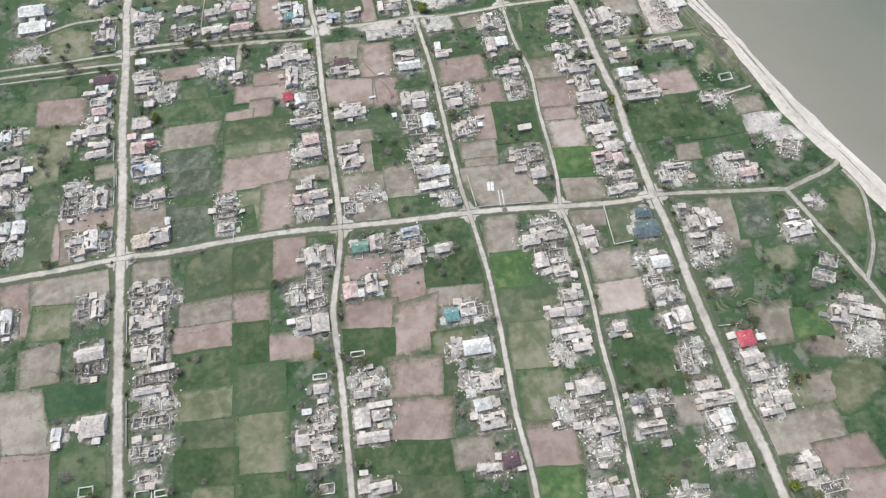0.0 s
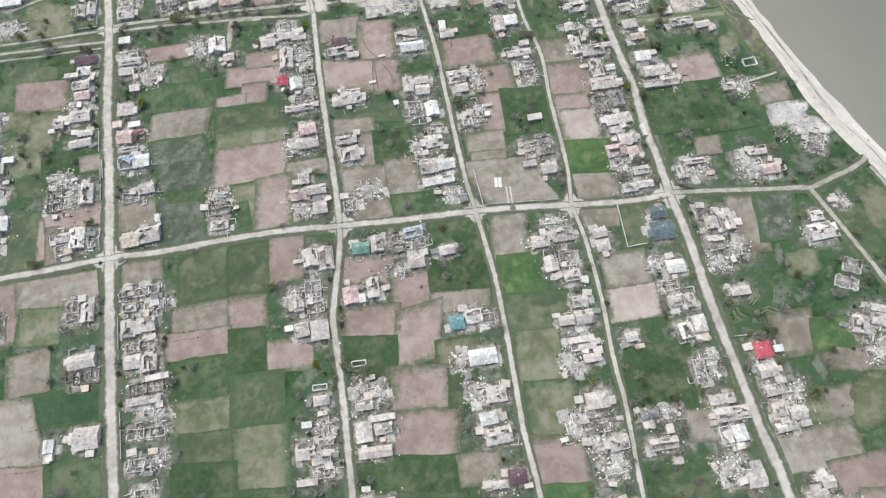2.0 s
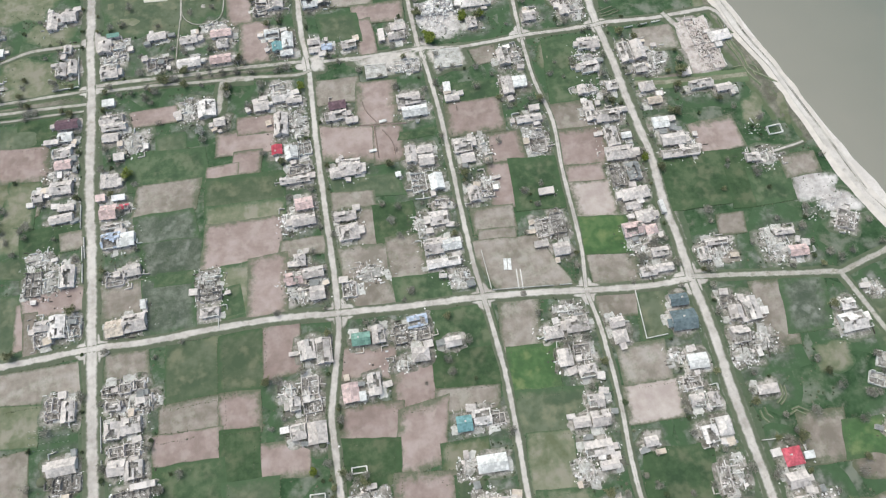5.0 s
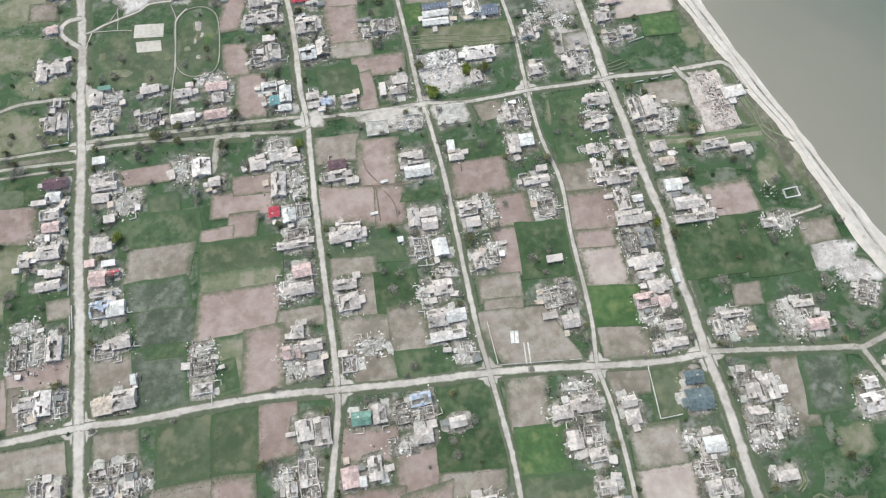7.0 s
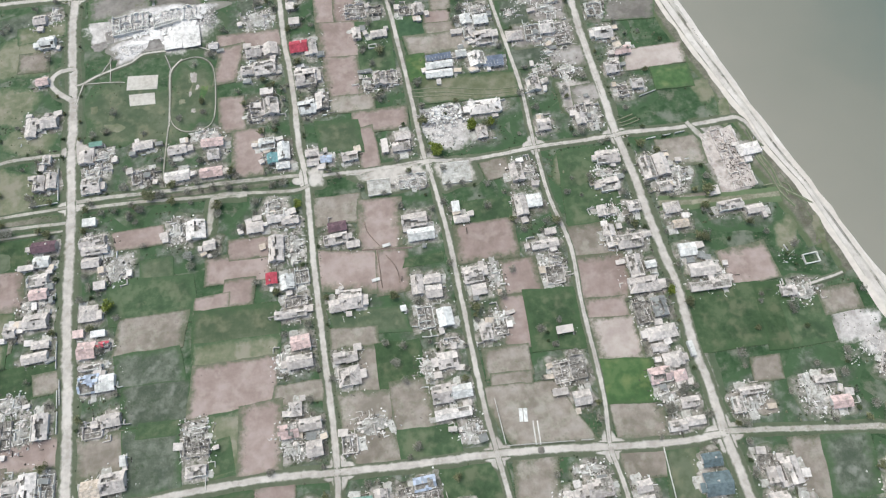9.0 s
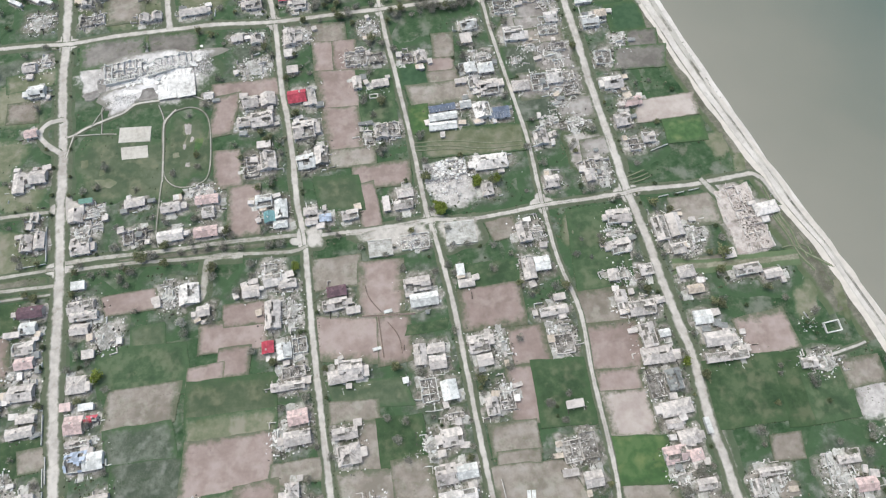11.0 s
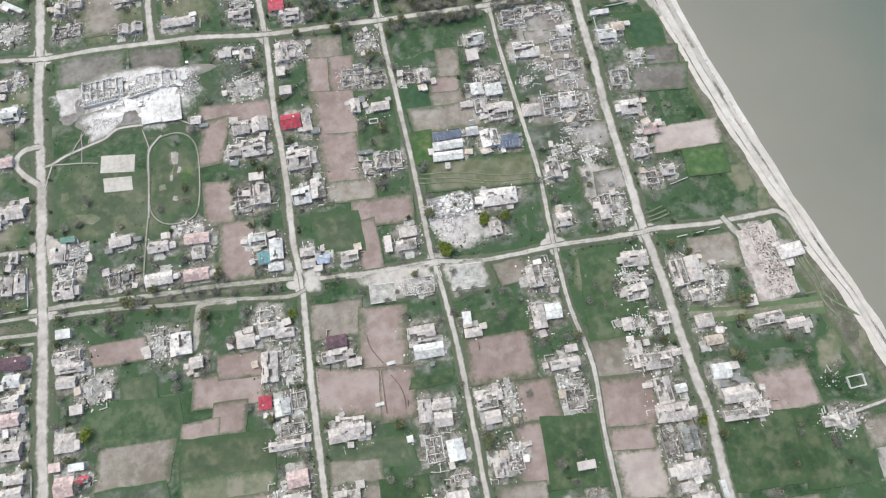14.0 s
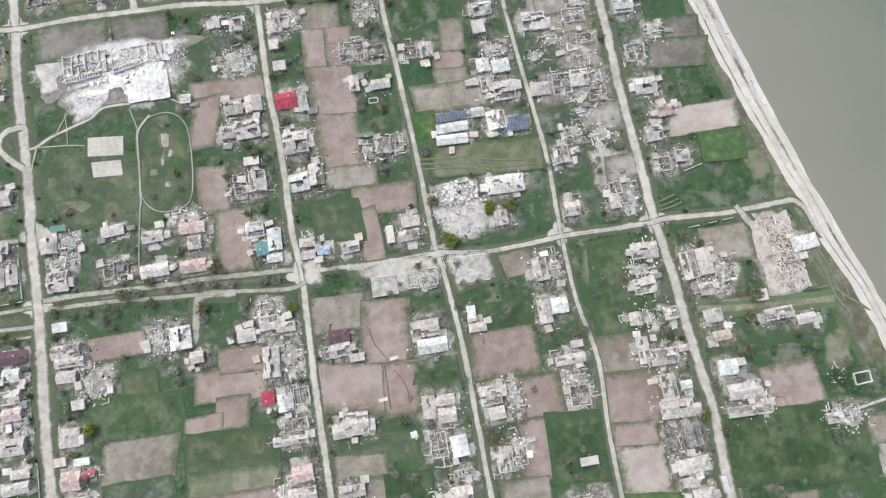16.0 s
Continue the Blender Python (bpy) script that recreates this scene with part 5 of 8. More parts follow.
house(-136.3, 109.8, 15.8, 3.1, -2.4)
rubble_heap(-131.4, 101.8, 11.6, 5.4, 0.9)
ruin(-135.9, 94.3, 17.3, 4.5, -5.0)
ruin(-140.9, 80.4, 8.0, 5.5, -4.6, "white")
rubble_heap(-132.1, 80.1, 7.9, 4.7, -0.3)
ruin(-137.2, 67.7, 9.0, 2.6, -2.5)
wall_outline(-139.8, 60.0, 7.9, 4.2, -4.7)
wall_outline(-131.7, 59.5, 5.8, 2.8, -1.7)
damaged_house(-48.1, 166.2, 7.4, 9.1, 0.9)
damaged_house(-39.9, 164.3, 7.4, 12.4, -1.9)
damaged_house(-56.9, 141.5, 4.8, 6.2, -2.9)
rubble_heap(-59.0, 148.3, 5.6, 5.6, -4.4)
ruin(-49.0, 149.0, 8.1, 8.7, -4.6)
ruin(-48.9, 139.0, 8.6, 5.4, 0.4)
house(-48.2, 126.5, 8.5, 9.6, -2.1)
damaged_house(-56.9, 128.6, 7.1, 6.7, 0.6)
wall_outline(-52.1, 98.7, 6.8, 2.5, -4.7)
house(-51.9, 92.0, 7.0, 4.1, -3.5)
shed(-60.3, 82.1, 4.5, 2.5, -4.7, "white")
rubble_heap(-51.8, 79.3, 7.9, 6.0, -2.6)
damaged_house(-62.1, 70.5, 8.6, 7.6, -4.6)
damaged_house(-52.3, 72.7, 7.3, 3.0, -3.5)
house(-54.4, 66.1, 7.0, 5.0, -2.6)
ruin(-54.3, 59.3, 7.7, 4.6, -3.2)
shed(-63.1, 56.5, 9.4, 2.5, -4.7)
ruin(-55.1, 45.0, 6.8, 4.4, -4.8, "white", alone=True)
house(-30.1, 141.4, 7.5, 8.6, 0.8, "pink")
wall_outline(-31.8, 106.3, 6.9, 2.6, -3.9)
rubble_heap(-32.1, 93.9, 6.7, 6.9, -1.9)
house(-32.1, 85.8, 8.0, 4.8, -2.6)
house(-34.1, 73.3, 7.1, 9.0, -1.8)
house(-30.3, 63.3, 15.0, 4.5, -4.5)
house(-37.9, 42.2, 5.0, 5.5, -3.1)

# ---- south quarter, between the second and third street ----
plot("soil", -20.5, 154.4, 24.8, 12.3, -9.5, -3.6)
plot("soil", 2.0, 138.6, 21.5, 20.3, -2.9, -3.5)
plot("green", 28.2, 143.7, 31.9, 18.9, -9.6, 5.0)
plot("green", 30.1, 162.3, 27.7, 17.6, -5.4, 6.0)
plot("drysoil", 23.6, 127.2, 27.1, 8.9, -7.4, -5.0)
plot("soil", -22.5, 125.8, 25.8, 14.7, -7.9, -2.7)
plot("soil", -0.7, 115.1, 21.2, 25.3, 5.4, -20.0)
plot("drygrass", 17.0, 100.4, 19.1, 13.9, -2.5, -3.9)
plot("green", -27.2, 106.6, 25.4, 21.7, -10.7, -0.0)
plot("soil", -4.1, 88.0, 25.2, 18.8, -9.0, -1.0)
plot("soil", -6.7, 66.9, 29.9, 19.2, -8.1, -3.2)
plot("green", -17.7, 49.5, 47.5, 16.8, -10.6, 6.9)
plot("olive", -17.9, 36.0, 47.2, 10.0, -12.1, 9.1)
plot("olive", 16.0, 84.3, 10.6, 15.1, -8.6, -1.2)
plot("drysoil", 16.0, 46.8, 17.0, 10.5, -3.4, 1.2)
house(-21.3, 166.2, 8.6, 5.9, -4.4, "green")
damaged_house(-12.6, 166.6, 6.0, 8.3, -1.7)
ruin(-1.5, 164.6, 6.6, 9.3, 0.5)
ruin(8.9, 162.6, 7.2, 5.7, -1.4, "blue")
damaged_house(7.5, 169.2, 9.5, 5.6, 0.1, "blue")
house(6.0, 152.6, 7.9, 6.4, -3.7)
rubble_heap(-3.6, 150.0, 7.3, 4.8, -4.9)
shed(-24.7, 138.6, 2.9, 4.2, -1.8, "white")
damaged_house(-18.5, 143.1, 5.8, 10.2, -2.1)
rubble_heap(-24.2, 90.0, 6.7, 8.2, -1.6)
shed(-24.7, 78.1, 11.9, 2.5, -2.7)
damaged_house(-24.8, 73.1, 7.9, 4.6, -1.2)
house(-30.0, 40.1, 9.5, 4.6, -0.6)
house(22.7, 155.5, 7.4, 4.5, 0.5)
house(19.7, 116.3, 6.7, 6.7, -3.2, "teal")
damaged_house(28.5, 117.6, 7.9, 6.7, -2.3, "pale")
ruin(35.7, 115.5, 6.4, 4.6, -0.0)
house(28.4, 96.7, 13.1, 7.2, -3.7, "white")
rubble_heap(17.4, 96.5, 6.3, 7.1, -4.3)
rubble_heap(21.6, 80.7, 7.2, 9.5, -3.1)
house(30.8, 77.9, 9.3, 7.3, -4.5)
house(24.6, 67.4, 7.8, 5.2, -0.4, "white")
damaged_house(27.2, 58.9, 12.1, 6.9, -0.1)
shed(19.0, 62.8, 3.6, 3.1, -3.1)
house(31.5, 39.5, 7.5, 6.0, -4.2, "maroon")
damaged_house(23.0, 37.9, 6.5, 2.8, -4.5)
shed(17.2, 39.1, 3.8, 2.8, -3.5)

# ---- south quarter, between the third and fourth street ----
plot("drysoil", 57.0, 157.7, 16.2, 23.2, -6.5, -3.1)
plot("fresh", 57.9, 134.0, 21.6, 21.0, -5.9, -4.7)
plot("olive", 60.3, 113.9, 29.9, 17.1, -7.4, -2.9)
plot("drygrass", 55.4, 91.5, 19.4, 24.8, -5.9, -3.9)
plot("drygrass", 55.8, 65.0, 21.6, 24.9, -7.8, -0.2)
plot("soil", 53.0, 41.9, 22.2, 20.7, -8.2, 3.3)
plot("fresh", 51.2, 23.6, 18.7, 14.4, -9.4, -3.7)
rubble_heap(82.9, 159.5, 11.0, 4.5, -4.5)
damaged_house(83.9, 151.6, 10.9, 7.7, -2.4)
house(71.6, 149.8, 8.8, 5.9, -1.5)
damaged_house(73.9, 136.4, 6.4, 7.9, -3.5)
ruin(82.8, 137.5, 8.1, 7.4, -4.6)
house(82.5, 128.0, 8.0, 5.6, -0.8)
damaged_house(82.4, 113.8, 7.0, 5.6, -4.7)
house(82.2, 105.7, 8.3, 6.7, -3.8)
house(73.1, 105.8, 7.2, 4.3, -3.3)
house(77.5, 93.1, 12.3, 6.4, -2.8)
rubble_heap(69.8, 84.8, 8.1, 9.6, -4.4)
house(80.3, 85.1, 8.1, 3.5, -2.5)
house(76.8, 65.0, 10.5, 7.2, -3.1)
rubble_heap(63.3, 55.9, 9.0, 11.6, -0.5)
ruin(75.0, 54.1, 12.4, 7.0, -1.7)
damaged_house(80.7, 44.3, 8.9, 6.3, 0.4)
rubble_heap(71.6, 45.2, 7.1, 7.6, -1.1)
rubble_heap(75.1, 33.8, 10.0, 7.3, -0.4)
damaged_house(68.3, 18.0, 7.8, 5.0, -1.6)
house(76.6, 15.9, 6.1, 4.3, -2.3)
house(98.9, 53.8, 7.8, 3.2, -0.1, "dark")

# ---- south quarter, between the fourth and fifth street ----
plot("drysoil", 106.9, 157.6, 19.5, 9.9, -9.1, 7.2)
plot("olive", 123.0, 148.7, 12.3, 22.5, -0.3, -12.8)
plot("drysoil", 110.8, 125.9, 20.3, 17.1, -3.1, -0.3)
plot("palesoil", 109.1, 108.1, 23.7, 15.3, -2.9, -7.9)
plot("green", 109.8, 68.8, 28.6, 31.8, -6.6, -6.0)
plot("drysoil", 122.6, 44.1, 13.2, 11.0, -6.3, 2.1)
plot("green", 104.5, 20.4, 27.7, 17.0, -8.2, -8.6)
plot("drysoil", 111.0, 177.1, 21.0, 16.4, -8.3, 6.8)
house(103.0, 140.9, 6.4, 5.9, -1.1)
damaged_house(103.1, 148.1, 6.5, 4.6, 0.7)
house(101.7, 91.0, 5.5, 3.9, -0.6)
rubble_heap(109.1, 52.2, 9.0, 5.3, -0.8)
damaged_house(100.9, 39.8, 12.7, 5.0, -3.4)
shed(105.7, 45.7, 3.1, 3.9, -0.1)
shed(104.8, 31.3, 4.0, 2.5, -2.7)
house(136.4, 152.7, 8.3, 5.5, -4.2, "slate")
house(135.6, 142.5, 11.7, 9.4, -4.6, "slate")
house(135.2, 121.8, 8.9, 6.6, -4.0, "white")
rubble_heap(127.1, 125.7, 7.2, 4.9, -3.4)
ruin(129.4, 112.6, 8.5, 5.2, -0.9)
damaged_house(128.7, 104.3, 6.3, 5.3, -3.3)
damaged_house(135.9, 103.0, 5.4, 6.7, -4.6)
damaged_house(129.3, 88.5, 6.2, 7.4, -0.4, "pale")
house(136.8, 90.7, 6.1, 8.0, -1.7, "pale")
ruin(129.3, 68.2, 5.0, 11.5, -4.8)
rubble_heap(135.8, 69.4, 5.0, 11.3, -4.7)
house(134.2, 53.6, 11.7, 4.1, -4.2)
damaged_house(136.2, 46.2, 15.4, 5.8, -2.9)
ruin(131.2, 37.2, 6.2, 8.5, 0.2, "white")
house(136.8, 37.3, 5.7, 6.9, 0.7, "white")
rubble_heap(127.3, 23.2, 11.2, 8.6, -1.3)
house(136.5, 16.7, 7.9, 6.5, -3.6)
rubble_heap(106.8, 8.3, 12.1, 4.0, -2.4)
house(135.5, 170.5, 8.1, 3.5, -2.8)
damaged_house(126.7, 170.0, 7.6, 4.3, -3.0)

# ---- south quarter, between the fifth street and the lake ----
plot("drysoil", 180.8, 137.3, 17.6, 29.3, -5.4, -8.8)
plot("wild", 198.0, 138.5, 19, 24, -2, -9.0)
plot("drysoil", 180.6, 76.9, 18.5, 19.2, -5.3, -5.0)
plot("fresh", 198.7, 72.8, 17.1, 13.1, -4.7, -12.5)
plot("drysoil", 170.0, 24.3, 36.0, 16.0, -3.8, 1.4)
plot("soil", 185.5, 9.5, 24.5, 11.9, -0.8, 8.4)
plot("soil", 188.3, -6.2, 18.7, 13.5, -8.3, -12.6)
damaged_house(161.8, 140.9, 6.1, 6.3, -4.9)
ruin(160.3, 147.0, 7.3, 5.8, -1.5)
damaged_house(169.6, 141.2, 7.1, 11.3, -0.0)
damaged_house(159.7, 129.8, 8.1, 7.9, -0.6)
rubble_heap(169.6, 124.9, 10.9, 8.3, -4.4)
rubble_heap(158.0, 120.1, 12.0, 7.5, -1.8)
house(162.5, 102.4, 9.2, 3.9, -4.0)
house(162.0, 71.7, 8.0, 7.3, -0.7, "red")
shed(169.2, 70.9, 4.3, 3.0, -2.3, "white")
house(160.2, 62.0, 8.7, 6.2, 0.6)
damaged_house(159.4, 52.7, 7.8, 4.7, -0.2)
house(158.6, 43.5, 5.9, 5.9, -4.3)
house(166.1, 40.5, 7.7, 5.9, -3.1)
damaged_house(158.5, 35.5, 9.6, 3.7, 0.5)
shed(167.7, 35.3, 4.6, 2.5, -2.2)
rubble_heap(168.4, 49.2, 9.8, 8.2, -2.4)
house(159.7, 4.8, 9.7, 4.0, -2.4)
house(166.9, 9.1, 5.6, 4.6, -0.4)
ruin(171.5, -2.4, 11.5, 4.4, 0.6, "red")
house(216.1, 133.3, 6.4, 4.8, -1.8, "pale")
damaged_house(215.2, 124.6, 12.1, 8.5, 0.8, "pale")
ruin(223.0, 103.4, 8.7, 7.4, -30.0, "white", alone=True)
ruin(216.3, 95.4, 10.6, 5.9, -30.0, "white", alone=True)
rubble_heap(233.8, 137.7, 4.4, 5.4, -1.4)
house(225.1, 79.9, 6.8, 3.2, -25.0)
damaged_house(212.9, 73.5, 7.5, 8.3, -25.0)
damaged_house(225.8, 73.2, 13.0, 5.9, -25.0)
rubble_heap(221.7, 59.7, 16.7, 11.8, -4.4)
ruin(235.7, 176.2, 9.0, 10.3, -30.0)
rubble_heap(163.6, 172.9, 14.0, 7.3, -0.1)
damaged_house(157.3, 173.1, 5.1, 7.0, -2.5)
house(201.3, 176.4, 9.7, 3.0, -4.7)
rubble_heap(195.8, 169.8, 10.2, 14.6, 0.9)
house(204.3, 164.9, 8.9, 5.3, -4.8, "pink")

# ---- middle quarter, west of the main street ----
plot("olive", -200.7, 210.0, 23.7, 31.6, -4.0, 5.7)
plot("soil", -187.0, 208.4, 7.4, 22.5, 4.2, -5.9)
plot("soil", -185.4, 302.3, 12.7, 18.9, -5.1, 6.5)
plot("soil", -186.4, 281.2, 8.3, 18.2, -1.6, -3.7)
plot("green", -173.2, 253.6, 31.7, 13.2, 3.7, -1.8)
plot("drysoil", -163.2, 251.1, 9.5, 6.8, -2.6, 9.7)
plot("soil", -171.8, 218.6, 30.8, 11.2, -1.6, 5.6)
plot("drysoil", -183.9, 201.9, 4.8, 23.7, -4.1, 4.8)
plot("green", -183.4, 321.6, 18.8, 15.2, -7.2, 6.9)
plot("green", -220.3, 308.5, 22.5, 15.6, -9.2, 11.2)
plot("soil", -192.2, 303.6, 28.8, 18.5, -6.5, 8.3)
plot("drygrass", -191.4, 278.5, 14.4, 25.7, -12.4, 3.7)
damaged_house(-169.7, 204.2, 7.5, 11.5, -1.5, "pale")
ruin(-161.1, 202.9, 6.1, 10.2, -2.1, "white")
ruin(-177.9, 199.2, 6.8, 6.3, 0.3)
damaged_house(-177.0, 206.0, 7.2, 5.0, -2.6)
house(-165.4, 323.8, 12.2, 5.7, -3.7, "maroon")
damaged_house(-166.4, 315.5, 7.5, 5.6, -3.3, "white")
shed(-174.2, 313.5, 7.8, 2.5, -3.8)
damaged_house(-168.3, 305.7, 10.0, 6.1, -1.6)
house(-167.4, 297.7, 8.5, 5.3, -2.9, "pink")
rubble_heap(-170.9, 293.4, 12.7, 6.7, -0.5)
damaged_house(-168.4, 283.2, 11.1, 7.2, -3.6)
damaged_house(-181.1, 280.2, 5.5, 5.1, -2.9)
house(-165.8, 270.7, 8.2, 3.5, -3.5)
house(-168.3, 264.6, 11.7, 4.6, 0.9)
rubble_heap(-180.1, 243.3, 11.9, 8.1, 0.0)
damaged_house(-224.8, 290.1, 6.3, 8.5, 0.1, "white")
rubble_heap(-217.8, 290.8, 6.3, 8.7, -1.3)
damaged_house(-219.0, 268.3, 11.0, 7.4, -2.6)
shed(-208.9, 261.8, 6.6, 3.2, -4.1, "white")
damaged_house(-221.0, 256.5, 6.5, 6.8, -0.0)
damaged_house(-214.1, 256.8, 5.4, 5.7, -2.1)
damaged_house(-220.4, 242.3, 6.2, 7.5, -4.8)
rubble_heap(-213.8, 242.4, 6.1, 7.4, -4.0)
damaged_house(-218.2, 222.5, 5.3, 7.3, -4.4, "white")
house(-210.7, 221.6, 6.7, 8.4, -0.7, "white")
rubble_heap(-215.2, 207.6, 9.3, 10.7, 0.4)
ruin(-182.6, 229.9, 8.0, 13.1, -3.8)
rubble_heap(-174.4, 230.0, 6.9, 13.2, -0.2)
damaged_house(-165.2, 230.3, 7.6, 11.7, -3.1)

# ---- middle quarter, between the main and second street ----
plot("drysoil", -138.0, 211.4, 19.0, 16.4, -0.0, 5.7)
plot("soil", -116.6, 319.3, 25.3, 8.7, -1.9, 13.3)
plot("olive", -108.6, 299.1, 13.1, 9.1, -1.5, 1.1)
plot("green", -111.6, 283.2, 41.0, 20.9, -7.8, 9.9)
plot("drysoil", -112.7, 265.9, 31.0, 16.1, -3.0, -10.7)
plot("wild", -113.9, 247.6, 28.7, 15.1, -3.4, 9.3)
plot("wild", -111.6, 230.2, 29.1, 16.1, -5.1, 1.9)
plot("wild", -114.5, 204.3, 23.0, 27.2, -3.9, 3.9)
plot("green", -110.8, 218.1, 17.0, 4.7, -5.1, -13.8)
plot("soil", -67.0, 291.3, 30.2, 11.9, -5.2, -1.8)
plot("soil", -60.5, 301.3, 19.3, 8.2, -4.8, 1.7)
plot("soil", -67.9, 277.9, 12.2, 11.5, -4.0, -9.0)
plot("soil", -81.6, 275.3, 15.0, 5.3, -0.2, -8.5)
plot("olive", -70.5, 259.5, 40.0, 19.0, -5.1, -1.3)
plot("drygrass", -71.5, 246.0, 39.0, 12.0, -4.5, -1.3)
plot("soil", -74.4, 230.9, 38.2, 21.3, -3.3, -7.1)
plot("drysoil", -43.7, 221.3, 20.8, 7.4, -3.1, -14.6)
plot("drygrass", -79.3, 205.0, 12.8, 25.0, -1.8, -1.1)
plot("soil", -63.9, 204.4, 16.9, 28.6, -0.7, -6.3)
plot("green", -82.4, 200.0, 7.4, 11.6, 3.4, 2.2)
house(-140.9, 197.1, 8.3, 7.9, -0.9, "tan")
damaged_house(-131.1, 198.2, 10.8, 8.7, 0.2)
shed(-126.6, 207.9, 2.5, 2.8, -1.3, "white")
damaged_house(-140.5, 321.7, 13.1, 5.7, -0.2)
damaged_house(-139.0, 316.3, 13.0, 4.3, -2.7)
house(-141.2, 309.7, 8.6, 4.9, -4.9)
rubble_heap(-129.4, 304.2, 11.4, 12.5, -1.9)
shed(-136.9, 296.0, 5.7, 4.1, -1.5)
house(-142.4, 282.0, 8.9, 7.8, -3.9)
shed(-147.2, 272.2, 5.0, 3.6, -2.7, "pink")
shed(-137.7, 270.5, 6.9, 3.0, -3.1, "white")
house(-143.3, 263.0, 8.2, 7.8, -4.8, "pink")
damaged_house(-135.4, 264.4, 6.0, 2.5, -3.1, "red")
damaged_house(-141.3, 254.0, 10.8, 2.6, -2.7)
damaged_house(-142.0, 245.9, 9.3, 8.8, -2.1, "blue")
house(-134.2, 244.9, 8.5, 7.4, -0.8, "white")
ruin(-140.7, 223.1, 9.1, 5.7, -2.6)
damaged_house(-131.7, 226.7, 8.4, 5.8, 0.9)
shed(-126.4, 206.0, 2.5, 2.7, -0.1, "white")
rubble_heap(-96.7, 317.7, 9.3, 12.4, 0.5)
damaged_house(-86.6, 316.9, 9.6, 10.3, -0.8, "pale")
house(-80.1, 306.6, 5.8, 4.9, -1.0)
ruin(-93.0, 205.6, 11.4, 6.7, -1.8)
rubble_heap(-93.5, 214.1, 10.9, 7.7, -0.2)
house(-93.7, 195.6, 8.8, 4.8, -2.8)
damaged_house(-44.1, 315.7, 8.8, 6.4, -1.4, "pale")
rubble_heap(-45.4, 322.9, 9.0, 6.8, -0.9)
house(-55.7, 311.9, 8.1, 5.7, -1.9)
damaged_house(-37.0, 312.2, 8.7, 4.1, -3.3)
damaged_house(-46.1, 297.3, 7.3, 13.8, -4.5)
rubble_heap(-37.0, 297.7, 8.0, 13.1, -4.5)
house(-50.2, 281.3, 5.3, 5.6, -2.9, "red")
damaged_house(-42.5, 277.7, 6.6, 7.5, -1.5, "white")
ruin(-34.9, 279.5, 7.0, 7.4, -0.4, "white")
ruin(-39.3, 266.9, 11.1, 5.1, -0.7)
damaged_house(-42.6, 260.6, 15.7, 3.6, -3.2)
house(-39.5, 245.3, 8.9, 6.5, 0.6, "pink")
rubble_heap(-49.3, 237.0, 6.7, 11.0, -3.4)
damaged_house(-40.9, 236.0, 12.0, 6.1, -0.7)
house(-45.9, 213.8, 5.7, 6.2, -4.6)
damaged_house(-50.2, 204.7, 9.0, 6.8, -0.5, "pink")
damaged_house(-39.6, 205.6, 9.8, 5.1, -1.0)
rubble_heap(-49.1, 196.1, 10.2, 7.0, 0.7)
house(-39.0, 194.3, 6.9, 6.7, 0.4)

# ---- middle quarter, between the second and third street ----
plot("drysoil", -12.8, 313.5, 22.4, 14.8, -4.0, -4.7)
plot("soil", 8.5, 300.4, 20.0, 27.3, -7.4, -1.8)
plot("soil", -11.3, 277.6, 30.2, 19.2, -12.7, 9.8)
plot("soil", 11.0, 273.6, 12.9, 21.3, -0.9, -5.9)
plot("green", 27.8, 275.8, 18.8, 3.3, -2.3, -21.7)
plot("olive", -5.2, 249.6, 33.8, 9.2, -8.3, 21.8)
plot("drysoil", -13.6, 242.7, 20.0, 7.5, -7.8, 3.5)
plot("drysoil", -8.0, 225.4, 8.6, 19.4, 2.4, -7.5)
plot("green", 6.2, 225.3, 18.3, 18.3, -5.2, 3.8)
plot("drysoil", -12.8, 204.7, 23.2, 18.0, -8.5, 8.0)
plot("drysoil", -11.7, 187.9, 21.0, 15.1, -7.3, 22.4)
plot("drysoil", 8.2, 203.8, 15.3, 22.2, -3.8, 0.6)
plot("green", 13.0, 184.8, 24.5, 13.1, -5.1, 4.5)
house(-13.3, 303.0, 9.3, 5.0, -0.9, "maroon")
damaged_house(-15.1, 296.2, 12.3, 5.5, 0.0)
shed(-6.6, 291.4, 6.6, 3.3, -0.6)
house(-19.1, 259.9, 8.0, 5.9, -1.3)
damaged_house(-12.2, 261.9, 11.1, 9.5, -3.7)
damaged_house(-19.0, 233.5, 11.2, 4.7, -1.9)
house(-18.6, 223.9, 10.3, 8.6, 0.4)
ruin(-23.0, 192.9, 6.9, 7.9, -3.6)
rubble_heap(-11.4, 199.2, 16.7, 7.6, 0.8)
damaged_house(27.0, 298.2, 13.0, 7.3, -1.7)
house(29.1, 289.6, 13.5, 6.2, -2.6, "white")
damaged_house(21.9, 262.5, 5.6, 9.7, -5.0)
house(30.2, 264.2, 7.5, 4.3, -2.7)
house(29.5, 257.3, 7.7, 6.0, -3.9)
ruin(22.9, 245.0, 7.6, 10.9, -1.1, "white")
house(32.3, 243.0, 7.0, 8.8, 0.4, "white")
shed(12.8, 251.8, 2.7, 2.5, 0.5, "white")
house(29.1, 221.8, 9.3, 7.4, -1.3)
ruin(32.8, 230.9, 7.5, 2.8, -2.7)
rubble_heap(19.0, 221.0, 8.2, 8.1, -4.3)
house(32.7, 205.9, 9.1, 5.8, -0.9, "white")
damaged_house(23.1, 206.5, 9.1, 8.4, -1.7)
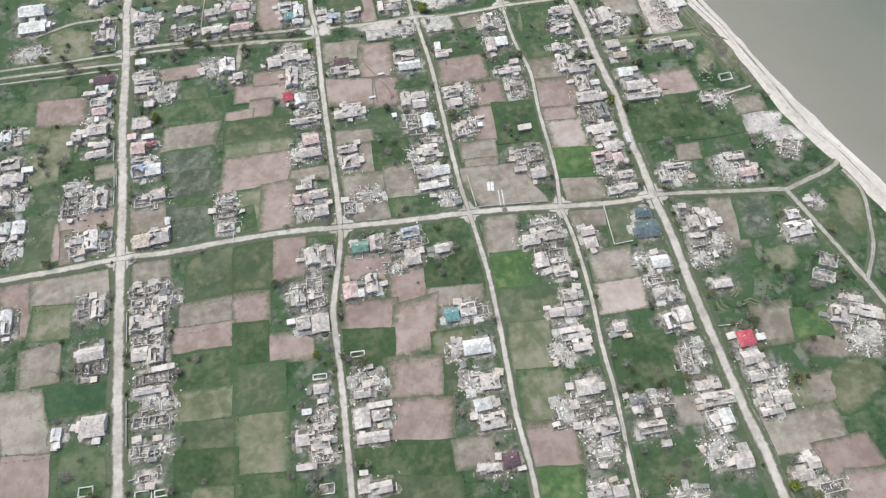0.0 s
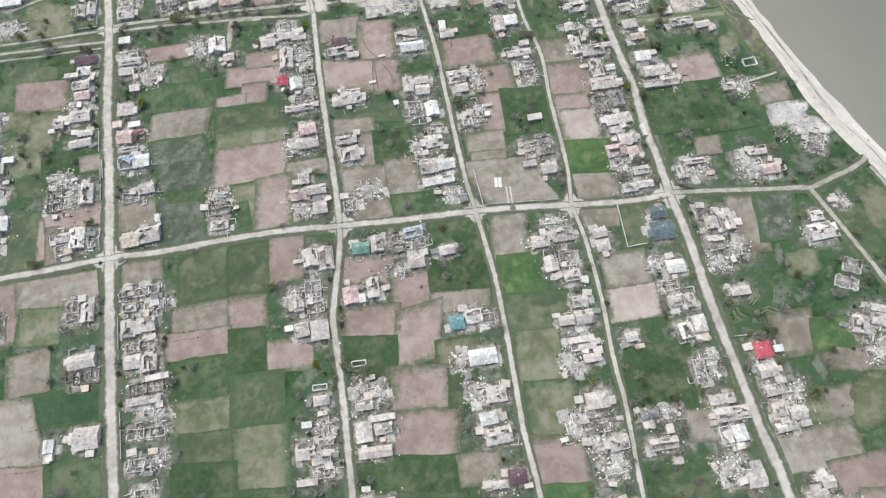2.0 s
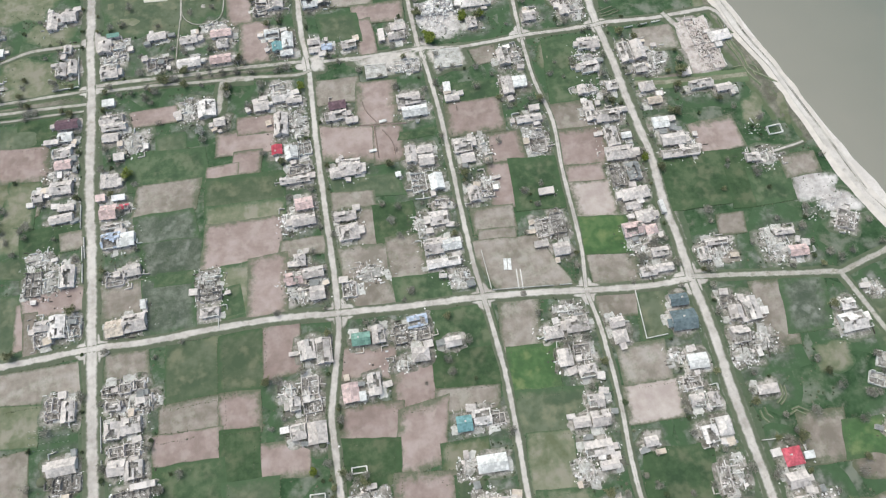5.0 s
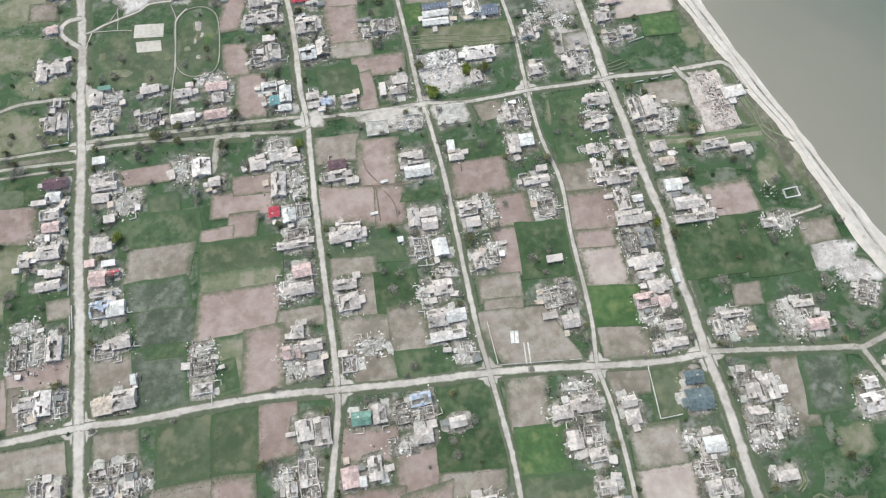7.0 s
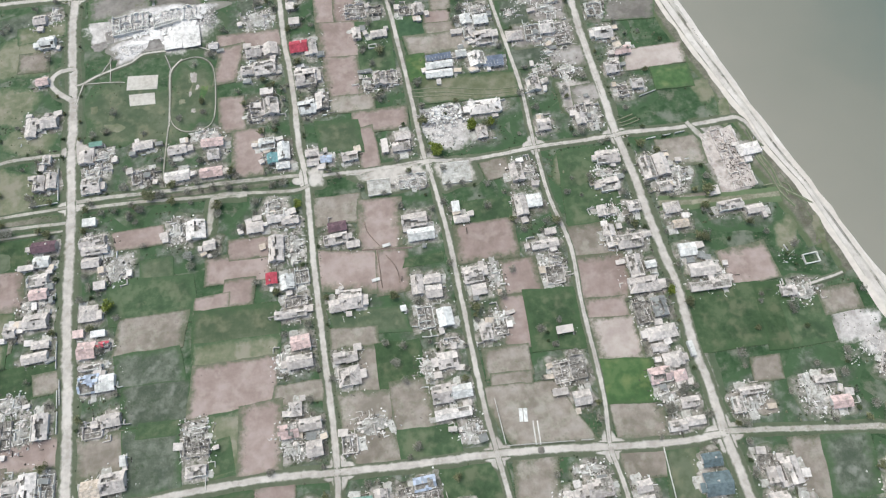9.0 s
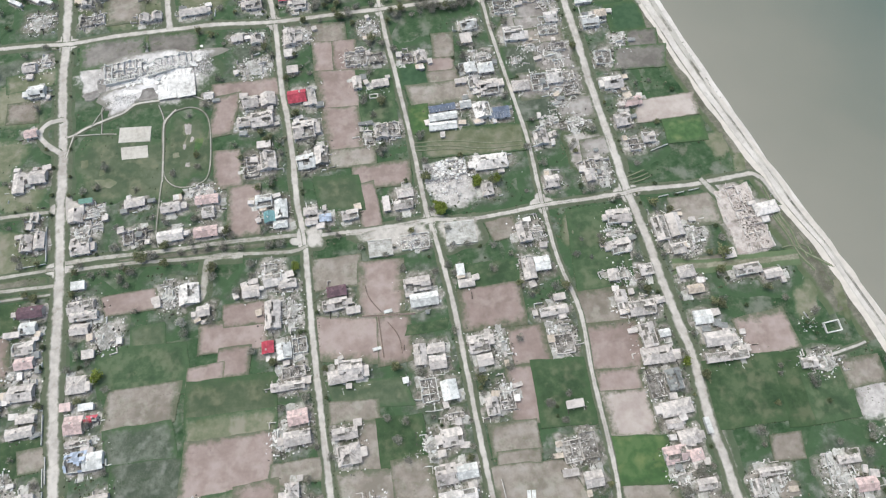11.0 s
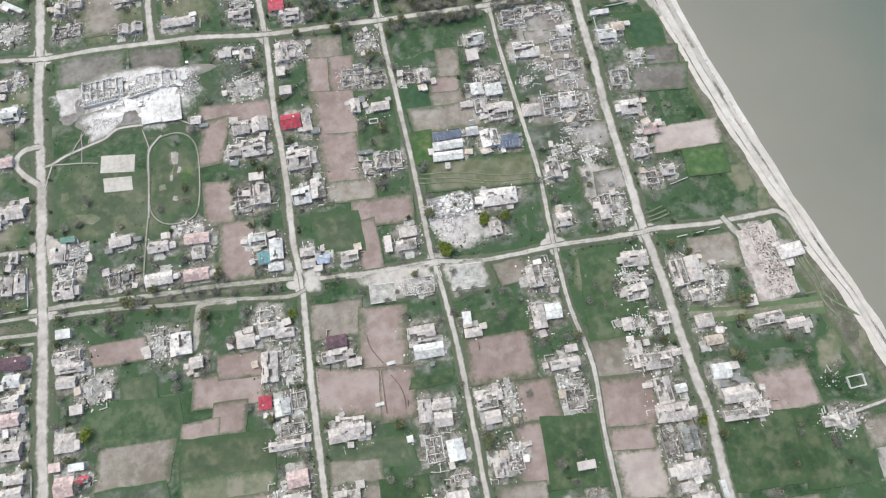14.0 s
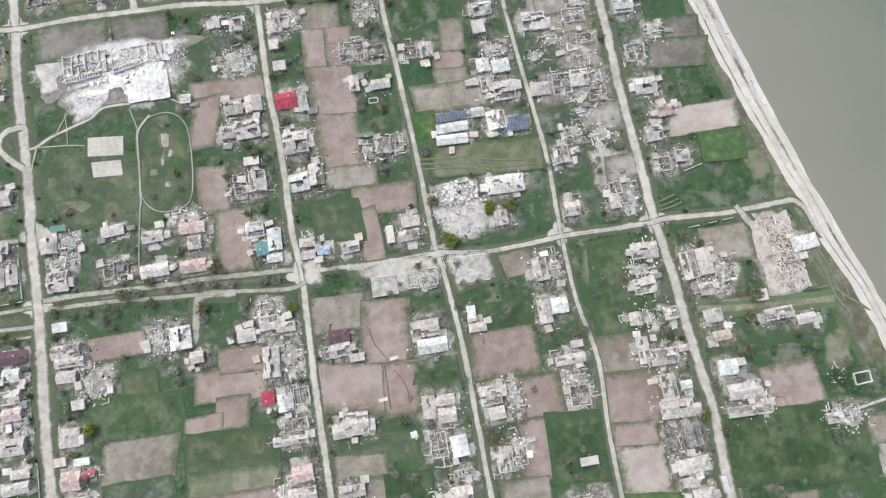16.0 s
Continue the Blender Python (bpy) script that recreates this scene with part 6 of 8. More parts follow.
damaged_house(26.6, 196.7, 16.7, 4.3, -0.7, "pale")
rubble_heap(32.7, 187.9, 10.9, 6.3, -2.8)
rubble_heap(34.1, 321.6, 8.6, 4.7, 0.3)

# ---- middle quarter, between the third and fourth street ----
plot("green", 63.4, 296.3, 27.8, 12.1, -5.2, -7.7)
plot("soil", 61.4, 279.4, 28.3, 18.6, -3.9, -1.7)
plot("soil", 74.7, 257.0, 14.9, 15.5, -3.1, 3.1)
plot("soil", 67.0, 234.2, 11.6, 23.5, -5.4, 0.4)
plot("green", 84.8, 231.6, 22.2, 27.4, -8.1, 3.3)
plot("drysoil", 57.3, 215.8, 18.8, 10.9, -5.5, 1.3)
plot("drysoil", 57.2, 206.7, 17.7, 4.7, -6.1, -2.7)
plot("drysoil", 64.3, 188.1, 34.9, 26.7, -6.4, 27.8)
plot("drysoil", 77.3, 320.0, 12.0, 10.0, 2.8, 8.8)
shed(50.0, 301.1, 3.8, 5.8, -3.7, "white")
house(51.6, 293.7, 7.8, 3.7, -3.2)
house(91.6, 296.0, 7.3, 6.8, -3.4, "white")
damaged_house(84.1, 294.5, 5.8, 10.7, -1.3)
damaged_house(86.7, 314.8, 6.5, 11.0, 0.4)
rubble_heap(94.2, 313.9, 6.5, 10.3, -4.0)
shed(95.1, 276.9, 5.7, 3.0, -1.2)
house(90.6, 270.6, 13.6, 3.9, -0.4)
rubble_heap(92.0, 261.1, 8.9, 6.1, -3.7)
ruin(91.5, 253.6, 8.9, 9.2, -4.6)
damaged_house(50.9, 261.9, 9.7, 8.3, -1.6)
house(52.0, 253.6, 6.9, 5.1, -0.0)
rubble_heap(60.9, 259.7, 7.0, 12.1, 0.3)
damaged_house(50.3, 231.5, 5.4, 8.0, -0.6)
ruin(58.0, 232.9, 6.8, 8.1, -2.5)
rubble_heap(57.9, 237.4, 8.1, 7.2, -2.4)
shed(88.2, 224.8, 8.0, 3.4, -1.8)
ruin(81.4, 204.7, 8.3, 9.4, 0.4)
ruin(89.5, 205.9, 7.2, 11.2, -3.2)
shed(77.8, 195.9, 7.0, 2.9, -3.3)
house(87.3, 191.2, 7.7, 6.2, -1.4)

# ---- middle quarter, between the fourth and fifth street ----
plot("drysoil", 115.7, 267.3, 23.8, 16.9, -6.7, 6.4)
plot("soil", 114.5, 247.6, 23.9, 21.0, -5.4, -1.5)
plot("soil", 112.3, 230.3, 17.4, 9.7, -6.1, 6.1)
plot("palesoil", 111.5, 214.7, 19.1, 19.9, -7.7, 4.6)
plot("fresh", 111.5, 194.8, 23.1, 17.4, -9.5, 4.5)
plot("green", 123.1, 299.8, 25.2, 41.1, -4.3, -3.5)
damaged_house(133.3, 296.9, 9.9, 7.4, 0.8)
rubble_heap(133.7, 304.9, 11.6, 6.0, -3.9)
damaged_house(137.4, 313.4, 12.4, 7.5, -4.8)
damaged_house(125.2, 282.5, 5.1, 5.6, -4.3)
rubble_heap(131.5, 282.1, 6.3, 6.9, -1.6)
damaged_house(125.0, 264.7, 5.5, 5.9, -1.4)
damaged_house(125.0, 270.9, 5.1, 5.7, -3.9)
damaged_house(133.6, 263.0, 12.7, 7.1, -3.9)
damaged_house(142.1, 282.1, 6.3, 5.8, -1.4)
house(143.4, 265.0, 4.2, 2.5, -1.1)
damaged_house(132.2, 249.2, 6.9, 11.4, -0.9)
house(140.1, 248.6, 5.0, 3.2, -0.6, "white")
house(133.4, 238.9, 15.1, 7.6, -4.6)
ruin(128.6, 225.1, 7.6, 10.8, -2.1, "dark")
damaged_house(137.2, 226.2, 7.0, 9.3, 0.0, "dark")
house(133.8, 213.5, 14.6, 6.2, 0.7)
damaged_house(130.1, 206.8, 6.6, 3.4, -3.1)
house(135.0, 199.9, 9.2, 6.0, 0.1)
damaged_house(126.4, 193.8, 10.4, 7.2, -1.1, "pink")
house(135.5, 191.8, 5.7, 4.6, 0.6, "pink")
house(135.8, 179.1, 8.2, 4.4, -3.6)
rubble_heap(126.6, 183.8, 9.0, 5.2, -0.8)

# ---- middle quarter, between the fifth street and the lake ----
plot("soil", 189.0, 238.7, 22.3, 16.8, 1.9, 3.0)
plot("green", 169.2, 214.6, 35.8, 27.9, -3.8, -4.0)
plot("green", 193.0, 210.7, 12.3, 30.2, -5.1, -2.7)
plot("green", 206.7, 204.6, 17.6, 19.6, -2.3, -2.7)
plot("drysoil", 177.8, 186.8, 11.3, 8.5, -4.8, -4.5)
plot("drysoil", 175.3, 278.9, 22.8, 5.2, -3.6, -8.0)
plot("drysoil", 226.1, 211.9, 15.9, 9.3, -1.0, -1.6)
plot("drysoil", 178.1, 308.8, 21.5, 14.1, -3.7, -2.3)
house(161.2, 276.7, 8.0, 5.8, 0.0)
house(162.6, 266.9, 7.7, 4.0, -2.1, "tan")
house(161.0, 252.3, 8.4, 6.4, -4.4, "white")
house(164.3, 240.6, 12.4, 6.5, -3.8)
damaged_house(165.6, 231.7, 20.4, 4.3, -4.1)
rubble_heap(172.3, 237.2, 6.9, 9.1, -4.4)
damaged_house(202.2, 220.7, 6.8, 4.3, -4.1)
rubble_heap(210.7, 219.3, 12.2, 9.0, -1.3)
wall_outline(221.2, 235.1, 7.7, 5.0, 0.7)
scatter(210.6, 239.8, 9, 8, 60, 0.9, 10)
house(165.7, 178.3, 11.5, 2.9, -4.4)
shed(186.1, 281.4, 5.2, 4.9, -0.5)
damaged_house(191.5, 271.5, 12.9, 5.1, -0.6)
house(203.2, 266.7, 8.5, 4.1, -0.1)
damaged_house(156.6, 302.0, 6.7, 12.9, -0.2)
house(164.4, 302.5, 6.6, 12.3, -0.7)
damaged_house(161.7, 289.4, 6.7, 5.3, 0.5)
rubble_heap(169.2, 289.6, 6.2, 5.3, 0.7)
rubble_heap(172.3, 295.8, 8.8, 10.3, -1.2)

# ---- north quarter, west of the main street ----
plot("drysoil", -176.1, 448.8, 14.9, 10.8, -6.6, 5.5)
plot("drygrass", -172.1, 471.0, 25.4, 9.3, 2.1, 0.9)
house(-169.6, 431.9, 6.6, 5.1, 0.8, "pink")
damaged_house(-175.1, 400.6, 5.8, 12.1, -4.4)
house(-164.9, 402.6, 8.7, 7.3, -4.4)
damaged_house(-165.9, 377.3, 4.2, 5.3, -4.6)
damaged_house(-169.6, 362.7, 6.1, 8.9, -3.8)
house(-162.7, 363.3, 5.0, 9.3, -2.8)
damaged_house(-172.6, 479.6, 7.2, 6.5, -2.2)
rubble_heap(-164.5, 481.2, 6.3, 7.6, -0.9)
damaged_house(-167.6, 460.9, 9.2, 8.4, -0.5, "white")
house(-216.6, 398.7, 16.9, 10.1, -4.5, "white")
house(-215.7, 383.1, 17.4, 9.7, -2.6, "white")
rubble_heap(-217.2, 359.7, 18.4, 10.0, -1.7)

# ---- north quarter, between the main and second street ----
plot("soil", -47.7, 437.6, 35.0, 8.5, -4.9, 5.6)
plot("soil", -61.7, 422.6, 10.6, 23.4, 2.7, -17.0)
plot("soil", -62.5, 386.6, 11.1, 20.4, -3.4, 1.9)
plot("soil", -55.9, 359.1, 13.8, 26.9, -2.1, -3.2)
plot("darksoil", -124.5, 481.5, 35, 17, -3.8, 3.8)
plot("darksoil", -88.2, 480.0, 26, 14.5, -6.3, 8.8)
plot("court", -112.6, 420.2, 17.9, 10.0, -8.8, 3.5)
plot("court", -113.0, 408.2, 14.8, 8.0, -6.1, 8.6)
shed(-142.3, 333.4, 6.8, 4.2, -2.7, "white")
damaged_house(-143.9, 374.0, 7.4, 7.6, -4.3)
rubble_heap(-135.0, 373.9, 6.7, 7.5, -1.4)
shed(-138.7, 381.7, 7.1, 2.5, -2.8, "green")
rubble_heap(-140.5, 365.2, 11.1, 5.4, -0.9)
damaged_house(-141.1, 355.6, 9.6, 9.5, -2.0)
house(-112.8, 375.3, 10.4, 4.8, 0.8)
ruin(-116.8, 355.5, 5.0, 7.3, 0.7)
ruin(-110.1, 355.8, 5.0, 7.0, -4.6)
house(-94.6, 351.6, 12.9, 5.9, -0.4, "pale")
damaged_house(-93.7, 368.4, 9.8, 5.3, -0.7)
rubble_heap(-77.2, 376.0, 12.8, 5.0, -3.2)
house(-74.3, 368.9, 11.8, 5.0, -4.3, "pink")
damaged_house(-74.1, 361.5, 6.1, 6.1, -2.1)
house(-76.1, 350.0, 11.8, 5.7, -2.9, "pink")
damaged_house(-44.3, 361.6, 8.4, 7.4, -0.6, "white")
house(-42.4, 351.5, 5.3, 6.0, 0.5, "teal")
damaged_house(-35.8, 354.9, 6.1, 10.3, -2.7, "white")
house(-37.2, 346.0, 6.9, 3.6, -3.3, "white")
rubble_heap(-41.7, 452.0, 15.5, 11.1, -2.0)
damaged_house(-45.8, 426.9, 8.6, 7.6, -0.8)
house(-35.8, 426.5, 7.9, 8.0, -0.3)
damaged_house(-40.3, 413.7, 11.9, 9.5, -1.5)
damaged_house(-50.7, 414.1, 6.8, 6.0, -3.2)
ruin(-49.4, 381.5, 7.6, 6.4, -3.0)
ruin(-48.5, 387.9, 6.6, 6.5, 0.1)
damaged_house(-39.6, 386.0, 8.1, 10.5, -1.9)
shed(-41.1, 396.6, 7.3, 3.8, -4.7)
damaged_house(-49.6, 475.0, 6.3, 5.0, -2.5)
house(-38.3, 471.5, 6.3, 6.9, -3.6)

# ---- north quarter, between the second and third street ----
plot("drysoil", 4.8, 467.3, 16.2, 13.5, -8.8, 6.1)
plot("soil", 0.4, 449.9, 11.1, 20.9, -7.3, 3.3)
plot("soil", 12.0, 448.9, 10.8, 19.9, -6.1, 2.5)
plot("soil", 4.0, 425.6, 20.3, 26.2, -10.1, 8.1)
plot("soil", 3.5, 398.0, 17.9, 27.0, -6.5, 6.3)
plot("drysoil", 5.9, 379.1, 22.0, 8.2, -6.8, 3.7)
plot("soil", 19.9, 364.8, 27.8, 11.3, -4.5, -1.3)
plot("soil", 9.8, 347.9, 7.8, 24.3, 4.2, -3.5)
plot("olive", -4.3, 358.6, 20.7, 17.4, -9.8, 11.5)
plot("green", 25.4, 414.2, 16.6, 38.2, -8.9, 5.5)
damaged_house(-18.8, 468.7, 6.5, 11.4, -1.0)
rubble_heap(-10.3, 469.7, 8.3, 8.9, -4.6)
shed(-20.8, 456.5, 4.7, 4.8, -3.4)
shed(-19.7, 444.3, 6.2, 4.7, -4.4)
house(-19.2, 424.9, 10.0, 8.0, -2.1, "red")
damaged_house(-11.1, 423.1, 4.5, 11.5, 0.9)
damaged_house(-17.9, 401.7, 11.8, 10.9, -1.8)
damaged_house(-12.6, 403.1, 4.4, 7.6, -2.7)
damaged_house(-19.6, 381.0, 9.2, 8.8, 0.6, "white")
damaged_house(-10.5, 383.2, 7.2, 10.5, -4.4)
house(-20.7, 350.3, 6.9, 4.0, -2.9)
house(-20.8, 344.1, 6.1, 3.6, -0.1)
house(-13.4, 344.9, 5.8, 3.9, -5.0, "blue")
house(-0.3, 343.7, 8.3, 5.1, -0.4)
rubble_heap(15.9, 390.7, 5.8, 9.9, -2.8)
damaged_house(24.5, 391.0, 6.9, 8.1, -4.9)
ruin(31.5, 391.8, 6.1, 9.1, -3.5)
house(30.4, 350.4, 8.4, 4.7, -2.3)
damaged_house(28.5, 343.8, 9.7, 4.9, -2.7)
shed(19.5, 345.9, 3.3, 8.2, -1.9)
ruin(17.9, 445.0, 12.4, 10.4, -4.7)
ruin(29.9, 442.4, 7.7, 6.6, -3.7)
rubble_heap(29.5, 466.0, 9.5, 9.7, 0.8)
house(29.3, 423.9, 9.1, 4.6, -2.3)
damaged_house(16.0, 426.8, 4.6, 8.1, -2.2)
wall_outline(24.0, 416.4, 4.5, 2.7, -4.5)

# ---- north quarter, between the third and fourth street ----
plot("deepgreen", 49.3, 425.8, 16.9, 13.4, -3.2, -4.7)
plot("drysoil", 70.0, 443.1, 8.8, 16.4, -4.6, -3.1)
plot("soil", 65.6, 429.4, 12.7, 8.3, -6.2, -3.2)
plot("drysoil", 65.7, 419.7, 14.5, 9.2, -6.3, 4.5)
plot("drysoil", 62.3, 410.9, 33.5, 11.4, -4.9, 9.3)
plot("fresh", 47.0, 395.7, 7.4, 15.6, -3.8, 0.4)
plot("drygrass", 73.8, 375.8, 53.7, 14.4, -7.1, 0.3)
ruin(47.4, 438.2, 6.6, 5.9, -3.3)
house(55.5, 437.3, 5.9, 7.6, 0.7)
house(60.7, 399.1, 14.5, 4.0, -0.9, "solar")
house(60.0, 393.6, 15.3, 4.3, -2.0, "white")
house(58.8, 387.5, 15.2, 4.5, -4.7, "white")
house(74.2, 399.0, 5.9, 4.4, -2.6, "white")
damaged_house(82.5, 392.6, 9.1, 9.4, -0.3, "pale")
house(92.7, 389.1, 8.8, 7.0, -2.4, "solar")
damaged_house(88.2, 454.1, 9.4, 7.0, -1.4, "white")
shed(84.3, 444.6, 6.2, 6.8, 0.4)
house(91.0, 421.1, 8.5, 6.5, -1.1, "white")
damaged_house(82.3, 423.0, 6.4, 6.5, -1.2, "white")
shed(74.8, 414.9, 6.6, 2.8, -4.8)
rubble_heap(91.3, 430.9, 12.3, 7.4, -4.9)
damaged_house(81.5, 412.5, 5.4, 8.1, -0.4)
damaged_house(89.9, 407.8, 10.5, 9.8, -2.5)
house(73.9, 343.2, 5.6, 6.8, 0.2)

# ---- north quarter, between the fourth and fifth street ----
plot("wild", 112.5, 388.5, 21, 12, -5, 0.7)
plot("ash", 134.8, 384.5, 17, 12, -6, 2.1)
plot("ash", 128.5, 457.5, 17, 15, -6.5, 2.1)
plot("ash", 124.5, 448.3, 15, 7, -7.7, 4)
plot("drysoil", 128.5, 436.0, 22, 13, -6, 2)
plot("wild", 113.5, 422.0, 19, 18, -6.4, 0.9)
plot("ash", 132.5, 421.5, 20, 19, -3.4, -1.1)
plot("ash", 126, 403.5, 34, 15, -4, 0)
plot("ash", 138.4, 356.4, 12.6, 9.6, 0.4, -8.4)
for px, py, pw, pd in ((124, 452, 40, 36), (126, 418, 38, 40), (128, 393, 34, 26), (133, 357, 26, 22), (118, 468, 26, 12)):
    yard(px, py, pw, pd, -5, DUST, "dusty ground between the bombed houses", 0.08)
    HOUSES.pop()
house(110.3, 368.6, 7.2, 9.0, -0.0)
ruin(112.2, 464.5, 12, 10, -4, "white")
ruin(127.4, 466.6, 11, 4.5, -4)
rubble_heap(138.0, 462.5, 7, 8, -0.5)
damaged_house(137.8, 449.7, 7.5, 7, -4, "pale")
ruin(134.0, 441.5, 11, 7.5, -4, "white")
damaged_house(112.8, 442.0, 11.5, 9.5, -6, "pale")
rubble_heap(120.8, 430.5, 9, 6, -2.7)
rubble_heap(110.0, 423.5, 6, 6, -0.3)
rubble_heap(132.6, 422.0, 13, 11, -2.5)
ruin(136.5, 427.5, 8, 5, -6)
house(108.0, 404.8, 9.5, 6.5, -4, "grey")
ruin(119.5, 405.5, 9, 11, -5, "white")
damaged_house(128.5, 406.5, 8.5, 8.5, -5, "pale")
rubble_heap(137.2, 406.0, 8, 8, -3)
ruin(136.0, 396.0, 8.5, 6.5, -4, "dark")
rubble_heap(127.0, 397.5, 8, 6, -4)
rubble_heap(126.0, 389.0, 7, 7, -2.5)
rubble_heap(119.8, 379.5, 8, 7, -4.1)
rubble_heap(132.5, 375.0, 11, 8, 0.4)
house(108.8, 340.7, 7.0, 6.9, -3.4)
damaged_house(130.1, 339.9, 4.8, 6.7, -2.2)
ruin(132.2, 346.8, 5.7, 6.1, -3.3)
rubble_heap(139.0, 343.4, 6.5, 15.7, -1.0)

# ---- north quarter, between the fifth street and the lake ----
plot("palesoil", 184.5, 373.5, 32.9, 13.0, -2.1, -7.2)
plot("fresh", 190.3, 357.4, 18.6, 11.9, -5.7, 0.1)
plot("darksoil", 186.9, 422.8, 14.8, 11.0, -8.5, -1.8)
plot("darksoil", 181.5, 410.7, 26.9, 12.4, -7.0, -15.2)
plot("deepgreen", 182.0, 441.7, 17.2, 17.9, -2.1, 0.1)
damaged_house(160.0, 441.0, 9.5, 8.0, -4.3, "white")
house(167.8, 445.6, 6.5, 5.0, -4.0, "tan")
shed(160.5, 457.0, 10.5, 2.5, -2, "white")
ruin(160.3, 414.5, 9.5, 9, -4, "white")
rubble_heap(172.8, 424.2, 7.1, 9.5, -4.6)
damaged_house(159.9, 395.4, 10.4, 8.1, -2.7, "pale")
damaged_house(166.9, 380.4, 9.4, 5.1, 0.4, "pink")
house(157.7, 370.0, 8.1, 7.6, 0.3)
ruin(159.3, 353.7, 5.7, 7.3, -3.8)
damaged_house(168.2, 356.1, 6.6, 5.8, -4.9)

# ---- far north, west of the main street ----
damaged_house(-162.9, 548.0, 10.1, 10.2, -0.0)
rubble_heap(-168.3, 514.9, 13.0, 12.4, 0.8)
shed(-166.5, 531.5, 14, 2.2, -38, "white")
shed(-174.0, 534.0, 13, 2.0, -38, "pale")
shed(-184.0, 533.0, 10, 2.0, -38, "white")

# ---- far north, between the main and second street ----
plot("drysoil", -116.8, 517.4, 19.7, 25.3, -3.1, 2.7)
plot("drysoil", -99.2, 538.8, 16.6, 11.7, -4.7, 7.6)
damaged_house(-37.6, 499.0, 9.8, 7.4, -4.2)
rubble_heap(-38.4, 509.1, 13.1, 7.9, -3.6)
damaged_house(-139.8, 539.1, 5.2, 5.6, 0.5, "pink")
house(-132.6, 538.9, 7.0, 4.3, 0.6, "pink")
house(-125.4, 538.9, 7.1, 5.1, -4.8, "pink")
damaged_house(-139.5, 523.8, 6.0, 6.9, -3.9)
damaged_house(-130.8, 526.2, 7.4, 5.0, -2.4)
ruin(-139.8, 508.6, 7.2, 6.6, -3.4)
ruin(-132.4, 508.8, 6.4, 6.9, -0.5)
damaged_house(-104.7, 525.2, 9.0, 6.9, -2.8)
ruin(-96.9, 524.8, 7.6, 5.4, -0.3)
damaged_house(-104.8, 503.0, 5.5, 5.7, -4.1)
damaged_house(-96.9, 502.9, 5.5, 5.8, -1.9)
damaged_house(-73.6, 523.6, 16.6, 5.6, 0.8)
damaged_house(-74.7, 501.7, 16.2, 5.3, -0.8)

# ---- far north, between the second and third street ----
house(-17.7, 501.2, 8.2, 7.5, -4.5, "red")
damaged_house(-9.7, 492.8, 7.5, 7.3, -4.3)
damaged_house(23.5, 498.7, 11.4, 7.5, -1.1)

# ---- far north, between the third and fourth street ----
shed(88.5, 491.0, 8.2, 3.4, -2.8)

# ---- far north, between the fourth and fifth street ----
damaged_house(110.1, 493.0, 4.9, 3.4, -2.8)

# ---- trees ----
tree(-192.4, 193.4, 5.0, "olive")
tree(-52.4, 109.6, 4.0, "bright")
tree(154.0, 1.5, 5.0, "bright")
tree(6.0, 138.4, 2.0, "grey")
tree(-132.6, 283.8, 5.0, "bright")
tree(-162.4, 211.0, 5.0, "olive")
tree(-137.1, 261.7, 5.0, "grey")
tree(47.5, 337.3, 6.0, "bright")
tree(145.8, 233.3, 4.0, "bright")
tree(-90.9, 302.5, 5.0, "pale")
tree(-73.9, 330.0, 4.0, "olive")
tree(-97.8, 346.1, 5.0, "olive")
tree(71.0, 260.8, 4.0, "grey")
tree(47.0, 336.2, 6.0, "bright")
tree(69.1, 348.4, 5.0, "bright")
tree(78.1, 348.1, 4.0, "olive")
tree(43.7, 357.1, 4.0, "olive")
tree(-109.4, 342.0, 5.0, "olive")
tree(-97.8, 336.3, 5.0, "olive")
tree(-112.2, 344.1, 4.0, "olive")
tree(-74.9, 328.8, 4.0, "olive")
tree(-32.1, 320.6, 4.0, "bright")
tree(46.7, 337.8, 6.5, "bright")
tree(69.8, 349.2, 4.5, "bright")
tree(80.5, 348.3, 5.0, "bright")
tree(42.8, 357.3, 5.0, "olive")


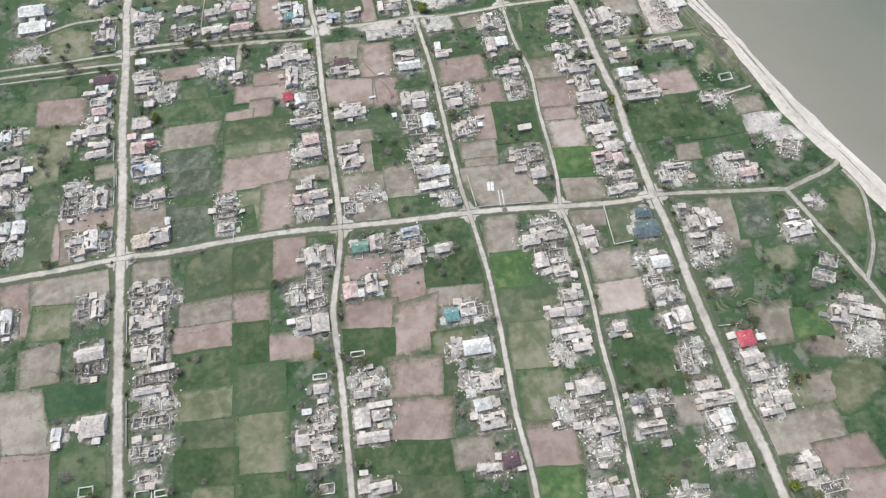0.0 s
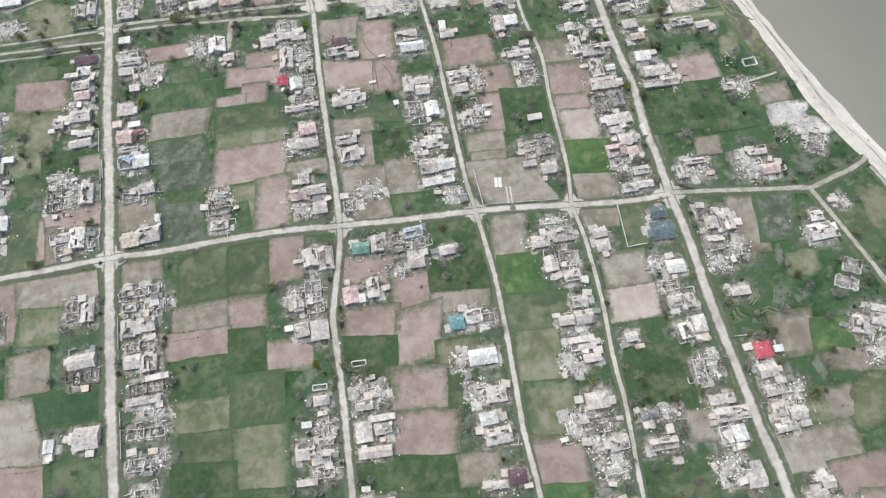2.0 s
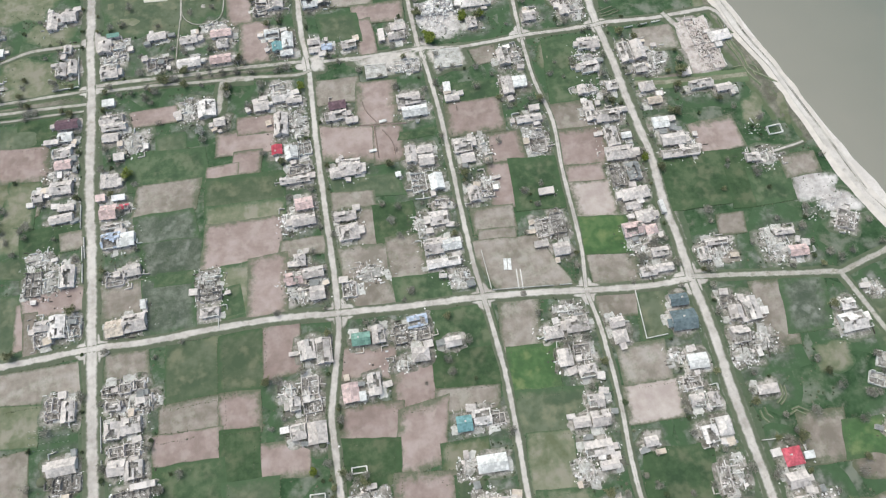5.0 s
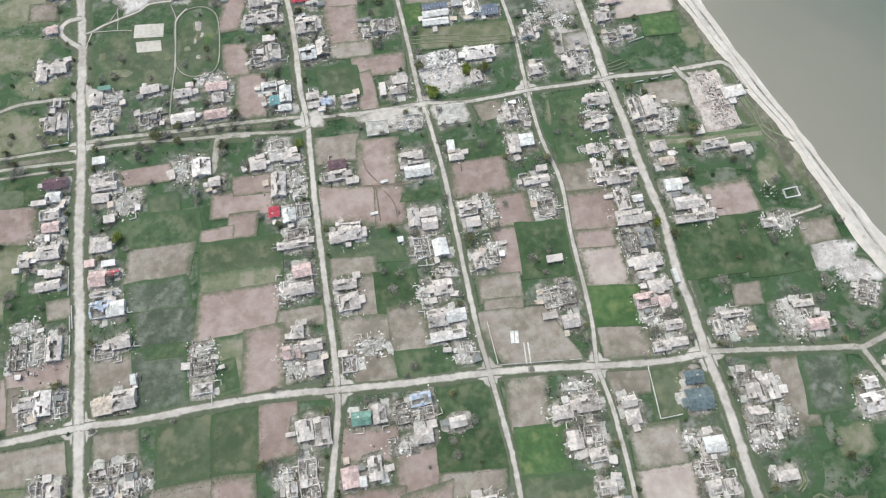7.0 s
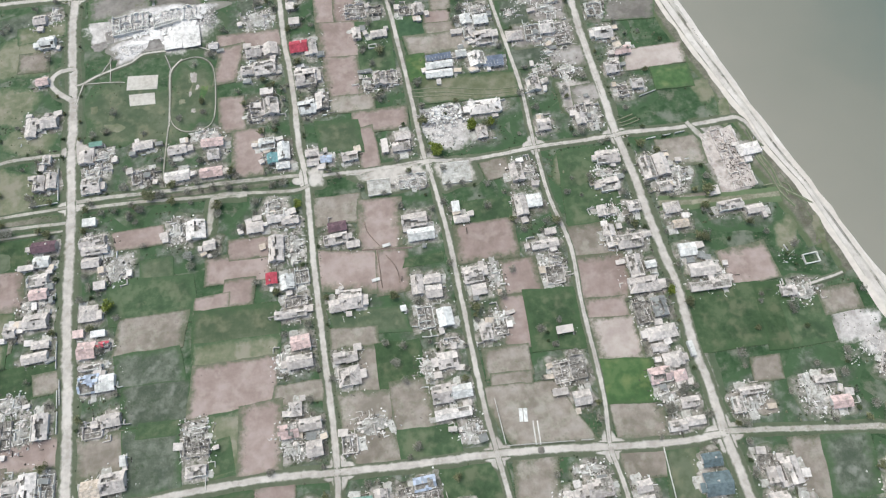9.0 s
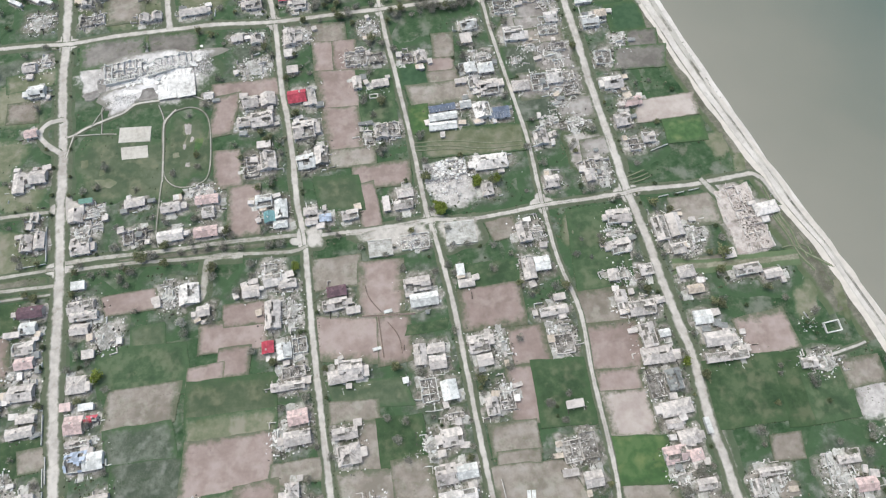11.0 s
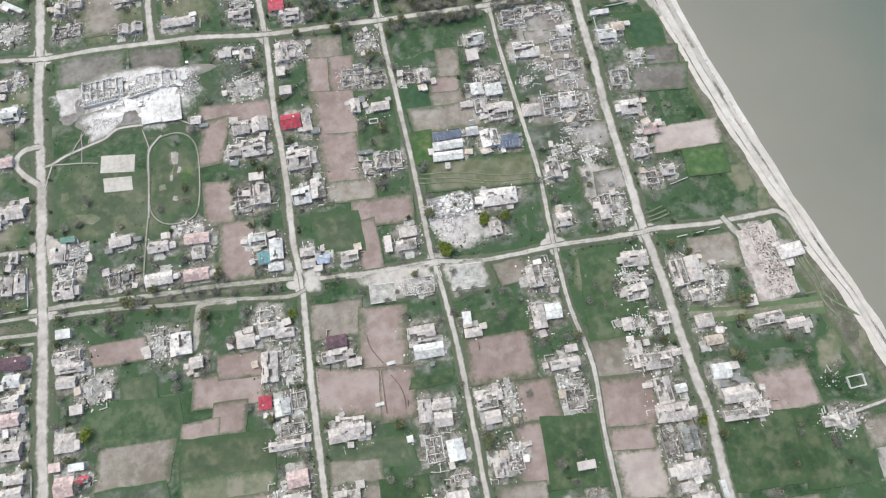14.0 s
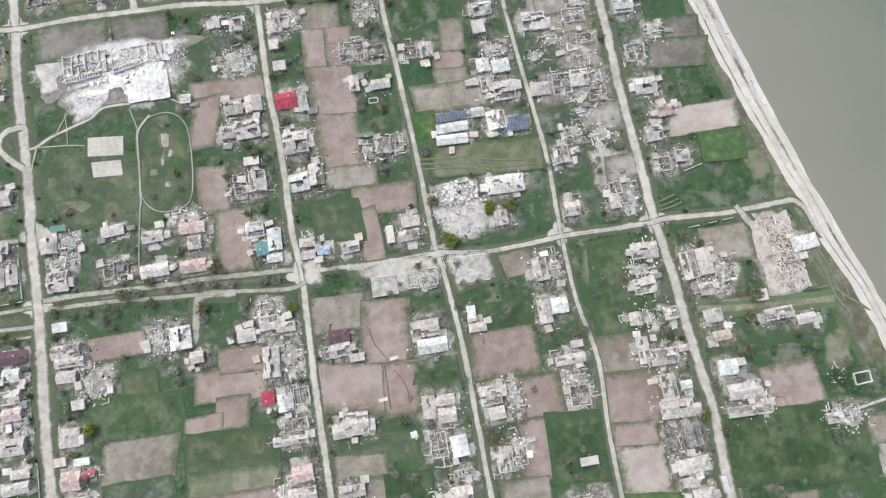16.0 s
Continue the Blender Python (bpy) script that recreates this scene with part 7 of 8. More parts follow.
# ---- the bombed school, the hall by the lake and the square ----
def ruined_school(x, y, turn):
    """Two roofless wings along a corridor, one of them under its collapsed flat roof, in white rubble."""
    ob = thing("ruined_school", x, y, turn, "large white school bombed to open rooms, slabs and rubble", "school")

    def wing(cx, cy, w, d, nx, ny, ragged):
        for p, q in (((-1, -1), (1, -1)), ((-1, 1), (1, 1)), ((-1, -1), (-1, 1)), ((1, -1), (1, 1))):
            s = Shape()
            wall_run(s, (cx + p[0] * w / 2, cy + p[1] * d / 2, 0), (cx + q[0] * w / 2, cy + q[1] * d / 2, 0), 0.6, 3.4, ragged, rng.random() * 90, 1.0)
            part("wall", s, WHITEWASH, ob)
        for k in range(1, nx):
            s = Shape()
            xx = cx - w / 2 + w * (k + rng.uniform(-0.2, 0.2)) / nx
            e = rng.uniform(0.1, 0.5) * d
            wall_run(s, (xx, cy - d / 2 + rng.choice((0.3, e)), 0), (xx, cy + d / 2 - 0.3, 0), 0.5, 3.0, ragged, rng.random() * 90)
            part("partition_wall", s, WHITEWASH, ob)
        for k in range(1, ny):
            s = Shape()
            yy = cy - d / 2 + d * k / ny
            wall_run(s, (cx - w / 2 + 0.4, yy, 0), (cx + w * rng.uniform(0.1, 0.48), yy, 0), 0.45, 3.0, ragged, rng.random() * 90)
            part("partition_wall", s, WHITEWASH, ob)

    wing(-16, 8.3, 22, 11.5, 6, 2, 0.7)
    wing(-1.5, 7.2, 7, 8, 2, 2, 0.8)
    wing(13, 8.0, 22, 9.5, 6, 1, 0.75)
    # the corridor: two walls with a pier between every pair of doors
    for x0, y0, x1, y1, count in ((-26.5, 0.2, -8.5, 1.4, 13), (-2.0, 1.0, 13.5, 3.6, 11)):
        a = math.atan2(y1 - y0, x1 - x0)
        for k in range(count):
            s = Shape()
            t = (k + 0.5) / count
            s.box((x0 + (x1 - x0) * t, y0 + (y1 - y0) * t, 1.3), (0.5, 1.6, 2.6 + rng.uniform(-0.3, 0.2)), a)
            part("pier", s, WHITEWASH, ob)
        for off in (-1.1, 1.1):
            s = Shape()
            wall_run(s, (x0, y0 + off, 0), (x1, y1 + off, 0), 0.55, 2.6, 0.15, rng.random() * 50)
            part("corridor_wall", s, WHITEWASH, ob)
    # the flat roof of the south wing, broken along its joints and sunk
    for i in range(4):
        for j in range(3):
            if (i, j) == (0, 2):
                continue
            s = Shape()
            s.box((6.6 + i * 5.35 + rng.uniform(-0.15, 0.15), -15.3 + j * 5.3 - i * 0.35 + rng.uniform(-0.2, 0.2), 1.5 + rng.uniform(-0.12, 0.12)),
                  (5.34, 5.28, 0.35), rng.uniform(-0.05, 0.05), rng.uniform(-0.025, 0.025), rng.uniform(-0.025, 0.025))
            part("roof_slab", s, WHITE_RUBBLE, ob, "white collapsed flat roof slab")
    for cx, cy, w, d in ((3.5, -3.5, 4, 3), (24, 2.5, 6, 5), (27, 8, 5, 4)):
        for _ in range(3):
            s = Shape()
            s.box((cx + rng.uniform(-2, 2), cy + rng.uniform(-2, 2), 1.2), (w * rng.uniform(0.4, 0.7), d * rng.uniform(0.4, 0.7), 0.3), rng.uniform(-0.5, 0.5), rng.uniform(-0.25, 0.25), rng.uniform(-0.25, 0.25))
            part("fallen_slab", s, WHITE_RUBBLE, ob, "white broken roof slab")
    s = Shape()
    n = 40
    for a in range(n + 1):
        for b in range(n + 1):
            u, v = (a / n - 0.5) * 60 + 1, (b / n - 0.5) * 34 + 1
            r = max(abs(u - 1) / 30, abs(v - 1) / 17)
            s.v.append((u, v, max(-0.1, (0.5 + 1.3 * max(0, wob(u, v, 6, 2)) + 0.5 * abs(wob(u, v, 2.5, 4))) * max(0, 1 - r ** 2.6 * (1 + 0.9 * wob(u, v, 9, 8))) - 0.1)))
    s.f = [(a * (n + 1) + b, (a + 1) * (n + 1) + b, (a + 1) * (n + 1) + b + 1, a * (n + 1) + b + 1) for a in range(n) for b in range(n)]
    part("rubble_mound", s, WHITE_RUBBLE, ob, "white masonry rubble")
    HOUSES.append((x, y, 104, 60))


def chunks(x, y, w, d, turn, count, name, material, label, big=1.2):
    """Broken blocks of one building, gathered in one object."""
    s = Shape()
    m = pose(x, y, 0, 0, 0, turn)
    for _ in range(count):
        p = m @ Vector((rng.triangular(-0.62, 0.62, 0) * w, rng.triangular(-0.62, 0.62, 0) * d, 0))
        r = big * rng.uniform(0.2, 1.0)
        if rng.random() < 0.2:
            s.box((p.x, p.y, 0.8), (r * 2.5, r * 0.3, r * 0.3), rng.random() * 3.1, rng.uniform(-0.4, 0.4), rng.uniform(-0.5, 0.5))
        else:
            s.box((p.x, p.y, 0.5 + r * 0.3), (r, r * rng.uniform(0.4, 1), r * rng.uniform(0.2, 0.8)), rng.random() * 3.1, rng.uniform(-0.6, 0.6), rng.uniform(-0.6, 0.6))
    part(name, s, material, label=label, kind="stuff")


def ruined_hall(x, y, w, d, turn):
    """A long farm hall bombed flat: a pink concrete floor, broken rows of walls and dark litter."""
    ob = thing("ruined_hall", x, y, turn, "long hall bombed flat on a pinkish concrete floor", "hall")
    s = Shape()
    n = 24
    for a in range(n + 1):
        for b in range(n + 1):
            u, v = a / n - 0.5, b / n - 0.5
            k = 1 + 0.1 * wob(u * 9, v * 12, 3, 6)
            e = max(abs(u), abs(v)) > 0.49
            s.v.append((u * w * 1.12 * k, v * d * 1.06 * k, -0.1 if e else 0.5 + 0.5 * max(0, wob(u * w, v * d, 3, 5))))
    s.f = [(a * (n + 1) + b, (a + 1) * (n + 1) + b, (a + 1) * (n + 1) + b + 1, a * (n + 1) + b + 1) for a in range(n) for b in range(n)]
    part("floor_slab", s, PINK_FLOOR, ob)
    for u0, gaps, thick in ((-0.5, 0.35, 0.4), (-0.16, 0.5, 0.6), (0.14, 0.5, 0.6), (0.5, 0.9, 0.6)):
        for k in range(8):
            if rng.random() < gaps + 0.1:
                s = Shape()
                wall_run(s, (u0 * w, (k / 8 - 0.5) * d, 0), (u0 * w, ((k + rng.uniform(0.5, 1.0)) / 8 - 0.5) * d, 0), thick, 2.6, 0.6, rng.random() * 90)
                part("wall", s, PLASTER, ob)
    for k in range(9):
        s = Shape()
        v = (k / 8 - 0.5) * d
        a = rng.uniform(-0.16, 0.1)
        wall_run(s, (a * w, v, 0), (min(0.5, a + rng.uniform(0.2, 0.5)) * w, v, 0), 0.45, 2.4, 0.8, rng.random() * 90)
        part("cross_wall", s, PLASTER, ob)
    HOUSES.append((x, y, w * 2, d * 1.7))


HALL_RUBBLE = surface("pink_masonry", ((0.11, 0.092, 0.08), (0.38, 0.325, 0.30), (0.64, 0.575, 0.54)), (6, 2, 0.5), island=0.8, bump=0.3)
ruined_school(-102, 458, 0)
for px, py, pw, pd, turn, mat, label in ((-103, 459, 80, 50, -4, SCHOOL_DUST, "ground grey with the bombed school's dust"), (-137.5, 463, 15, 27, 0, SCHOOL_DUST, "pale dusty court beside the bombed school"),
                                         (-95, 469.5, 58, 14, -4, WHITE_DUST, "white plaster dust blown behind the bombed school"),
                                         (-112, 449, 34, 12, 3, WHITE_DUST, "white plaster dust before the bombed school"), (-120, 443, 18, 10, 30, WHITE_DUST, "white plaster dust before the bombed school"),
                                         (-105, 448, 15, 9, 0, SCORCH, "scorched dark ground in the white dust"), (-131.5, 458, 5, 9, 0, SCORCH, "scorched dark ground in the white dust"),
                                         (-137, 452.5, 9, 6, 0, SCORCH, "scorched dark ground in the white dust")):
    yard(px, py, pw, pd, turn, mat, label, 0.42 if mat is WHITE_DUST else 0.46 if mat is SCORCH else 0.1)
    HOUSES.pop()
yard(201, 299, 27, 52, 1, DUST, "bare dusty ground round the bombed hall")
HOUSES.pop()
chunks(-104, 464, 50, 15, 0, 1500, "school_rubble", WHITE_RUBBLE, "white masonry rubble of the bombed school", 0.9)
chunks(-119, 446, 15, 11, 20, 420, "school_rubble", WHITE_RUBBLE, "heap of white masonry before the bombed school", 0.8)
chunks(-71, 462, 10, 20, 0, 260, "school_rubble", WHITE_RUBBLE, "white masonry rubble of the bombed school", 0.8)
ruined_hall(201, 299, 18.5, 37, 1)
chunks(203.5, 299.5, 11, 33, 1, 900, "hall_rubble", HALL_RUBBLE, "broken pinkish masonry of the bombed hall", 0.75)
roofed(214.0, 301.7, 12.2, 6.4, 3, "pale", 0.0)
yard(22.5, 326.5, 40, 17, -3, DIRT, "wide pale dusty square between the streets", 0.34)
yard(54.0, 322.8, 24, 21, -4, DIRT, "pale dusty ground round the raised platform", 0.34)
yard(-20.8, 336.3, 12, 12.5, 0, DIRT, "pale turning circle beside the street", 0.34)
for _ in range(3):
    HOUSES.pop()


def platform(x, y, w, d, turn, label):
    """A raised concrete floor of a building that is gone: slab fields with open joints and a low kerb."""
    ob = thing("platform", x, y, turn, label, "platform", "concrete platforms")
    s = Shape()
    s.box((0, 0, 0.5), (w, d, 0.9))
    part("base", s, POLE, ob)
    nx, ny = round(w / 3), round(d / 3)
    for i in range(nx):
        for j in range(ny):
            s = Shape()
            s.box(((i + 0.5) / nx * w - w / 2, (j + 0.5) / ny * d - d / 2, 0.97 + rng.uniform(0, 0.05)), (w / nx - 0.06, d / ny - 0.06, 0.12), 0, rng.uniform(-0.006, 0.006), rng.uniform(-0.006, 0.006))
            part("floor_slab", s, PAVING, ob)
    for e in (-1, 1):
        s = Shape()
        wall_run(s, (-w / 2, e * (d / 2 - 0.2), 0), (w / 2, e * (d / 2 - 0.2), 0), 0.3, 1.7, 0.3, rng.random() * 90)
        part("kerb_wall", s, WHITEWASH, ob)
    HOUSES.append((x, y, w, d))


platform(54.6, 321.8, 16, 13, -4, "raised pale concrete platform of a vanished building")
platform(12.2, 322.0, 12.5, 9.5, -3, "flat pale concrete floor beside the ruined shop")
ruin(30.5, 322.0, 14.5, 8, -3, "white", alone=True)
chunks(29, 322, 17, 8.5, -3, 420, "square_litter", WHITE_RUBBLE, "pale broken masonry of the ruined shop on the square", 0.7)

# the infant school: one wing a white heap of slabs, one with its torn roof on, and a dusty court
yard(55, 352, 33, 30, -4, SCHOOL_DUST, "dusty court of the bombed infant school")
HOUSES.pop()
ruin(49.5, 359.8, 13, 8.5, -4, "white", alone=True)
ruin(61, 360.5, 9, 8.5, -4, "white", alone=True)
roofed(79.5, 359.5, 18, 8.5, -4, "pale", 0.2, "hip")
chunks(56, 360, 26, 11, -4, 420, "infant_school_rubble", WHITE_RUBBLE, "white masonry rubble of the bombed infant school", 1.9)
chunks(53, 351, 22, 20, -4, 260, "court_litter", WHITE_RUBBLE, "white masonry litter in the infant school's court", 0.9)
# blown-out lakeside farmyard
yard(229, 197.5, 31, 23, -14, SCHOOL_DUST, "wide bare dusty farmyard by the lake")
yard(236.5, 186.5, 27, 12, -8, SCHOOL_DUST, "wide bare dusty farmyard by the lake", 0.06)
yard(225, 210, 14, 10, -10, DUST, "bare dusty ground behind the farmyard")
chunks(229, 186, 22, 8, 20, 90, "farmyard_rubble", WHITE_RUBBLE, "scattered broken masonry in the farmyard", 0.8)
# worn junctions, where wheels cut the corners
def crossing(x, y, r, k):
    """Bare trodden ground with concave corners between the streets that meet."""
    s = Shape()
    top, sides = 0.35 + 0.0006 * k, 48
    s.v.append((0, 0, top))
    for q, z in ((0.5, top), (0.85, top - 0.01), (1.0, top - 0.05), (1.04, -0.1)):
        for j in range(sides):
            a = 2 * math.pi * j / sides
            g = 1.12 * r * q * (0.64 + 0.36 * abs(math.cos(2 * a)) ** 1.2) * (1 + 0.1 * wob(math.cos(a) * 3 + x, math.sin(a) * 3 + y, 1.5, q))
            s.v.append((g * math.cos(a), g * math.sin(a), z))
    s.f = [(0, 1 + j, 1 + (j + 1) % sides) for j in range(sides)] + [(1 + q * sides + j, 1 + (q + 1) * sides + j, 1 + (q + 1) * sides + (j + 1) % sides, 1 + q * sides + (j + 1) % sides) for q in range(3) for j in range(sides)]
    ob = part("street_crossing", s, DIRT)
    wear(ob, [1.0] + [v for v in (1.0, 0.8, 0.42, 0.0) for _ in range(sides)])
    ob.matrix_basis = pose(x, y, 0, 0, 0, -3)
    tagged(ob, "worn pale dirt where village streets cross", "road", kind="structure")


for k, (jx, jy, r) in enumerate(((-30, 182, 8), (42.4, 175, 7), (94, 167.5, 7), (147, 162.5, 9), (-153, 189, 9), (-26.3, 336.0, 7), (41, 331, 8), (100.5, 330, 6), (146.5, 327, 7), (-27.5, 484, 6), (37.5, 479.5, 5.5), (100.5, 476, 5.5), (-152.5, 494.5, 8), (-151, 381, 8), (-153, 346, 7))):
    crossing(jx, jy, r, k)
yard(180, 465.5, 28, 12, -12, DUST, "broad sandy turning place by the beach")
yard(190, 462, 12, 26, 28, DUST, "broad sandy turning place by the beach")
yard(120, 481, 52, 15, -10, VERGE, "dry ground under the bare thicket")
yard(75, 486, 60, 14, -3, VERGE, "dry ground under the bare thicket")
yard(-95, 342, 108, 7, -4, VERGE, "dry ground under the lane's bare trees")
yard(-188, 341, 60, 7, -2, VERGE, "dry ground between the avenue's tracks")
for _ in range(6):
    HOUSES.pop()
roofed(-69.1, 436.4, 4.8, 4.2, -8, "pale", 0.0)
for px, py, pw, pd in ((-83, 416.5, 4.6, 10), (-85.2, 406, 2.6, 5), (-84.2, 394, 3.6, 3.6), (-81, 410, 2.5, 5)):
    yard(px, py, pw, pd, rng.uniform(-15, 15), DUST, "bare pale earth worn into the sports field", 0.12)
    HOUSES.pop()
# organic patches in the sports field and the rough grass
for px, py, pw, pd, kind in ((-188, 452, 46, 34, "drygrass"), (-192, 418, 44, 30, "drygrass"), (-190, 366, 50, 26, "drygrass"), (-195, 320, 40, 20, "olive"), (-203, 264, 30, 34, "drygrass"), (-190, 240, 36, 14, "olive"), (-205, 288, 24, 16, "drygrass"), (-178, 392, 36, 18, "drygrass"), (-190, 352, 60, 14, "drygrass"), (-187, 480, 30, 20, "wild"), (-118, 520, 62, 46, "drygrass"), (-70, 512, 34, 30, "drygrass"), (-30, 505, 30, 24, "wild"), (12, 496, 40, 16, "wild"), (-100, 488, 80, 8, "drygrass"), (-45, 465, 20, 26, "wild"), (-118, 398, 66, 50, "olive"), (-83, 405, 24, 46, "olive"), (-79, 404, 10, 30, "fresh"), (-85, 408, 6, 28, "drygrass"), (-84.5, 416, 6, 12, "drygrass"), (-90, 401.6, 6, 6, "drygrass"), (-130.2, 399, 9, 7, "drygrass"), (-140.6, 406.3, 6, 8, "drygrass"), (-128, 392, 26, 14, "drygrass"), (-112, 385, 18, 12, "olive"), (170, 170, 14, 9, "drysoil"), (187, 232, 12, 8, "drygrass"),
                             (215, 250, 14, 22, "drygrass"), (232, 250, 8, 30, "drygrass"), (205, 345, 14, 20, "drygrass"), (212, 330, 9, 26, "drygrass"), (235, 120, 22, 34, "olive"), (252, 130, 18, 40, "drygrass"), (200, 110, 20, 16, "drygrass"), (205, 40, 40, 22, "drygrass"),
                             (203, 60, 30, 15, "drysoil"), (213, 72, 18, 12, "drysoil"), (176, 42, 22, 18, "drygrass"), (188, 40, 20, 18, "drysoil"), (130, 300, 16, 26, "drygrass"), (112, 310, 12, 22, "drygrass"), (120, 270, 8, 10, "drygrass")):
    yard(px, py, pw, pd, rng.uniform(-20, 10), PLOT[kind], "patch of " + PLOT_WORDS[kind])
    HOUSES.pop()


def trailer(x, y, turn):
    ob = thing("trailer", x, y, turn, "long white box trailer parked beside the street", "trailer")
    s = Shape()
    s.box((0, 0, 1.75), (2.4, 7.4, 2.1))
    part("box_body", s, ROOF["white"], ob)
    s = Shape()
    s.box((0, 0, 0.6), (1.6, 7.6, 0.22))
    s.box((0, -4.4, 0.6), (0.2, 1.6, 0.18))
    part("chassis", s, TIMBER, ob)
    for wx in (-1.0, 1.0):
        for wy in (1.2, 2.4):
            s = Shape()
            s.bar((wx - 0.13, wy, 0.48), (wx + 0.13, wy, 0.48), 0.48, 0.48, 14)
            part("wheel", s, GLASS, ob)


def crater(x, y, r):
    ob = thing("shell_crater", x, y, 0, "small dark shell crater with a rim of earth in the street", "crater", z=0.48)
    s = Shape()
    ring, rings = 18, ((0.05, 0.02), (0.45, 0.03), (0.75, 0.28), (1.0, 0.3), (1.5, 0.03), (1.8, -0.15))
    for q, z in rings:
        for k in range(ring):
            a = 6.2832 * k / ring
            g = r * q * (1 + 0.15 * wob(math.cos(a) * 3, math.sin(a) * 3, 1.2, q))
            s.v.append((g * math.cos(a), g * math.sin(a), z))
    s.f = [(j * ring + k, (j + 1) * ring + k, (j + 1) * ring + (k + 1) % ring, j * ring + (k + 1) % ring) for j in range(len(rings) - 1) for k in range(ring)] + [tuple(range(ring))]
    part("earth_rim", s, CHARRED, ob)


def haystack(x, y, r):
    ob = thing("haystack", x, y, 0, "low round stack of pale weathered hay in a garden", "haystack", "haystacks")
    s = Shape()
    ring, rings = 20, ((1.0, -0.05), (1.02, 0.5), (0.9, 1.0), (0.55, 1.35), (0.1, 1.5))
    for q, z in rings:
        for k in range(ring):
            a = 6.2832 * k / ring
            g = r * q * (1 + 0.12 * wob(math.cos(a) * 3 + x, math.sin(a) * 3, 1.2, q))
            s.v.append((g * math.cos(a), g * math.sin(a), z))
    s.f = [(j * ring + k, j * ring + (k + 1) % ring, (j + 1) * ring + (k + 1) % ring, (j + 1) * ring + k) for j in range(len(rings) - 1) for k in range(ring)] + [tuple(range(4 * ring, 5 * ring))]
    part("stack", s, PLOT["palesoil"], ob)


haystack(-176.5, 131.0, 2.2)
haystack(-46.8, 121.0, 1.9)
trailer(145.2, 203.0, 0)
power_pole(-4.8, 345.0, 0)
power_pole(-66.0, 342.5, 20)
crater(62.5, 172.4, 1.0)
for px, py in ((57.3, 189.6), (59.4, 189.2)):
    s = Shape()
    s.box((0, 0, 0.28), (1.75, 6.2, 0.3))
    ob = part("concrete_panel", s, ROOF["white"])
    ob.matrix_basis = pose(px, py, 0.25, 0, 0, -9)
    tagged(ob, "white concrete panel lying flat on the bare garden soil", "panel", "concrete panels")
for px, py in ((61.5, 180.6), (63.5, 180.2)):
    s = Shape()
    wall_run(s, (0, -5.4, 0), (0, 5.4, 0), 0.55, 0.8, 0.25, 3)
    ob = part("path_wall", s, WHITEWASH)
    ob.matrix_basis = pose(px, py, 0, 0, 0, -6)
    tagged(ob, "low white wall edging a garden path", "wall", "path walls")
for px, py in [(10.3, 287.6), (1.8, 269.9)]:
    s = Shape()
    s.box((0, 0, 0.45), (4.2, 1.5, 0.8))
    s.box((0, 0, 0.9), (4.3, 1.6, 0.08))
    ob = part("crate", s, ROOF["white"])
    ob.matrix_basis = pose(px, py, 0.3, 0, 0, 4)
    tagged(ob, "long low white crate on tilled garden soil", "crate", "white crates")
VINES = Shape()
for i in range(14):
    for j in range(26):
        if rng.random() < 0.75:
            tuft(VINES, 67.5 + i * 1.95 - j * 0.1 + rng.uniform(-0.2, 0.2), 188 - i * 0.13 - j * 0.5, rng.uniform(0.2, 0.42))
part("vine_rows", VINES, WEED, label="rows of pruned dark vines on bare soil", kind="stuff")

# ---- beach: the road's ruts, a line of weed and stones ----
shore_line = [(shore_x(y) - 0.74 * beach_width(y), y) for y in range(60, 521, 20)]
lift[0], high = 0.2, lift[0]
road("shore_verge", 5.5, [(shore_x(y) - beach_width(y) - 3.5, y) for y in range(225, 480, 15)], VERGE, "strip of dry brownish scrub behind the beach")
road("shore_verge", 8.0, [(shore_x(y) - beach_width(y) - 9.5, y) for y in range(242, 312, 10)], VERGE, "strip of dry brownish scrub behind the beach")
lift[0] = high
road("shore_road", 3.6, shore_line, SHORE_DIRT, "pale sandy road along the lake shore")
for share, half, drift, south, north in ((0.50, 1.9, 0.05, 392, 521), (0.52, 0.8, 0.05, 190, 400), (0.58, 0.6, 0.04, 60, 521), (0.93, 0.6, 0.06, 220, 521)):
    ob = road("beach_strip", half, [(shore_x(y) - (share + drift * wob(y, share, 30, 7)) * beach_width(y), y) for y in range(south, north, 8)], STRAND, "broken strip of weeds and stones along the beach")
    ob.data.attributes["wear"].data.foreach_set("value", [max(0.0, min(1.0, 0.55 + 1.5 * wob(v.co.x, v.co.y, 13, share * 9))) * (1.0 if k % 11 in (3, 4, 5, 6, 7) else 0.5 if k % 11 in (2, 8) else 0.0) for k, v in enumerate(ob.data.vertices)])
WRACK = Shape()
for k in range(2600):
    y = rng.uniform(40, 560)
    u = rng.gauss(0.42, 0.07)
    if wob(0, y, 16, 3) > (-0.15 if y > 380 else 0.25):
        tuft(WRACK, shore_x(y) - u * beach_width(y), y, rng.uniform(0.15, 0.5))
part("beach_weeds", WRACK, WEED, label="line of dark weeds and stones along the beach", kind="stuff")


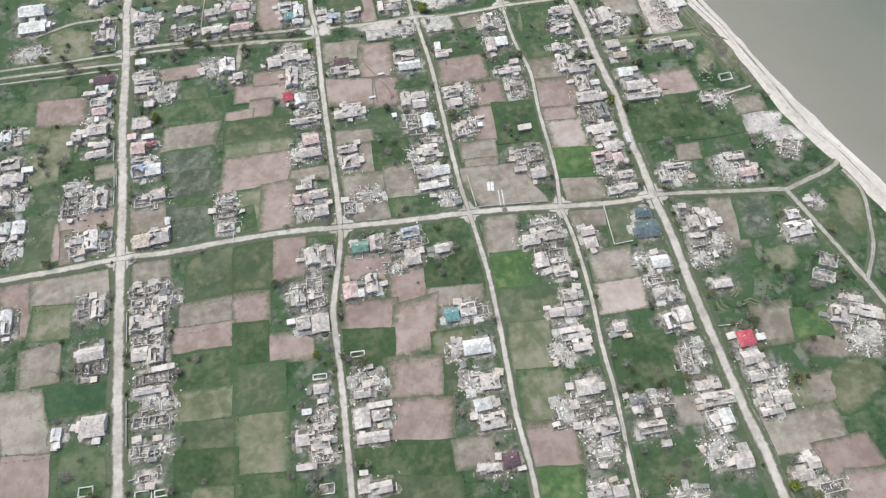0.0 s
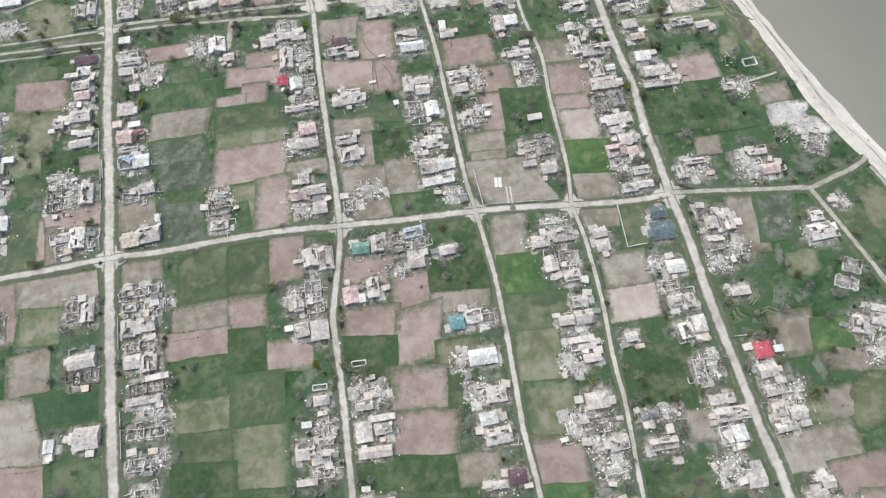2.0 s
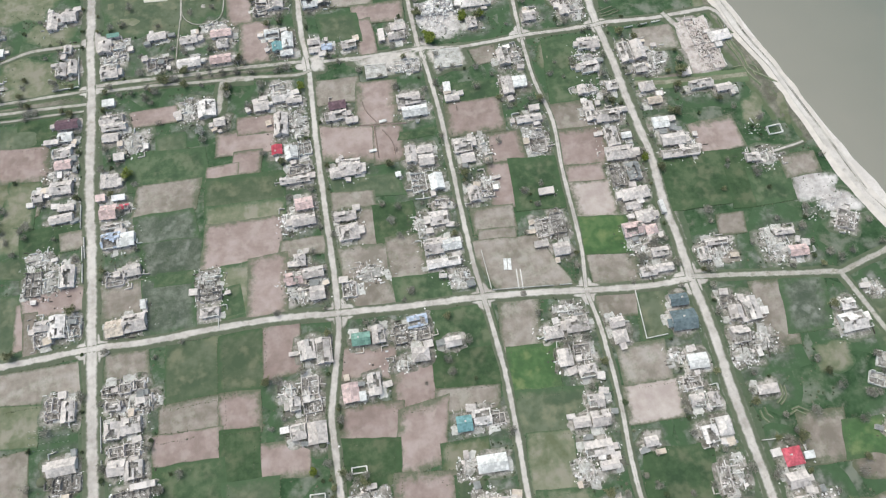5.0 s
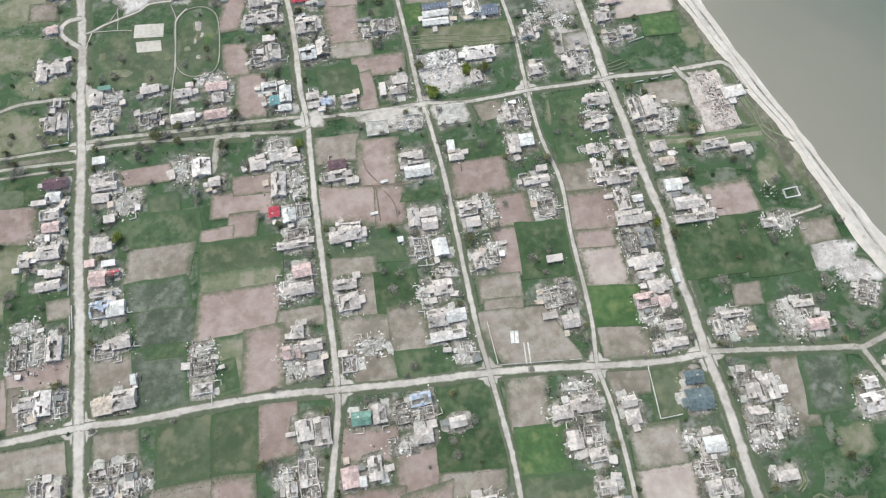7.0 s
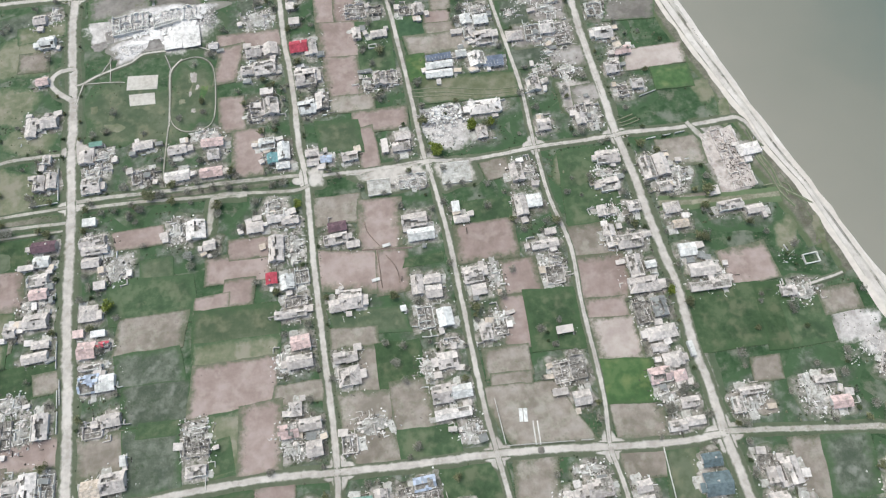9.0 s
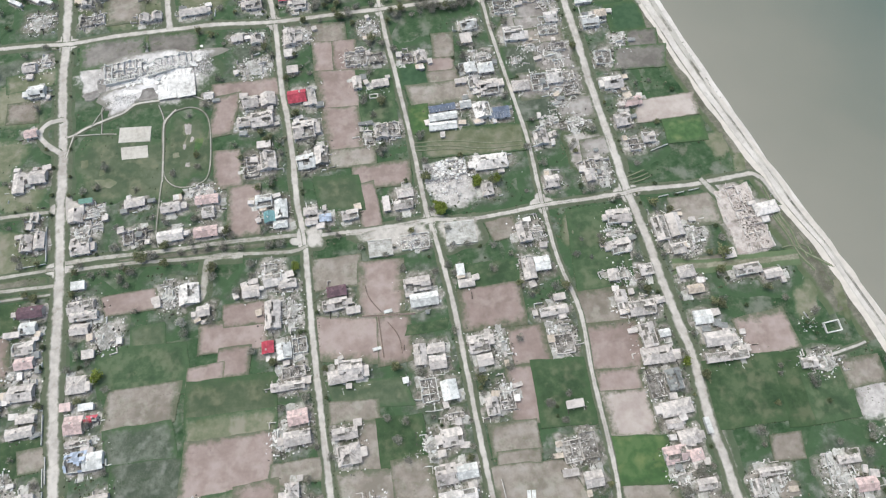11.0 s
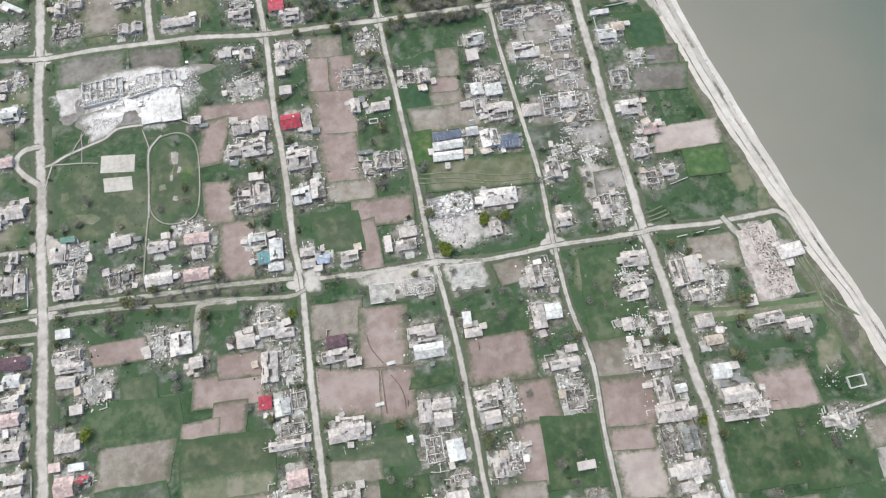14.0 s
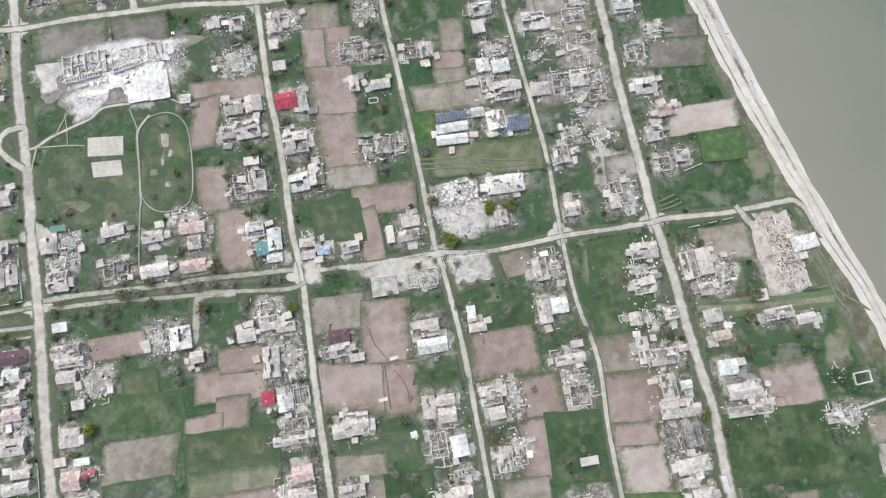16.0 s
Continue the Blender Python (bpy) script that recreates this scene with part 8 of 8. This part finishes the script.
# ---- bushes and trees of the yards ----
def free(x, y, gap=1.5, plots=True):
    """Whether a tree can stand at x, y: off the streets, houses and tilled plots."""
    if x > shore_x(y) - beach_width(y) - 3:
        return False
    if any(abs(x - a) < w * 0.33 + gap and abs(y - b) < d * 0.33 + gap for a, b, w, d in HOUSES_NEAR.get((int(x // 40), int(y // 40)), ())):
        return False
    if any((x - a) ** 2 + (y - b) ** 2 < (w * 0.5 + gap) ** 2 for a, b, w in LANES_NEAR.get((int(x // 40), int(y // 40)), ())):
        return False
    return not (plots and any(abs(x - a) < w / 2 - 1 and abs(y - b) < d / 2 - 1 for a, b, w, d, k in PLOTS if k not in ("green",)))


HOUSES_NEAR, LANES_NEAR = {}, {}
for store, items in ((HOUSES_NEAR, HOUSES), (LANES_NEAR, LANES)):
    for it in items:
        for i in (-1, 0, 1):
            for j in (-1, 0, 1):
                store.setdefault((int(it[0] // 40) + i, int(it[1] // 40) + j), []).append(it)

KINDS = ("grey", "grey", "grey", "grey", "grey", "dark", "olive")
BRUSH = {k: (Shape(), Shape()) for k in ("grey", "dark", "olive")}
planted = 0


def plant(x, y, height, kind):
    """A tree of its own near the middle of the place; further out it joins the brush."""
    global planted
    if planted < 230 and rng.random() < 0.42:
        planted += 1
        tree(round(x, 1), round(y, 1), height, kind)
        return
    if (kind, 0) not in MODELS:
        MODELS[kind, 0] = tree_model(kind, 0)
    k = height * rng.uniform(0.85, 1.15)
    a = rng.random() * 6.28
    for shape, me in zip(BRUSH[kind], MODELS[kind, 0]):
        shape.add([((v.co.x * math.cos(a) - v.co.y * math.sin(a)) * k + x, (v.co.x * math.sin(a) + v.co.y * math.cos(a)) * k + y, v.co.z * k) for v in me.vertices], [tuple(p.vertices) for p in me.polygons])


MODELS = {}
for hx, hy, hw, hd in list(HOUSES):
    for _ in range(4):
        tx, ty = hx + rng.gauss(0, 0.55) * (hw + 5), hy + rng.gauss(0, 0.55) * (hd + 5)
        if free(tx, ty, 0.8):
            kind = rng.choice(KINDS)
            plant(tx, ty, rng.uniform(1.6, 2.8) if kind == "dark" else rng.uniform(2.6, 5.0), kind)
# rows of trees along the lane west of the square, and the thicket by the north street
for x0, x1, y0, y1, count, kinds in ((-148, -36, 334, 351, 75, ("grey", "olive", "grey")), (-20, 122, 468, 500, 90, ("grey", "grey", "olive")), (-215, -158, 330, 352, 20, ("grey", "olive")),
                                     (60, 146, 470, 490, 130, ("grey",)), (186, 196, 464, 482, 12, ("grey", "olive")), (-145, -92, 478, 490, 18, ("grey",)), (160, 215, 230, 300, 16, ("dark", "olive")), (150, 215, 60, 100, 10, ("dark", "grey"))):
    for _ in range(count):
        tx, ty = rng.uniform(x0, x1), rng.uniform(y0, y1)
        if free(tx, ty, 0.8):
            kind = rng.choice(kinds)
            plant(tx, ty, rng.uniform(1.8, 3.0) if kind == "dark" else rng.uniform(3.0, 5.5), kind)
# weeds and low bushes on the street verges
VERGES = Shape()
for lx, ly, lw in list(LANES):
    if 2.9 <= lw <= 5.2 and -225 < lx < 160 and 0 < ly < 570:
        for e in (-1, 1):
            if wob(lx + 40 * e, ly, 14, 6) > -0.12:
                for _ in range(3):
                    ox, oy = e * (lw * 0.6 + abs(rng.gauss(0.7, 0.7))), rng.uniform(-1.3, 1.3)
                    tx, ty = (lx + ox, ly + oy)
                    if not any((tx - a) ** 2 + (ty - b_) ** 2 < (w * 0.56) ** 2 for a, b_, w in LANES_NEAR.get((int(tx // 40), int(ty // 40)), ())):
                        tuft(VERGES, tx, ty, rng.uniform(0.3, 0.85))
                if rng.random() < 0.10 and free(lx + e * (lw * 0.6 + 1.6), ly, 0.4):
                    plant(lx + e * (lw * 0.6 + 1.6), ly, rng.uniform(1.3, 2.2), rng.choice(("dark", "dark", "olive")))
part("verge_weeds", VERGES, WEED, label="dark weeds along the edges of the streets", kind="stuff")
for kind, (stems, tops) in BRUSH.items():
    part("brush_stems", stems, BARK, label="thin grey stems of the brush in the yards", kind="stuff")
    part("brush_crowns", tops, LEAVES[kind], label={"grey": "leafless grey fruit trees crowding the yards", "dark": "dark green bushes crowding the yards", "olive": "budding olive bushes crowding the yards"}[kind], kind="stuff")

# ---- fences ----
fence(-158.5, 271.3, -158.6, 257.2, "white")
fence(-157.8, 246.5, -157.7, 238.0, "white")
fence(-157.6, 236.3, -157.7, 225.7, "white")
fence(-159.9, 371.5, -159.6, 351.0, "white")
fence(-159.6, 349.7, -175.2, 350.0, "white")
fence(-148.4, 106.8, -148.1, 84.9, "grey")
fence(117.4, 162.1, 115.4, 137.5, "white")
fence(115.4, 137.5, 126.1, 137.5, "white")
fence(46.9, 199.6, 47.3, 178.1, "white")
fence(47.7, 177.5, 90.7, 171.7, "grey")
fence(151.5, 81.1, 161.7, 80.1, "white")
fence(167.3, 348.1, 177.5, 350.1, "white")
fence(157.3, 460.7, 179.3, 461.1, "white")
fence(157.1, 459.9, 156.2, 442.9, "white")
fence(-89.9, 192.0, -90.2, 186.9, "white")
fence(-156.5, 239.2, -156.8, 251.6, "white")
fence(-67.3, 59.4, -59.2, 54.6, "grey")
fence(161.9, 320.1, 167.4, 320.2, "white")
fence(170.5, 320.2, 176.1, 320.3, "white")
fence(178.6, 320.4, 184.4, 320.5, "white")
fence(192.4, 180.1, 190.0, 166.5, "grey")
fence(-148.9, 155.3, -148.8, 128.2, "grey")

# ---- vine stakes in rows ----
for i in range(9):
    for j in range(4):
        s = Shape()
        s.bar((0, 0, 0), (0.04, 0, 1.5), 0.09, 0.07, 5)
        ob = part("vine_stake", s, WHITEWASH)
        ob.matrix_basis = pose(-182.5 + i * 2.3 + rng.uniform(-0.2, 0.2), 146 + j * 3.1 - 0.25 * i, 0)
        tagged(ob, "short white concrete vine stake in rough grass", "stake", "vine stakes")

# ---- low growth: weeds over the rough grass ----
ROUGH = Shape()
for _ in range(26000):
    x, y = rng.uniform(-225, 250), rng.uniform(0, 575)
    if wob(x, y, 22, 1) + 0.6 * wob(x, y, 6, 2) > 0.12 and x < shore_x(y) - beach_width(y) and not any(abs(x - a) < w / 2 and abs(y - b) < d / 2 for a, b, w, d, k in PLOTS):
        if not any((x - a) ** 2 + (y - b) ** 2 < (w * 0.62) ** 2 for a, b, w in LANES_NEAR.get((int(x // 40), int(y // 40)), ())):
            tuft(ROUGH, x, y, rng.uniform(0.25, 0.9))
part("rough_grass", ROUGH, WEED, label="clumps of coarse dark weeds in the rough grass", kind="stuff")

# ---- what belongs to no single house ----
ob = part("dusty_grass", DUSTY, DUSTY_GRASS, kind="structure")
wear(ob, DUSTY_WEAR)
tagged(ob, "thin grass grey with dust round the houses", "ground", kind="structure")
part("weed_tufts", TUFTS, WEED, label="tufts of dark weeds along the garden plots' edges", kind="stuff")
part("masonry_debris", DEBRIS, RUBBLE, label="scattered broken masonry and boards round the ruined houses", kind="stuff")
part("metal_litter", LITTER, METAL, label="bent metal and roofing sheets lying in the yards", kind="stuff")
